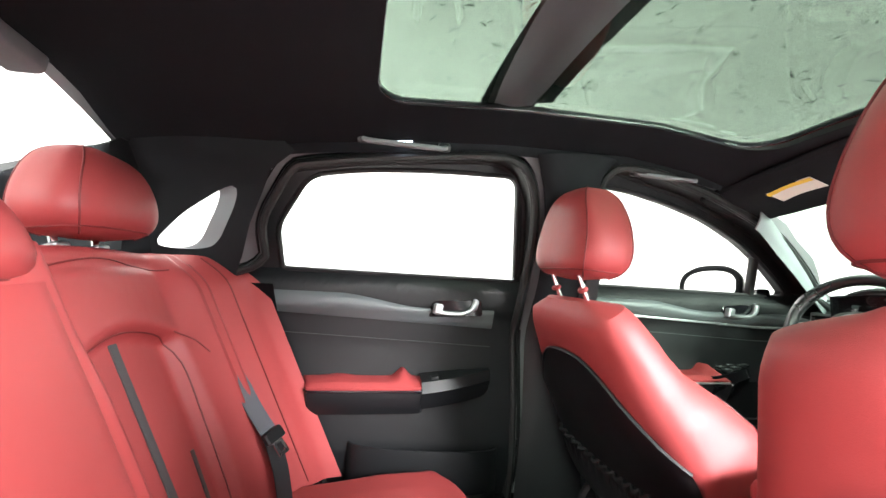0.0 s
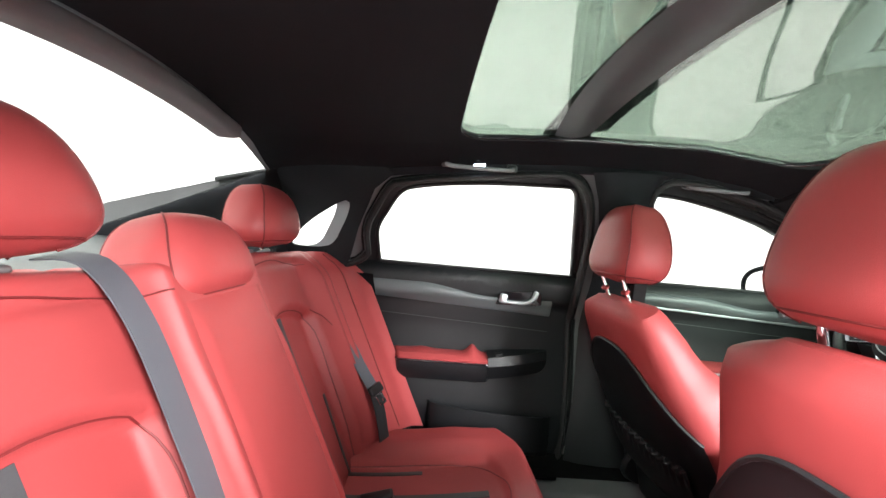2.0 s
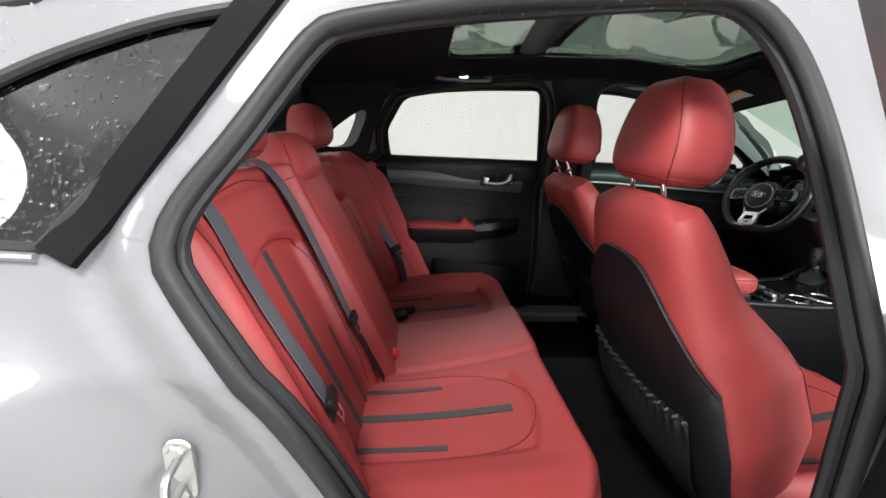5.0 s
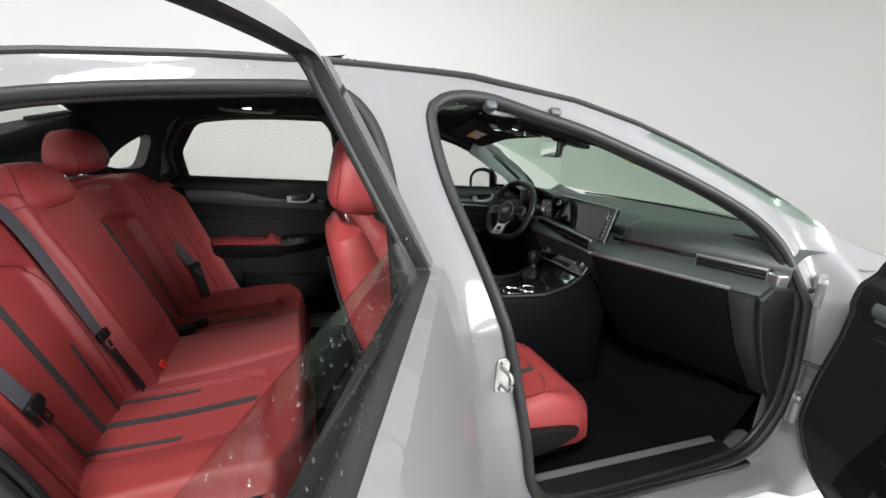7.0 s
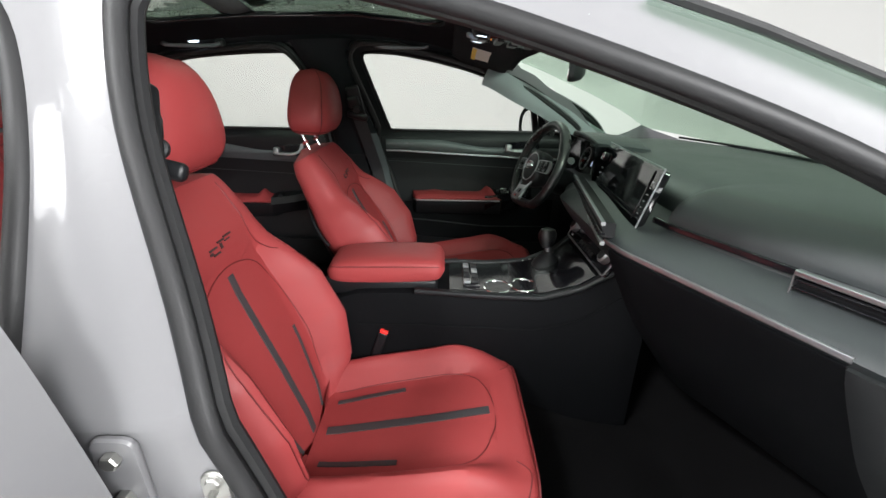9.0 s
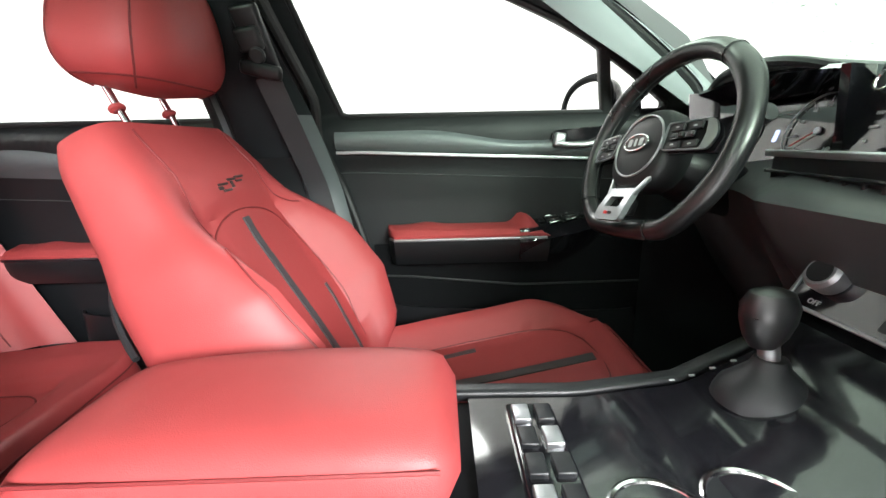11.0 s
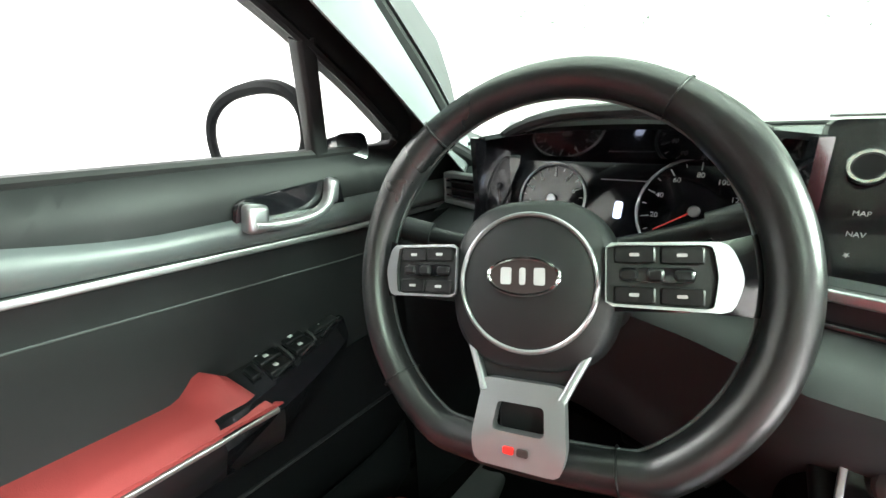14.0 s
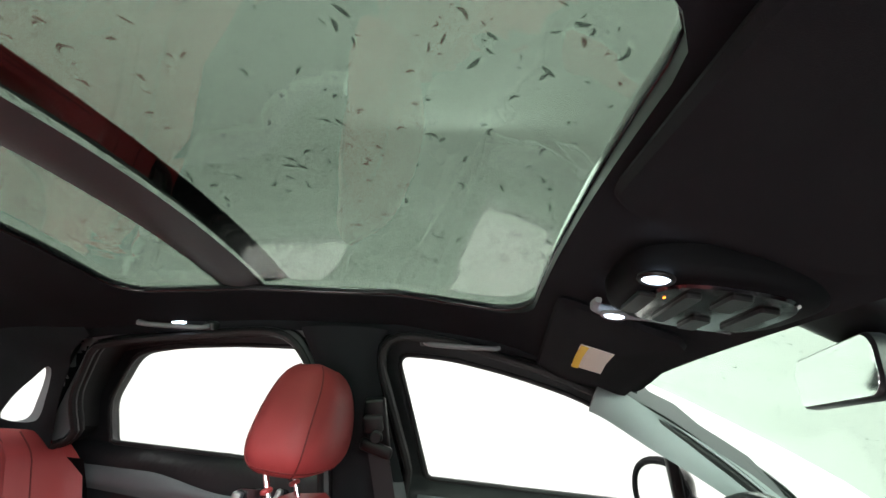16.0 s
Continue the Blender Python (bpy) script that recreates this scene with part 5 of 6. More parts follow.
# Dark glove box face and lower skin in front of the body's lower part.
low = [(0.22, 0.44), (0.10, 0.60), (0.035, 0.72), (0.002, 0.79), (-0.002, 0.806)]
LOW = even([(*p, 0) for p in smooth_line([(*p, 0) for p in low], 5)], 20)
def glove(u, k):
    y = -0.652 + 0.427 * u
    p = LOW[int(round(k * 19))]
    return V(lip(y) + p[0], y, p[1])
gb = part("glove_box", thicken(grid(glove, 30, 20), 0.006), MATTE, dash, "dark glove box lid")
part("lid_gap", tube([glove(u, 0.62) + V(-0.002, 0, 0) for u in np.linspace(0, 1, 20)], 0.002, 5), HARD, gb)
def end_at(u, k):
    y = -0.660 - 0.078 * u
    p = LOW[int(round(k * 19))]
    return V(lip(y) + p[0] - 0.010 + 0.030 * u ** 3, y, p[1] + 0.003)
part("end_panel", thicken(grid(end_at, 10, 20), 0.008), BLACK, dash, "black end panel of the dashboard")
part("end_cap", solid([(1.675, 0.81), (1.72, 0.845), (1.82, 0.84), (1.86, 0.70), (1.87, 0.56), (1.84, 0.47), (1.785, 0.54), (1.715, 0.68)], Matrix.Translation((0, -0.738, 0)) @ pose(0, 0, 0, 90, 0, 0), 0.02, 0.006), BLACK, dash)
part("silver_line", sweep([V(lip(y) - 0.003, y, 0.816) for y in np.linspace(-0.655, -0.20, 40)], rrect(0.006, 0.011, 0.002), False, (0, 0, 1)), SATIN, dash, "thin satin silver strip")
part("gloss_slot", sweep([V(lip(y) + 0.091, y, 0.877) for y in np.linspace(-0.53, -0.22, 30)], rrect(0.010, 0.014, 0.003), False, (0, 0, 1)), GLOSS, dash)
part("screen_base_line", sweep([V(2.0 + 0.18 * (1 - (y / 0.72) ** 2), y, 0.968) for y in np.linspace(-0.6, 0.6, 30)], rrect(0.012, 0.008, 0.003)), HARD, dash)


def vent(name, y0, y1, z, tall, depth=0.03):
    ym = (y0 + y1) / 2
    def at(y, a, b):
        return V(lip(y) + 0.070 + a, y, z + b)
    v = part(name, sweep([at(y0, 0, tall / 2), at(y1, 0, tall / 2), at(y1, 0, -tall / 2), at(y0, 0, -tall / 2)], rrect(0.010, 0.020, 0.003), True, (1, 0, 0)), SATIN, dash, "satin silver air vent frame")
    part("vent_box", loft([[at(y, a, b) for y, b in ((y0, tall / 2), (y1, tall / 2), (y1, -tall / 2), (y0, -tall / 2))] for a in (0.004, 0.05)], True), HARD, v)
    for k in (-0.5, 0.0, 0.5):
        part("vent_slat", sweep([at(y, 0.004, k * tall * 0.55) for y in np.linspace(y0, y1, 6)], rrect(0.022, 0.004, 0.0015)), GLOSS, v)
    for t in (0.15, 0.5, 0.85):
        part("vent_vane", sweep([at(y0 + (y1 - y0) * t, 0.02, b) for b in (-tall * 0.45, tall * 0.45)], rrect(0.003, 0.018, 0.001), False, (1, 0, 0)), HARD, v)
    return v


vent("air_vent", -0.695, -0.515, 0.860, 0.050)
part("vent_end", rbox((1.770, -0.716, 0.857), (0.040, 0.046, 0.046), 0.008, (0, 0, -14)), SATIN, dash, "satin silver vent end piece")
vent("air_vent", 0.60, 0.71, 0.885, 0.045)
for s, y in ((-1, -0.60), (1, 0.66)):
    m = dash_at(y, 0.80)
    for k in range(5):
        part("demister_slat", rbox((1.785 + 0.016 * k - 0.03, y + 0.01 * k * s, dash_at(y, 0.86)[2] + 0.003), (0.006, 0.09, 0.006), 0.002, (0, 0, 12 * s)), HARD, dash)

# Long centre vent under the screen, with bright lines.
cv = part("centre_vent", sweep([V(1.486 + 0.17 * (y + 0.215), y, 0.848) for y in np.linspace(-0.215, 0.285, 10)], rrect(0.03, 0.036, 0.004), False, (0, 0, 1)), HARD, dash)
for z, mat in ((0.870, SATIN), (0.822, SATIN), (0.846, GLOSS)):
    part("vent_line", sweep([V(1.466 + (0.872 - z) * 0.1 + 0.17 * (y + 0.215), y, z) for y in np.linspace(-0.235, 0.292, 10)], rrect(0.010, 0.009 if mat is SATIN else 0.005, 0.002), False, (0, 0, 1)), mat, cv)
for k in range(19):
    part("vent_rib", rbox((1.470 + 0.17 * (0.015 + 0.025 * k), -0.20 + 0.025 * k, 0.836), (0.010, 0.004, 0.012), 0.001), HARD, cv)

# ---- centre display ----
disp = thing("centre_display", (1.58, 0.02, 0.87), "wide dark touch screen in a gloss black bezel", "screen")
A, B = V(1.605, 0.238, 0.0), V(1.560, -0.205, 0.0)
def face(u, z, out=0.0):
    """u from the left end to the right end."""
    p = A.lerp(B, u)
    return V(p[0] + (z - 0.87) * 0.30 - out, p[1], z)
n_face = (face(1, 0.9) - face(0, 0.9)).cross(face(0, 1.0) - face(0, 0.9)).normalized()
if n_face[0] > 0:
    n_face = -n_face
right = (face(1, 0.9) - face(0, 0.9)).normalized()
upv = n_face.cross(right) * -1
upv = upv if upv[2] > 0 else -upv
def on_face(u, z, out=0.0):
    return Matrix.Translation(face(u, z) + n_face * out) @ Matrix((right, upv, n_face)).transposed().to_4x4()
def bezel_plate(u0, u1, z0, z1, r, depth, out):
    c = on_face((u0 + u1) / 2, (z0 + z1) / 2, out)
    return solid(rrect((u1 - u0) * (B - A).length, (z1 - z0) * 1.045, r), c, depth, min(depth * 0.4, 0.004))
bz = part("bezel", bezel_plate(-0.01, 1, 0.850, 0.986, 0.008, 0.020, -0.006), GLOSS, disp)
part("screen", bezel_plate(0.15, 0.92, 0.862, 0.978, 0.004, 0.004, 0.005), SCREEN, disp, "switched-off dark screen")
part("bezel_rim", tube([p for p in [face(0, 0.989) + n_face * 0.002, face(1, 0.989) + n_face * 0.002, face(1, 0.850) + n_face * 0.002]], 0.002, 6), SATIN, bz)
for u, z in ((0.066, 0.947),):
    kn = part("volume_knob", solid(circle(0.0125, 28), on_face(u, z, 0.010), 0.014, 0.003), HARD, disp)
    part("knob_ring", tube([on_face(u, z, 0.0175) @ V(0.0115 * math.cos(t), 0.0115 * math.sin(t), 0) for t in np.linspace(0, 2 * math.pi, 28, endpoint=False)], 0.0022, 6, True, None, n_face), CHROME, kn)
text("map_text", "MAP", 0.0056, on_face(0.070, 0.914, 0.0055), WHITE_INK, disp)
text("nav_text", "NAV", 0.0056, on_face(0.068, 0.898, 0.0055), WHITE_INK, disp)
part("star_mark", solid([(0.0026 * (1 if k % 2 else 0.45) * math.sin(k * math.pi / 5), 0.0026 * (1 if k % 2 else 0.45) * math.cos(k * math.pi / 5)) for k in range(10)], on_face(0.062, 0.882, 0.0055), 0.0006), WHITE_INK, disp)
for k in range(6):
    part("button_mark", solid(rrect(0.008, 0.003, 0.001, 2), on_face(0.955, 0.880 + 0.015 * k, 0.0055), 0.0006), WHITE_INK, disp)

# ---- instrument cluster ----
clu = thing("instrument_cluster", (1.64, 0.40, 0.83), "dark instrument cluster with two round gauges", "instrument cluster")
def hood(u, v):
    y = 0.402 + (2 * u - 1) * (0.127 + 0.02 * v)
    arch = (1 - abs(2 * u - 1) ** 2.4)
    return V(1.585 + 0.17 * v + 0.025 * (2 * u - 1) ** 2, y, 0.982 + 0.024 * arch - 0.016 * v)


def cowl(u, v):
    """The gloss surround between the hood and the gauges."""
    y = 0.400 + (2 * u - 1) * 0.165
    return V(1.600 + 0.050 * (1 - v), y - 0.02 * (1 - v) * (2 * u - 1), 0.955 + (0.020 + 0.012 * (1 - abs(2 * u - 1) ** 2)) * v)


hd = part("cluster_hood", thicken(grid(hood, 31, 10), 0.014), GREY_TRIM, clu)
part("hood_edge", tube([hood(k / 30, 0) + V(-0.002, 0, -0.006) for k in range(31)], 0.007, 8), BLACK, hd)
part("cluster_cowl", thicken(grid(cowl, 31, 6), 0.006), GLOSS, clu)
for s in (-1, 1):
    part("cluster_cheek", thicken(grid(lambda u, v: V(1.600 + 0.05 * u - 0.012 * v, 0.400 + s * (0.166 - 0.018 * u), 0.845 + 0.130 * v), 4, 6), 0.010), GLOSS, clu)
CM = Matrix.Translation((1.648, 0.40, 0.903)) @ Matrix((V(0, -1, 0), V(0.30, 0, 0.954), V(-0.954, 0, 0.30))).transposed().to_4x4()
part("cluster_panel", solid(rrect(0.40, 0.135, 0.02), CM @ Matrix.Translation((0, 0, -0.006)), 0.012, 0.004), SCREEN, clu)
for ax_, nm, gr in ((-0.082, "rev_counter", 0.043), (0.075, "speedometer", 0.055)):
    gs = gr / 0.050
    ring = part(nm, tube([CM @ V(ax_ + gr * math.cos(t), -0.006 + gr * math.sin(t), 0.003) for t in np.linspace(0, 2 * math.pi, 48, endpoint=False)], 0.0016, 6, True), SATIN, clu, "thin bright gauge ring")
    for k in range(17):
        t = radians(225 - 270 * k / 16)
        l = 0.008 if k % 2 == 0 else 0.004
        part("gauge_tick", tube([CM @ V(ax_ + (0.046 * gs - l) * math.cos(t), -0.006 + (0.046 * gs - l) * math.sin(t), 0.002), CM @ V(ax_ + 0.046 * gs * math.cos(t), -0.006 + 0.046 * gs * math.sin(t), 0.002)], 0.0006, 4), WHITE_INK, ring)
    labels = ("0", "1", "2", "3", "4", "5", "6", "7", "8") if ax_ < 0 else ("0", "20", "40", "60", "80", "100", "120", "140", "160")
    for k, w in enumerate(labels):
        t = radians(225 - 270 * k / 8)
        text("gauge_figure", w, 0.0075, CM @ Matrix.Translation((ax_ + 0.034 * gs * math.cos(t), -0.006 + 0.034 * gs * math.sin(t), 0.002)), WHITE_INK, ring)
    part("gauge_hub", solid(circle(0.006, 16), CM @ Matrix.Translation((ax_, -0.006, 0.003)), 0.004, 0.001), SATIN, ring)
    t = radians(214)
    part("gauge_needle", tube([CM @ V(ax_, -0.006, 0.004), CM @ V(ax_ + 0.038 * gs * math.cos(t), -0.006 + 0.038 * gs * math.sin(t), 0.004)], 0.0009, 4), RED_PLASTIC, ring)
part("car_mark", solid([(a, b - 0.012) for a, b in rrect(0.009, 0.020, 0.003)], CM @ Matrix.Translation((0, 0, 0.001)), 0.001), emitter("pale_blue_symbol", (0.55, 0.62, 0.85), 0.8), clu)
part("display_line", solid(rrect(0.05, 0.001, 0.0004, 1), CM @ Matrix.Translation((0, 0.022, 0.001)), 0.0006), WHITE_INK, clu)

# ---- steering wheel ----
wheel = thing("steering_wheel", (1.416, 0.390, 0.74), "flat-bottomed black leather steering wheel with silver spokes", "steering wheel")
WM = Matrix.Translation((1.422, 0.395, 0.881)) @ Matrix.Rotation(radians(10), 4, "Z") @ Matrix((V(0, -1, 0), V(0.375, 0, 0.927), V(-0.927, 0, 0.375))).transposed().to_4x4() @ pose(0, 0, 0, 0, 0, 7)


def rim_at(t):
    r = 0.158
    x, y = r * math.cos(t), r * math.sin(t)
    if y < -0.136:
        y = -0.136 - (abs(y) - 0.136) * 0.25
    return WM @ V(x + 0.003, y + 0.007, -0.022)


rim_line = [rim_at(t) for t in np.linspace(0, 2 * math.pi, 120, endpoint=False)]
rim_line = even(rim_line, 120, True)
fat = [1 + 0.16 * (bell(((k / 120 * 360 - 35 + 180) % 360 - 180), 14) + bell(((k / 120 * 360 - 145 + 180) % 360 - 180), 14)) for k in range(120)]
nrm = WM.to_3x3() @ V(0, 0, 1)
rim = part("rim", sweep(rim_line, circle(0.0153, 14, 0.0168), True, nrm, None, fat), WHEEL, wheel)
for deg in (52, 128, 218, 292):
    t = radians(deg)
    c = rim_at(t)
    d = (rim_at(t + 0.01) - rim_at(t - 0.01)).normalized()
    a, b = d.cross(nrm).normalized(), nrm
    part("rim_joint", tube([c + a * 0.0168 * math.cos(q) + b * 0.0182 * math.sin(q) for q in np.linspace(0, 2 * math.pi, 20, endpoint=False)], 0.0009, 5, True), HARD, rim)
inner = [p + (WM @ V(0, 0, -0.022) - p).normalized() * 0.0165 for p in rim_line]
part("rim_stitching", tube(inner, 0.0012, 5, True), GREY_TRIM, rim)
# Hub.
hub_line = [(0.064 * math.copysign(abs(math.cos(t)) ** 0.72, math.cos(t)), 0.066 * math.copysign(abs(math.sin(t)) ** 0.8, math.sin(t)) - 0.004) for t in np.linspace(0, 2 * math.pi, 64, endpoint=False)]
rows = [[WM @ V(x * k, y * k, z) for x, y in hub_line] for k, z in ((0.92, -0.05), (1.02, -0.03), (1.0, -0.010), (0.96, -0.002), (0.90, 0.002), (0.6, 0.006), (0.3, 0.008))]
hub = part("airbag_cover", loft(rows), BLACK, wheel, "grained black airbag cover")
part("hub_ring", tube([WM @ V(0.051 * math.cos(t), 0.051 * math.sin(t) - 0.002, 0.0048) for t in np.linspace(0, 2 * math.pi, 64, endpoint=False)], 0.0019, 8, True), SATIN, hub, "satin silver ring")
bd = part("badge", solid([(0.0265 * math.cos(t), 0.0135 * math.sin(t)) for t in np.linspace(0, 2 * math.pi, 40, endpoint=False)], WM @ Matrix.Translation((0, 0.002, 0.009)), 0.004, 0.001), DARK_INK, hub, "oval badge with plain silver bars")
part("badge_rim", tube([WM @ V(0.0265 * math.cos(t), 0.002 + 0.0135 * math.sin(t), 0.011) for t in np.linspace(0, 2 * math.pi, 40, endpoint=False)], 0.0015, 6, True), CHROME, bd)
for x, w in ((-0.0125, 0.008), (0.0, 0.0045), (0.0125, 0.008)):
    part("badge_bar", solid([(a + x, b) for a, b in rrect(w, 0.0125, 0.0015, 2)], WM @ Matrix.Translation((0, 0.002, 0.0115)), 0.0014), WHITE_INK, bd)
text("airbag_text", "AIRBAG", 0.0085, WM @ Matrix.Translation((0, -0.034, 0.0056)), HARD, hub)
# Side spokes with switches.
def around(line, c, n):
    """Points of a closed outline at even angles about c."""
    out = []
    for i in range(n):
        d = Vector((math.cos(2 * math.pi * i / n), math.sin(2 * math.pi * i / n)))
        best = 0.001
        for p, q in zip(line, line[1:] + line[:1]):
            e, f = Vector(q) - Vector(p), Vector(p) - Vector(c)
            det = e[0] * d[1] - e[1] * d[0]
            if abs(det) > 1e-12:
                r, u = (e[0] * f[1] - e[1] * f[0]) / det, (d[0] * f[1] - d[1] * f[0]) / det
                if -1e-6 <= u <= 1 + 1e-6 and r > best:
                    best = r
        out.append((c[0] + d[0] * best, c[1] + d[1] * best))
    return out


for k in (-1, 1):
    spoke = part("spoke", loft([[WM @ V(k * x, y + b, z + c) for b, c in ((0.025 * f, -0.006), (0.025 * f, -0.001), (0.0, 0.0), (-0.016 * f, -0.001), (-0.016 * f, -0.006), (0, -0.014))] for x, y, z, f in ((0.055, -0.004, -0.001, 1.0), (0.085, -0.003, -0.005, 1.0), (0.112, -0.001, -0.010, 1.05), (0.150, 0.002, -0.021, 1.35))]), GLOSS, wheel)
    outer = [(q[0], q[1]) for q in rounded([(k * 0.056, 0.0265, 0.002), (k * 0.127, 0.0275, 0.008), (k * 0.136, 0.005, 0.009), (k * 0.128, -0.0175, 0.007), (k * 0.056, -0.0160, 0.002)])]
    inner_ = [(q[0], q[1]) for q in rounded([(k * 0.0565, 0.0247, 0.001), (k * 0.118, 0.0252, 0.003), (k * 0.121, 0.005, 0.004), (k * 0.118, -0.0152, 0.003), (k * 0.0565, -0.0145, 0.001)])]
    rings = []
    for line, dz in ((outer, 0.0), (outer, 0.004), (inner_, 0.004), (inner_, 0.0)):
        ring = around(line, (k * 0.094, 0.005), 56)
        rings.append([WM @ V(a, b, 0.0035 + dz - 0.16 * (abs(a) - 0.056) - 8.0 * max(0.0, abs(a) - 0.115) ** 2) for a, b in ring])
    part("spoke_surround", loft(rings, False, None, True), SATIN, spoke, "satin silver switch surround")
    pod = around(inner_, (k * 0.094, 0.005), 56)
    part("switch_pod", loft([[WM @ V(a, b, 0.0032 + dz - 0.16 * (abs(a) - 0.056)) for a, b in pod] for dz in (-0.003, 0.0)]), HARD, spoke)
    for y in (0.0185, -0.0080):
        for x in (0.0735, 0.1010):
            dz = -0.16 * (x - 0.056)
            b = part("spoke_button", solid([(k * x + p, y + q) for p, q in rrect(0.0250, 0.0110, 0.0015, 2)], WM @ Matrix.Translation((0, 0, 0.0052 + dz)), 0.004, 0.0012), HARD, spoke)
            part("button_mark", solid([(k * x + p, y + q) for p, q in rrect(0.006, 0.0022, 0.0005, 1)], WM @ Matrix.Translation((0, 0, 0.0074 + dz)), 0.0006), WHITE_INK, b)
    bar = part("roller_plate", solid([(k * 0.086 + p, 0.0052 + q) for p, q in rrect(0.044, 0.0100, 0.003, 2)], WM @ Matrix.Translation((0, 0, 0.0010)), 0.006, 0.0015), GLOSS, spoke)
    part("roller_switch", solid([(k * 0.086 + p, 0.0052 + q) for p, q in rrect(0.010, 0.0085, 0.002, 2)], WM @ Matrix.Translation((0, 0, 0.0045)), 0.006, 0.0018), HARD, bar)
    for e in (-0.016, 0.016):
        part("roller_end", solid([(k * 0.086 + e + p, 0.0052 + q) for p, q in rrect(0.011, 0.0070, 0.002, 2)], WM @ Matrix.Translation((0, 0, 0.0030)), 0.005, 0.0015), HARD, bar)
# Lower spoke.
leg = rounded([(-0.030, -0.074, 0.004), (-0.034, -0.116, 0.006), (-0.030, -0.131, 0.006), (0.030, -0.131, 0.006), (0.034, -0.116, 0.006), (0.030, -0.074, 0.004)])
slot = rounded([(-0.017, -0.089, 0.003), (-0.019, -0.108, 0.004), (0.019, -0.108, 0.004), (0.017, -0.089, 0.003)])
rings = []
for line, dz in ((leg, -0.005), (leg, 0.005), (slot, 0.005), (slot, -0.005)):
    rings.append([WM @ V(a, b, -0.001 + dz + 0.014 * step(-0.06, -0.128, b)) for a, b in around([(p[0], p[1]) for p in line], (0, -0.0985), 64)])
low_sp = part("lower_spoke", loft(rings, False, None, True), SATIN, wheel, "satin silver lower spoke")
for k in (-1, 1):
    part("spoke_arm", sweep([WM @ V(k * x, y, z) for x, y, z in ((0.052, -0.030, -0.010), (0.046, -0.048, -0.006), (0.036, -0.068, 0.0), (0.0285, -0.084, 0.005))], rrect(0.006, 0.008, 0.002), False, nrm), SATIN, low_sp)
part("spoke_plate", solid([(-0.044, -0.050), (-0.029, -0.078), (0.029, -0.078), (0.044, -0.050), (0.0, -0.058)], WM @ Matrix.Translation((0, 0, -0.006)), 0.006, 0.001), HARD, low_sp)
part("spoke_well", solid([(a, b - 0.100) for a, b in rrect(0.042, 0.026, 0.003)], WM @ Matrix.Translation((0, 0, -0.012)), 0.008, 0.001), HARD, low_sp)
for x, w, m_ in ((-0.005, 0.008, RED_PLASTIC), (0.005, 0.008, DARK_INK)):
    part("spoke_badge", solid([(a + x, b - 0.1190) for a, b in rrect(w, 0.005, 0.0012, 2)], WM @ Matrix.Translation((0, 0, 0.0180)), 0.0016), m_, low_sp)
# Column and stalks.
col = thing("steering_column", (1.52, 0.39, 0.75), "black steering column shroud with two stalks", "steering column")
part("shroud", loft([[WM @ V(w * math.cos(t), w * 0.75 * math.sin(t) - 0.01, z) for t in np.linspace(0, 2 * math.pi, 24, endpoint=False)] for w, z in ((0.050, -0.045), (0.062, -0.07), (0.068, -0.13), (0.05, -0.22))]), HARD, col)
for k in (-1, 1):
    st = part("stalk", tube([WM @ V(k * 0.05, 0.03, -0.075), WM @ V(k * 0.10, 0.040, -0.072), WM @ V(k * 0.135, 0.048, -0.062)], 0.0085, 10), HARD, col)
    part("stalk_end", tube([WM @ V(k * 0.122, 0.045, -0.066), WM @ V(k * 0.150, 0.052, -0.058)], 0.0125, 12), BLACK, st)

# ---- centre console ----
con = thing("centre_console", (1.25, 0.03, 0.2), "black centre console with cup holders and red armrest", "console")
CX = [0.74, 0.85, 1.00, 1.12, 1.25, 1.38, 1.48, 1.55, 1.62]
top_z = table(CX, [0.56, 0.60, 0.605, 0.60, 0.595, 0.600, 0.638, 0.695, 0.75])
half_w = table(CX, [0.10, 0.105, 0.11, 0.115, 0.12, 0.135, 0.15, 0.165, 0.18])
YK = 0.03
def con_ring(x):
    w, z = half_w(x), top_z(x)
    prof = [(-w - 0.01, 0.2), (-w - 0.004, 0.40), (-w, z - 0.03), (-w + 0.006, z - 0.008), (-w + 0.02, z), (w - 0.02, z), (w - 0.006, z - 0.008), (w, z - 0.03), (w + 0.004, 0.40), (w + 0.01, 0.2)]
    return [V(x, YK + a, b) for a, b in prof]
cb = part("console_body", loft([con_ring(x) for x in np.linspace(0.74, 1.66, 36)]), MATTE, con)
for s in (-1, 1):
    rail = [V(x, YK + s * (half_w(x) - 0.004), top_z(x) + 0.004) for x in np.linspace(1.02, 1.60, 30)]
    part("console_rail", sweep(rail, rrect(0.022, 0.016, 0.006)), HARD, cb)
    crease = [V(x, YK + s * (half_w(x) + 0.004), top_z(x) - 0.10 + 0.02 * (x - 1.2)) for x in np.linspace(0.85, 1.60, 20)]
    part("side_crease", tube(crease, 0.0025, 6), MATTE, cb)
def armrest_ring(t):
    x = 0.76 + 0.345 * t
    k = (1 - abs(2 * t - 1) ** 10) ** 0.35 if 0 < t < 1 else 0.25
    h = (0.036 + 0.010 * math.sin(math.pi * t)) * k
    return [V(x, YK + 0.088 * math.copysign(abs(math.cos(a)) ** 0.5, math.cos(a)) * (0.6 + 0.4 * k), 0.642 + h * math.copysign(abs(math.sin(a)) ** 0.6, math.sin(a)) + 0.012 * t) for a in np.linspace(0, 2 * math.pi, 32, endpoint=False)]
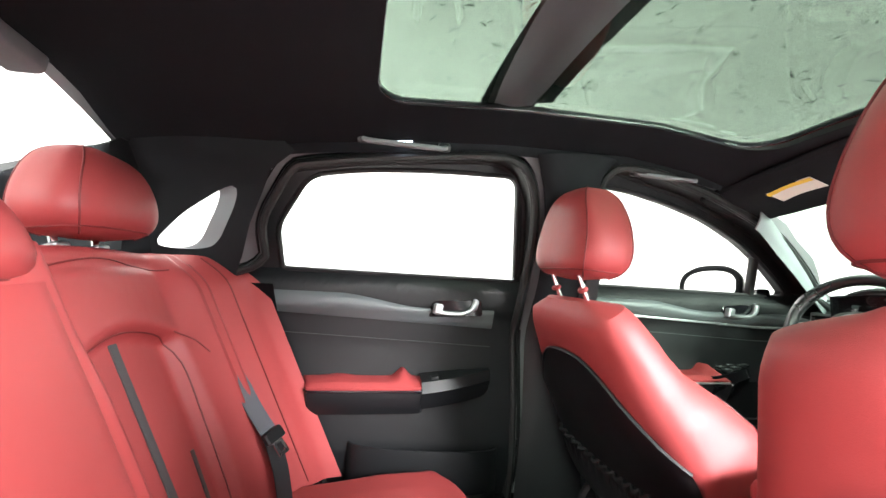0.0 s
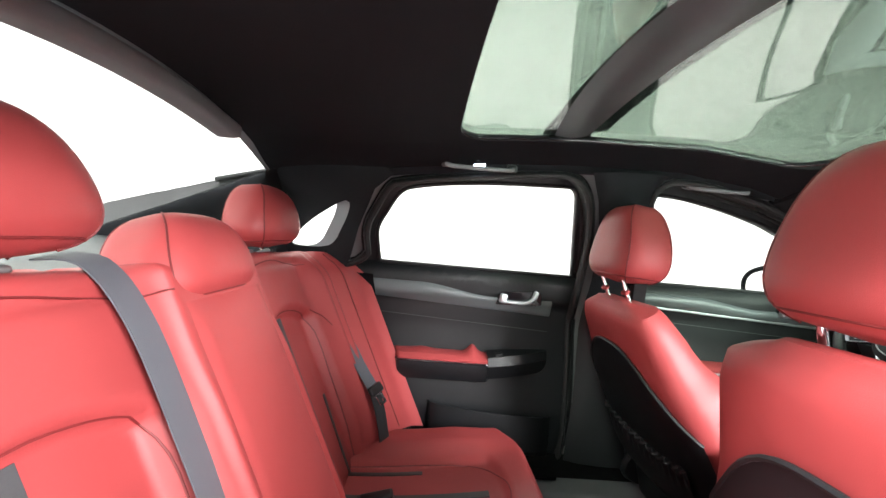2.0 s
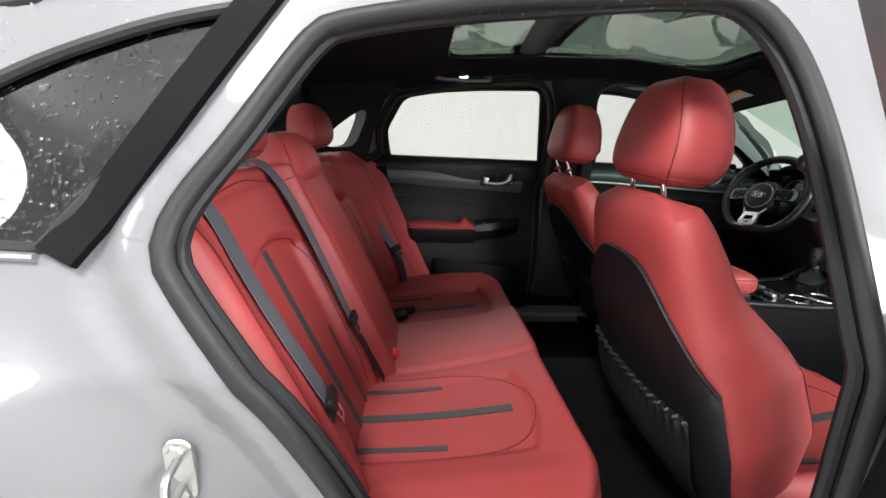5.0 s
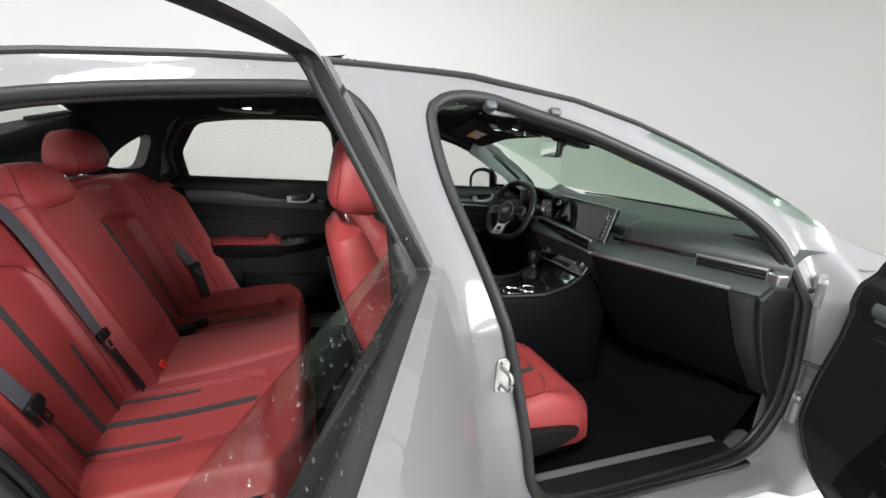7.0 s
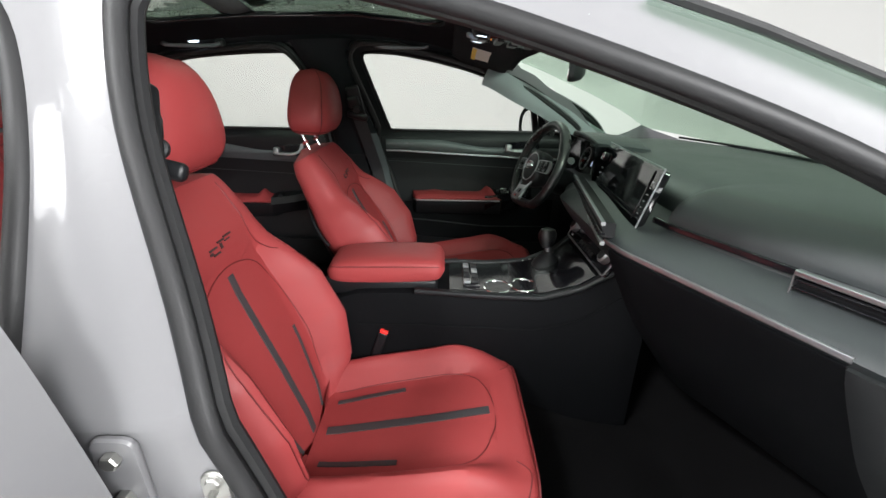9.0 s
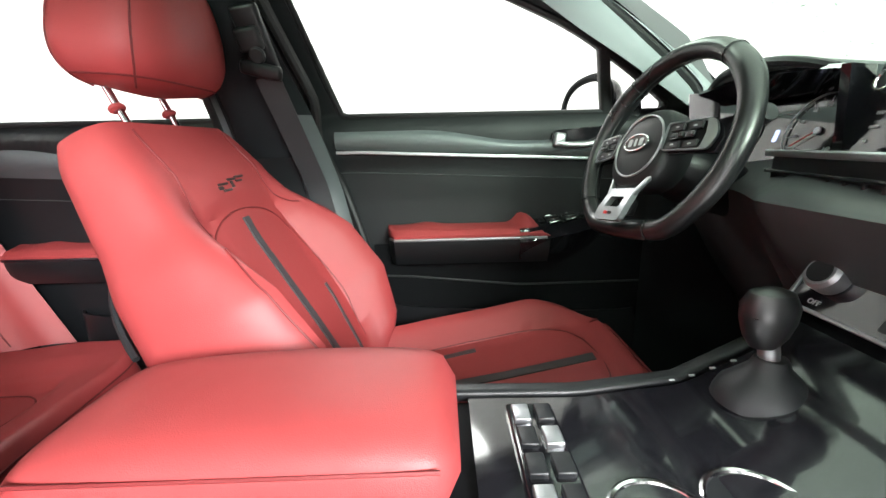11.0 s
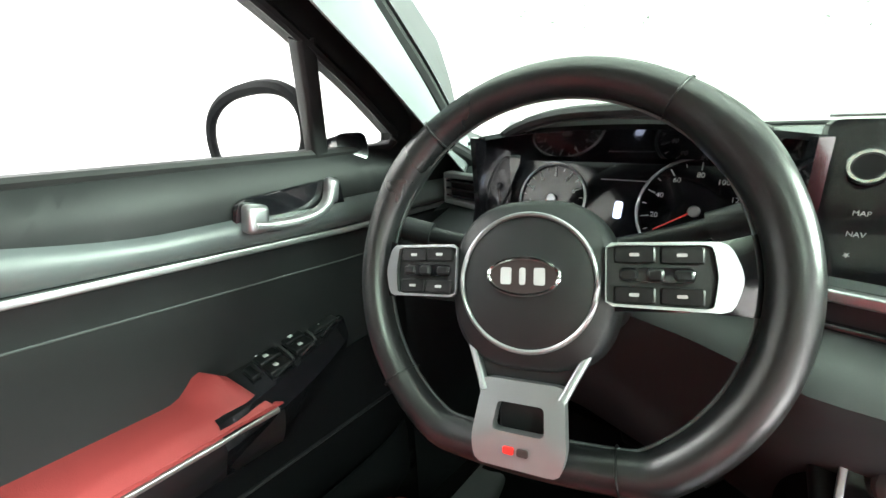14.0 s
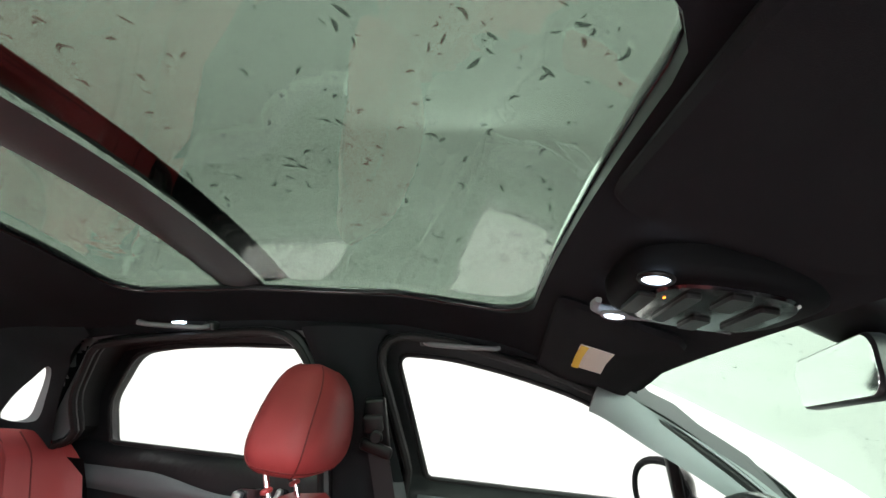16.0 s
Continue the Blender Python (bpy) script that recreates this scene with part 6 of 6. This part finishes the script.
ar = part("armrest_lid", loft([armrest_ring(t) for t in np.linspace(0, 1, 30)]), RED, con, "padded red leather armrest lid")
part("armrest_seam", tube([p + V(0, 0, 0.001) for p in (V(0.78 + 0.31 * k / 20, YK - 0.086, 0.668 + 0.004 * k / 20) for k in range(21))], 0.0018, 5), RED_SEAM, ar)
part("armrest_box", rbox((0.92, YK, 0.605), (0.33, 0.17, 0.05), 0.012), HARD, con)
tray = part("gloss_top_panel", thicken(grid(lambda u, v: V(1.12 + 0.40 * u, YK + (2 * v - 1) * (half_w(1.12 + 0.40 * u) - 0.022), top_z(1.12 + 0.40 * u) + 0.004), 20, 5), 0.004), GLOSS, con)
for x, y in ((1.262, YK - 0.066), (1.342, YK - 0.060)):
    ring = part("cup_holder_rim", tube([V(x + 0.040 * math.cos(t), y + 0.040 * math.sin(t), top_z(x) + 0.008) for t in np.linspace(0, 2 * math.pi, 36, endpoint=False)], 0.0032, 8, True), CHROME, con, "bright cup holder rim")
    part("cup_well", loft([[V(x + r * math.cos(t), y + r * math.sin(t), top_z(x) + z) for t in np.linspace(0, 2 * math.pi, 28, endpoint=False)] for r, z in ((0.038, 0.0075), (0.036, -0.02), (0.03, -0.06))]), HARD, ring)
sp = part("switch_plate", rbox((1.185, YK, top_z(1.155) + 0.010), (0.05, 0.15, 0.010), 0.003), GLOSS, con)
for k in range(4):
    for j in (0, 1):
        part("console_switch", rbox((1.173 + 0.024 * j, YK - 0.055 + 0.036 * k, top_z(1.155) + 0.017), (0.018, 0.026, 0.008), 0.002), SATIN if (k + j) % 3 == 0 else HARD, sp)
# Gear lever.
gl = part("gear_boot", loft([[V(1.44 + r * math.cos(t), 0.098 + r * 0.9 * math.sin(t), z) for t in np.linspace(0, 2 * math.pi, 24, endpoint=False)] for r, z in ((0.052, 0.615), (0.046, 0.630), (0.030, 0.645), (0.020, 0.655), (0.016, 0.665))]), BLACK, con, "black leather gear boot")
part("gear_lever", tube([V(1.44, 0.098, 0.65), V(1.434, 0.100, 0.69)], 0.010, 10), SATIN, gl)
part("gear_knob", loft([[V(1.430 + r * 1.15 * math.cos(t), 0.100 + r * 0.85 * math.sin(t), z) for t in np.linspace(0, 2 * math.pi, 20, endpoint=False)] for r, z in ((0.012, 0.678), (0.019, 0.69), (0.024, 0.708), (0.025, 0.724), (0.019, 0.738), (0.008, 0.743))]), WHEEL, gl, "black leather gear knob")
part("knob_cap", rbox((1.416, 0.100, 0.716), (0.012, 0.018, 0.030), 0.004, (0, -10, 0)), SATIN, gl)
for k in range(5):
    part("gear_mark", rbox((1.345 + 0.024 * k, 0.030 + 0.120, top_z(1.345 + 0.024 * k) + 0.009), (0.007, 0.003, 0.002), 0.0006), WHITE_INK, tray)
# Climate controls on the sloping front.
KM = Matrix.Translation((1.548, 0.022, 0.724)) @ Matrix((V(0, -1, 0), V(0.5, 0, 0.866), V(-0.866, 0, 0.5))).transposed().to_4x4()
cp = part("climate_panel", solid(rrect(0.335, 0.085, 0.012), KM, 0.016, 0.005), GLOSS, con, "gloss black climate control panel")
part("climate_rim", sweep([KM @ V(a, b, 0.008) for a, b in rrect(0.331, 0.080, 0.012)], rrect(0.005, 0.004, 0.001), True, KM.to_3x3() @ V(0, 0, 1)), SATIN, cp)
for a in (-0.130, 0.130):
    kn = part("temperature_knob", solid(circle(0.021, 30), KM @ Matrix.Translation((a, 0.004, 0.018)), 0.024, 0.004), SATIN, cp, "satin silver rotary knob")
    part("knob_face", solid(circle(0.014, 24), KM @ Matrix.Translation((a, 0.004, 0.0308)), 0.002, 0.0005), HARD, kn)
text("off_text", "OFF", 0.009, KM @ Matrix.Translation((-0.132, -0.029, 0.0086)), WHITE_INK, cp)
for k in range(6):
    part("climate_button", solid([(a - 0.05 + 0.02 * k, b - 0.024) for a, b in rrect(0.017, 0.014, 0.002, 2)], KM @ Matrix.Translation((0, 0, 0.009)), 0.004, 0.001), HARD, cp)

# ---- overhead and mirrors ----
oc = thing("overhead_console", (1.19, 0.03, 1.25), "dark overhead console with two lit map lamps", "overhead console")
OM = Matrix.Translation((1.250, 0.020, 1.274)) @ Matrix((V(0, -1, 0), V(1, 0, -0.12).normalized(), V(-0.12, 0, -1).normalized())).transposed().to_4x4()
oval = [(0.100 * math.copysign(abs(math.cos(t)) ** 0.6, math.cos(t)), 0.016 + 0.104 * math.copysign(abs(math.sin(t)) ** 0.7, math.sin(t))) for t in np.linspace(0, 2 * math.pi, 48, endpoint=False)]
rows = [[OM @ V(a * k, 0.016 + (b - 0.016) * k, z) for a, b in oval] for k, z in ((1.03, -0.02), (1.0, 0.0), (0.95, 0.010), (0.86, 0.014), (0.5, 0.016))]
ob_ = part("console_shell", loft(rows), MATTE, oc)
# The pale rim is widest round the driver's lamp and runs out towards the windscreen.
rim_arc = even(smooth_line([(-0.060, -0.092, 0), (-0.094, -0.088, 0), (-0.104, -0.060, 0), (-0.106, 0.0, 0), (-0.105, 0.07, 0), (-0.090, 0.118, 0), (0.0, 0.126, 0), (0.085, 0.120, 0)], 6), 50)
part("console_rim", sweep([OM @ V(p[0], p[1], 0.004) for p in rim_arc], rrect(0.014, 0.012, 0.004), False, OM.to_3x3() @ V(0, 0, 1), None, [0.35 + 0.9 * bell(k / 49 - 0.14, 0.13) + 0.35 * bell(k / 49 - 0.6, 0.25) for k in range(50)]), PILLAR, ob_, "pale grey console rim")
part("console_face", solid([(a * 0.80, 0.018 + (b - 0.016) * 0.72) for a, b in oval], OM @ Matrix.Translation((0, 0, 0.014)), 0.008, 0.003), GLOSS, ob_)
for a in (-0.078, 0.078):
    rr = part("map_lamp", solid(circle(0.0135, 28), OM @ Matrix.Translation((a, -0.066, 0.017)), 0.004, 0.001), LAMP, ob_, "lit round map lamp")
    part("lamp_ring", tube([OM @ V(a + 0.0160 * math.cos(t), -0.066 + 0.0160 * math.sin(t), 0.017) for t in np.linspace(0, 2 * math.pi, 28, endpoint=False)], 0.0030, 6, True), PILLAR if a < 0 else HARD, rr)
for a, b, w, h in ((0, -0.060, 0.075, 0.020), (0, -0.018, 0.11, 0.016), (-0.045, 0.022, 0.05, 0.022), (0.045, 0.022, 0.05, 0.022), (0, 0.062, 0.09, 0.02)):
    part("roof_switch", solid([(p + a, q + b) for p, q in rrect(w, h, 0.004, 3)], OM @ Matrix.Translation((0, 0, 0.0195)), 0.006, 0.0015), HARD, ob_)
part("amber_light", solid(rrect(0.005, 0.002, 0.0006, 1), OM @ Matrix.Translation((0.03, -0.040, 0.0186)), 0.001), AMBER, ob_)


def visor(y0, y1, label):
    v = thing("sun_visor", (1.2, (y0 + y1) / 2, 1.25), label, "sun visor", "sun visors")
    def at(a, b, c):
        y = (y0 + y1) / 2 + a
        x = 1.222 + b
        return V(x, y, liner_z(x, y) - 0.011 - 0.8 * c)
    w = abs(y1 - y0)
    out = rrect(w, 0.20, 0.03, 5)
    rows = [[at(a * k, b * k, c) for a, b in out] for k, c in ((0.97, -0.010), (1.0, 0.0), (0.97, 0.010), (0.8, 0.012), (0.6, 0.012), (0.4, 0.012), (0.2, 0.012))]
    p = part("visor_panel", loft(rows), LINER, v)
    if y0 > 0:
        t = part("warning_label", thicken(grid(lambda i, j: at(-0.07 + 0.11 * i, -0.037 + 0.06 * j, 0.0150), 8, 8), 0.001), LABEL, p, "pale warning label")
        part("label_band", thicken(grid(lambda i, j: at(-0.07 + 0.11 * i, -0.037 + 0.014 * j, 0.0185), 8, 3), 0.001), YELLOW, t)
    part("visor_pivot", tube([at(w * 0.40 * (1 if y0 > 0 else -1), 0.08, -0.005), at(-w * 0.40 * (1 if y0 > 0 else -1), 0.08, -0.005)], 0.006, 8), HARD, p)


visor(0.185, 0.615, "charcoal cloth sun visor folded up against the headliner")
visor(-0.545, -0.115, "charcoal cloth sun visor folded up against the headliner")

rm = thing("rear_view_mirror", (1.45, 0.08, 1.17), "dark framed rear view mirror on the windscreen", "mirror")
RM = Matrix.Translation((1.441, 0.092, 1.203)) @ Matrix((V(-0.28, -0.96, 0).normalized(), V(0.05, 0, 1).normalized(), V(-0.96, 0.28, 0.05).normalized())).transposed().to_4x4()
mirror_line = rrect(0.235, 0.068, 0.022, 6)
mb = part("mirror_case", loft([[RM @ V(a * k, b * k, z) for a, b in mirror_line] for k, z in ((0.5, -0.035), (0.85, -0.025), (1.0, -0.008), (1.0, 0.004), (0.96, 0.006))]), HARD, rm)
part("mirror_glass", solid([(a * 0.955, b * 0.92) for a, b in mirror_line], RM @ Matrix.Translation((0, 0, 0.006)), 0.002), MIRROR, mb, "rear view mirror glass")
part("mirror_arm", tube([V(1.47, 0.06, 1.215), V(1.50, 0.04, 1.245), V(1.50, 0.03, 1.262)], 0.010, 10), HARD, rm)
part("sensor_cover", loft([[V(x, 0.02 + w * a, z + h * b) for a, b in rrect(1, 1, 0.25, 3)] for x, w, z, h in ((1.37, 0.12, 1.285, 0.03), (1.44, 0.13, 1.262, 0.05), (1.53, 0.10, 1.240, 0.045), (1.57, 0.06, 1.228, 0.03))]), HARD, rm)
part("toll_sticker", thicken(grid(lambda u, v: windscreen(0.60 + 0.07 * u, 0.34 + 0.07 * v) - V(0.012, 0, 0.004), 5, 5), 0.001), YELLOW, rm, "yellow sticker on the windscreen")


def grab(x0, x1, y, z, lit):
    s = 1 if y > 0 else -1
    g = thing("grab_handle", ((x0 + x1) / 2, y, z), "grey ceiling grab handle above the door", "grab handle", "grab handles")
    line = [V(x0, y, z + 0.012), V(x0 + 0.012, y - s * 0.022, z - 0.004), V(x0 + 0.035, y - s * 0.032, z - 0.008), V((x0 + x1) / 2, y - s * 0.034, z - 0.009), V(x1 - 0.035, y - s * 0.032, z - 0.008), V(x1 - 0.012, y - s * 0.022, z - 0.004), V(x1, y, z + 0.012)]
    h = part("handle_bar", sweep(smooth_line(line, 6), rrect(0.016, 0.011, 0.004), False, (0, 0, 1)), PILLAR, g)
    for x in (x0 + 0.006, x1 - 0.006):
        part("handle_foot", rbox((x, y - s * 0.004, z + 0.004), (0.030, 0.030, 0.022), 0.007, (20 * s, 0, 0)), GREY_TRIM, h)
    if lit:
        part("reading_lamp", rbox(((x0 + x1) / 2, y - s * 0.001, z + 0.010), (0.035, 0.012, 0.012), 0.003, (25 * s, 0, 0)), LAMP, g, "lit white reading lamp")
    return g


for s in (1, -1):
    grab(0.096, 0.302, s * 0.508, 1.278, True)
    grab(0.848, 1.041, s * 0.540, 1.283, False)

# ---- front seat belt on the middle pillar ----
for s in (1, -1):
    t = thing("seat_belt", (0.75, s * 0.68, 0.3), "dark front seat belt running down from a pillar loop", "seat belt", "seat belts")
    xa, ya, za = (0.760, 0.556, 1.036) if s > 0 else (0.690, 0.545, 1.045)
    slide = part("height_slide", rbox((xa - 0.006, s * (ya + 0.002), za + 0.050), (0.050, 0.024, 0.13), 0.008, (26 * s, -8, 0)), HARD, t)
    part("slide_button", rbox((xa - 0.012, s * (ya - 0.016), za + 0.052), (0.046, 0.022, 0.042), 0.008, (26 * s, -8, 0)), BLACK, slide)
    loop = part("belt_loop", rbox((xa, s * (ya - 0.008), za), (0.080, 0.020, 0.028), 0.009, (20 * s, 14, 0)), HARD, t)
    part("loop_bolt", solid(circle(0.015, 20), Matrix.Translation((xa, s * (ya - 0.018), za + 0.024)) @ pose(0, 0, 0, 90 + 20 * s, 0, 0), 0.012, 0.003), BLACK, loop)
    pts = [V(xa + 0.030 * k, s * min(0.695, jamb(za - 0.008 - 0.15 * k) - 0.088), za - 0.008 - 0.15 * k) for k in np.linspace(0, 4.2, 24)]
    part("webbing", ribbon(pts, 0.047, 0.0022, [V(0.1, -s, 0)] * len(pts)), SHADED_BELT, t)

# ---- latch hardware on the pillars ----
for x, s, z in ((0.832, -1, 0.693), (-0.24, -1, 0.692), (0.832, 1, 0.693), (-0.24, 1, 0.692)):
    yb = s * (body_y(x, z) + 0.003)
    k = thing("door_striker", (x, yb, z), "zinc plated door striker bolted to the pillar", "door striker", "door strikers")
    plate = part("striker_plate", solid([(x + a, z + b) for a, b in rrect(0.034, 0.085, 0.015)], Matrix.Translation((0, yb, 0)) @ pose(0, 0, 0, 90, 0, 0), 0.006, 0.002), STEEL, k)
    part("striker_loop", tube(smooth_line([V(x, yb, z + 0.018), V(x + 0.004, yb + s * 0.035, z + 0.016), V(x + 0.004, yb + s * 0.035, z - 0.016), V(x, yb, z - 0.018)], 5), 0.005, 8), STEEL, k)
    for b in (-0.03, 0.03):
        part("striker_bolt", solid(circle(0.009, 6), Matrix.Translation((x, yb + s * 0.005, z + b)) @ pose(0, 0, 0, 90, 0, 0), 0.008, 0.002), STEEL, plate)
for x, z in ((0.735, 0.74), (0.775, 0.40), (1.90, 0.83), (1.90, 0.45)):
    y = -body_y(x, z)
    hp = part("door_hinge", solid([(x + a, z + b) for a, b in rrect(0.052, 0.11, 0.014)], Matrix.Translation((0, y - 0.006, 0)) @ pose(0, 0, 0, 90, 0, 0), 0.010, 0.003), PAINT, car, "grey painted door hinge with two bolts")
    part("hinge_pin", tube([V(x - 0.038, y - 0.03, z - 0.035), V(x - 0.038, y - 0.03, z + 0.035)], 0.011, 10), PAINT, hp)
    for b in (-0.030, 0.030):
        part("hinge_bolt", solid(circle(0.011, 6), Matrix.Translation((x, y - 0.016, z + b)) @ pose(0, 0, 0, 90, 0, 0), 0.012, 0.002), STEEL, hp)
for x, z in ((1.865, 0.835), (1.86, 0.728)):
    y = -body_y(x, z) + 0.002
    whole("rubber_plug", solid([(x + a, z + b) for a, b in circle(0.013, 16, 0.009)], Matrix.Translation((0, y, 0)) @ pose(0, 0, 0, 90, 0, 0), 0.014, 0.004), RUBBER, "black rubber plug in the door pillar", "rubber plug", "rubber plugs")
y = -body_y(1.90, 0.60)
ck = thing("door_check", (1.90, y, 0.60), "dark steel door check strap", "door check")
part("check_arm", sweep([V(1.885, y + 0.01, 0.605), V(1.92, y - 0.05, 0.60), V(1.93, y - 0.12, 0.595)], rrect(0.018, 0.010, 0.003)), HARD, ck)
# Pedals.
pd = thing("pedal", (1.86, 0.40, 0.30), "dark brake pedal in the footwell", "pedal")
part("pedal_arm", tube([V(1.95, 0.38, 0.55), V(1.89, 0.38, 0.42)], 0.010, 8), HARD, pd)
part("pedal_pad", rbox((1.88, 0.38, 0.40), (0.02, 0.09, 0.05), 0.008, (0, -30, 0)), RUBBER, pd)

# ---- rain drops ----
rng = random.Random(7)


def drops(name, spots, material_, label, squiggle=0.0):
    """Low beads of water; spots are (place, normal, size)."""
    verts, faces = [], []
    for p, n, r in spots:
        n = n.normalized()
        t = n.orthogonal().normalized()
        t.rotate(Matrix.Rotation(rng.uniform(0, 6.28), 3, n))
        b = n.cross(t)
        slim = 1 - 0.45 * squiggle
        long = 1 + squiggle * rng.random() * 1.6
        bend = rng.uniform(-0.9, 0.9) * squiggle
        k0 = len(verts)
        m = 9
        for k in range(m):
            a = 2 * math.pi * k / m
            u, v = math.cos(a) * long, math.sin(a) * slim * (1 - 0.25 * rng.random())
            v += bend * u * u * 0.35
            verts.append(p + t * u * r + b * v * r)
        for k in range(m):
            a = 2 * math.pi * k / m
            u, v = math.cos(a) * long * 0.6, math.sin(a) * 0.6 * slim
            v += bend * u * u * 0.35
            verts.append(p + t * u * r + b * v * r + n * r * 0.35)
        for k in range(m):
            q = (k + 1) % m
            faces.append((k0 + k, k0 + q, k0 + m + q, k0 + m + k))
        faces.append(tuple(k0 + m + k for k in range(m)))
    me = bpy.data.meshes.new(name)
    me.from_pydata([v[:] for v in verts], [], faces)
    for poly in me.polygons:
        poly.use_smooth = True
    me.materials.append(material_)
    ob = new(name, me)
    return tagged(ob, label, "rain drops", kind="stuff")


def surface_normal(f, x, y):
    e = 0.01
    return V(-(f(x + e, y) - f(x - e, y)) / (2 * e), -(f(x, y + e) - f(x, y - e)) / (2 * e), 1)


spots = []
for k in range(1150):
    x, y = rng.uniform(0.17, 1.12), rng.uniform(-0.36, 0.38)
    spots.append((V(x, y, roof_z(x, y) + 0.001), surface_normal(roof_z, x, y), rng.uniform(0.0008, 0.0019) if rng.random() < 0.62 else rng.uniform(0.0022, 0.0046)))
drops("roof_rain_drops", spots, WATER, "scattered rain drops on the roof glass", 1.0)
spots = []
for k in range(700):
    u, v = rng.uniform(0.03, 0.97), rng.uniform(0.03, 0.97)
    p = windscreen(u, v)
    n = (windscreen(u + 0.01, v) - p).cross(windscreen(u, v + 0.01) - p)
    spots.append((p + V(0.003, 0, 0.006), n if n[2] > 0 else -n, rng.uniform(0.0008, 0.0023)))
drops("windscreen_rain_drops", spots, WATER, "fine rain drops on the windscreen", 0.5)
spots = []
while len(spots) < 900:
    x, z = rng.uniform(-0.67, -0.20), rng.uniform(0.935, 1.22)
    low = z < 1.05
    if z > 1.235 + (x + 0.2) * 0.42 or x > -0.40 + (z - 0.93) * 0.68 or (not low and rng.random() < 0.55):
        continue
    spots.append((V(x, -(body_y(x, z) - 0.005), z), V(0, -1, 0.48), rng.uniform(0.0010, 0.0032)))
drops("quarter_window_rain_drops", spots, WATER_THIN, "rain drops running on the quarter window")
spots = []
while len(spots) < 420:
    x = rng.uniform(-0.85, 1.3)
    z = rail_z(x) - rng.uniform(-0.02, 0.09)
    if z < rail_z(x) - 0.004:
        if gap(x, z) < 0.02 or 1.16 + (x + 0.2) * 0.4 > z and x < -0.2:
            continue
        spots.append((V(x, -(body_y(x, z) + 0.0005), z), V(0, -1, 0.48), rng.uniform(0.0010, 0.0028)))
    else:
        y = -roof_half(x) + rng.uniform(0.01, 0.12)
        if x > -0.45:
            spots.append((V(x, y, roof_z(x, y) + 0.0005), V(0, -0.2, 1), rng.uniform(0.0010, 0.0030)))
drops("paint_rain_drops", spots, WATER_THIN, "fine rain drops on the grey paint")
# Beads on the lowered window of the open rear door.
spots = []
turned = bpy.data.objects["door_4"].matrix_basis
for k in range(420):
    x, z = rng.uniform(-0.12, 0.60), rng.uniform(0.965, 1.03)
    p = V(x, -(pane_y(z, -2) + 0.0165), z) - V(0.65, -0.80, 0.25)
    spots.append((turned @ p, turned.to_3x3() @ V(0, -1, 0.6), rng.uniform(0.0008, 0.0028)))
drops("door_glass_rain_drops", spots, WATER_THIN, "rain drops on the lowered rear door window")
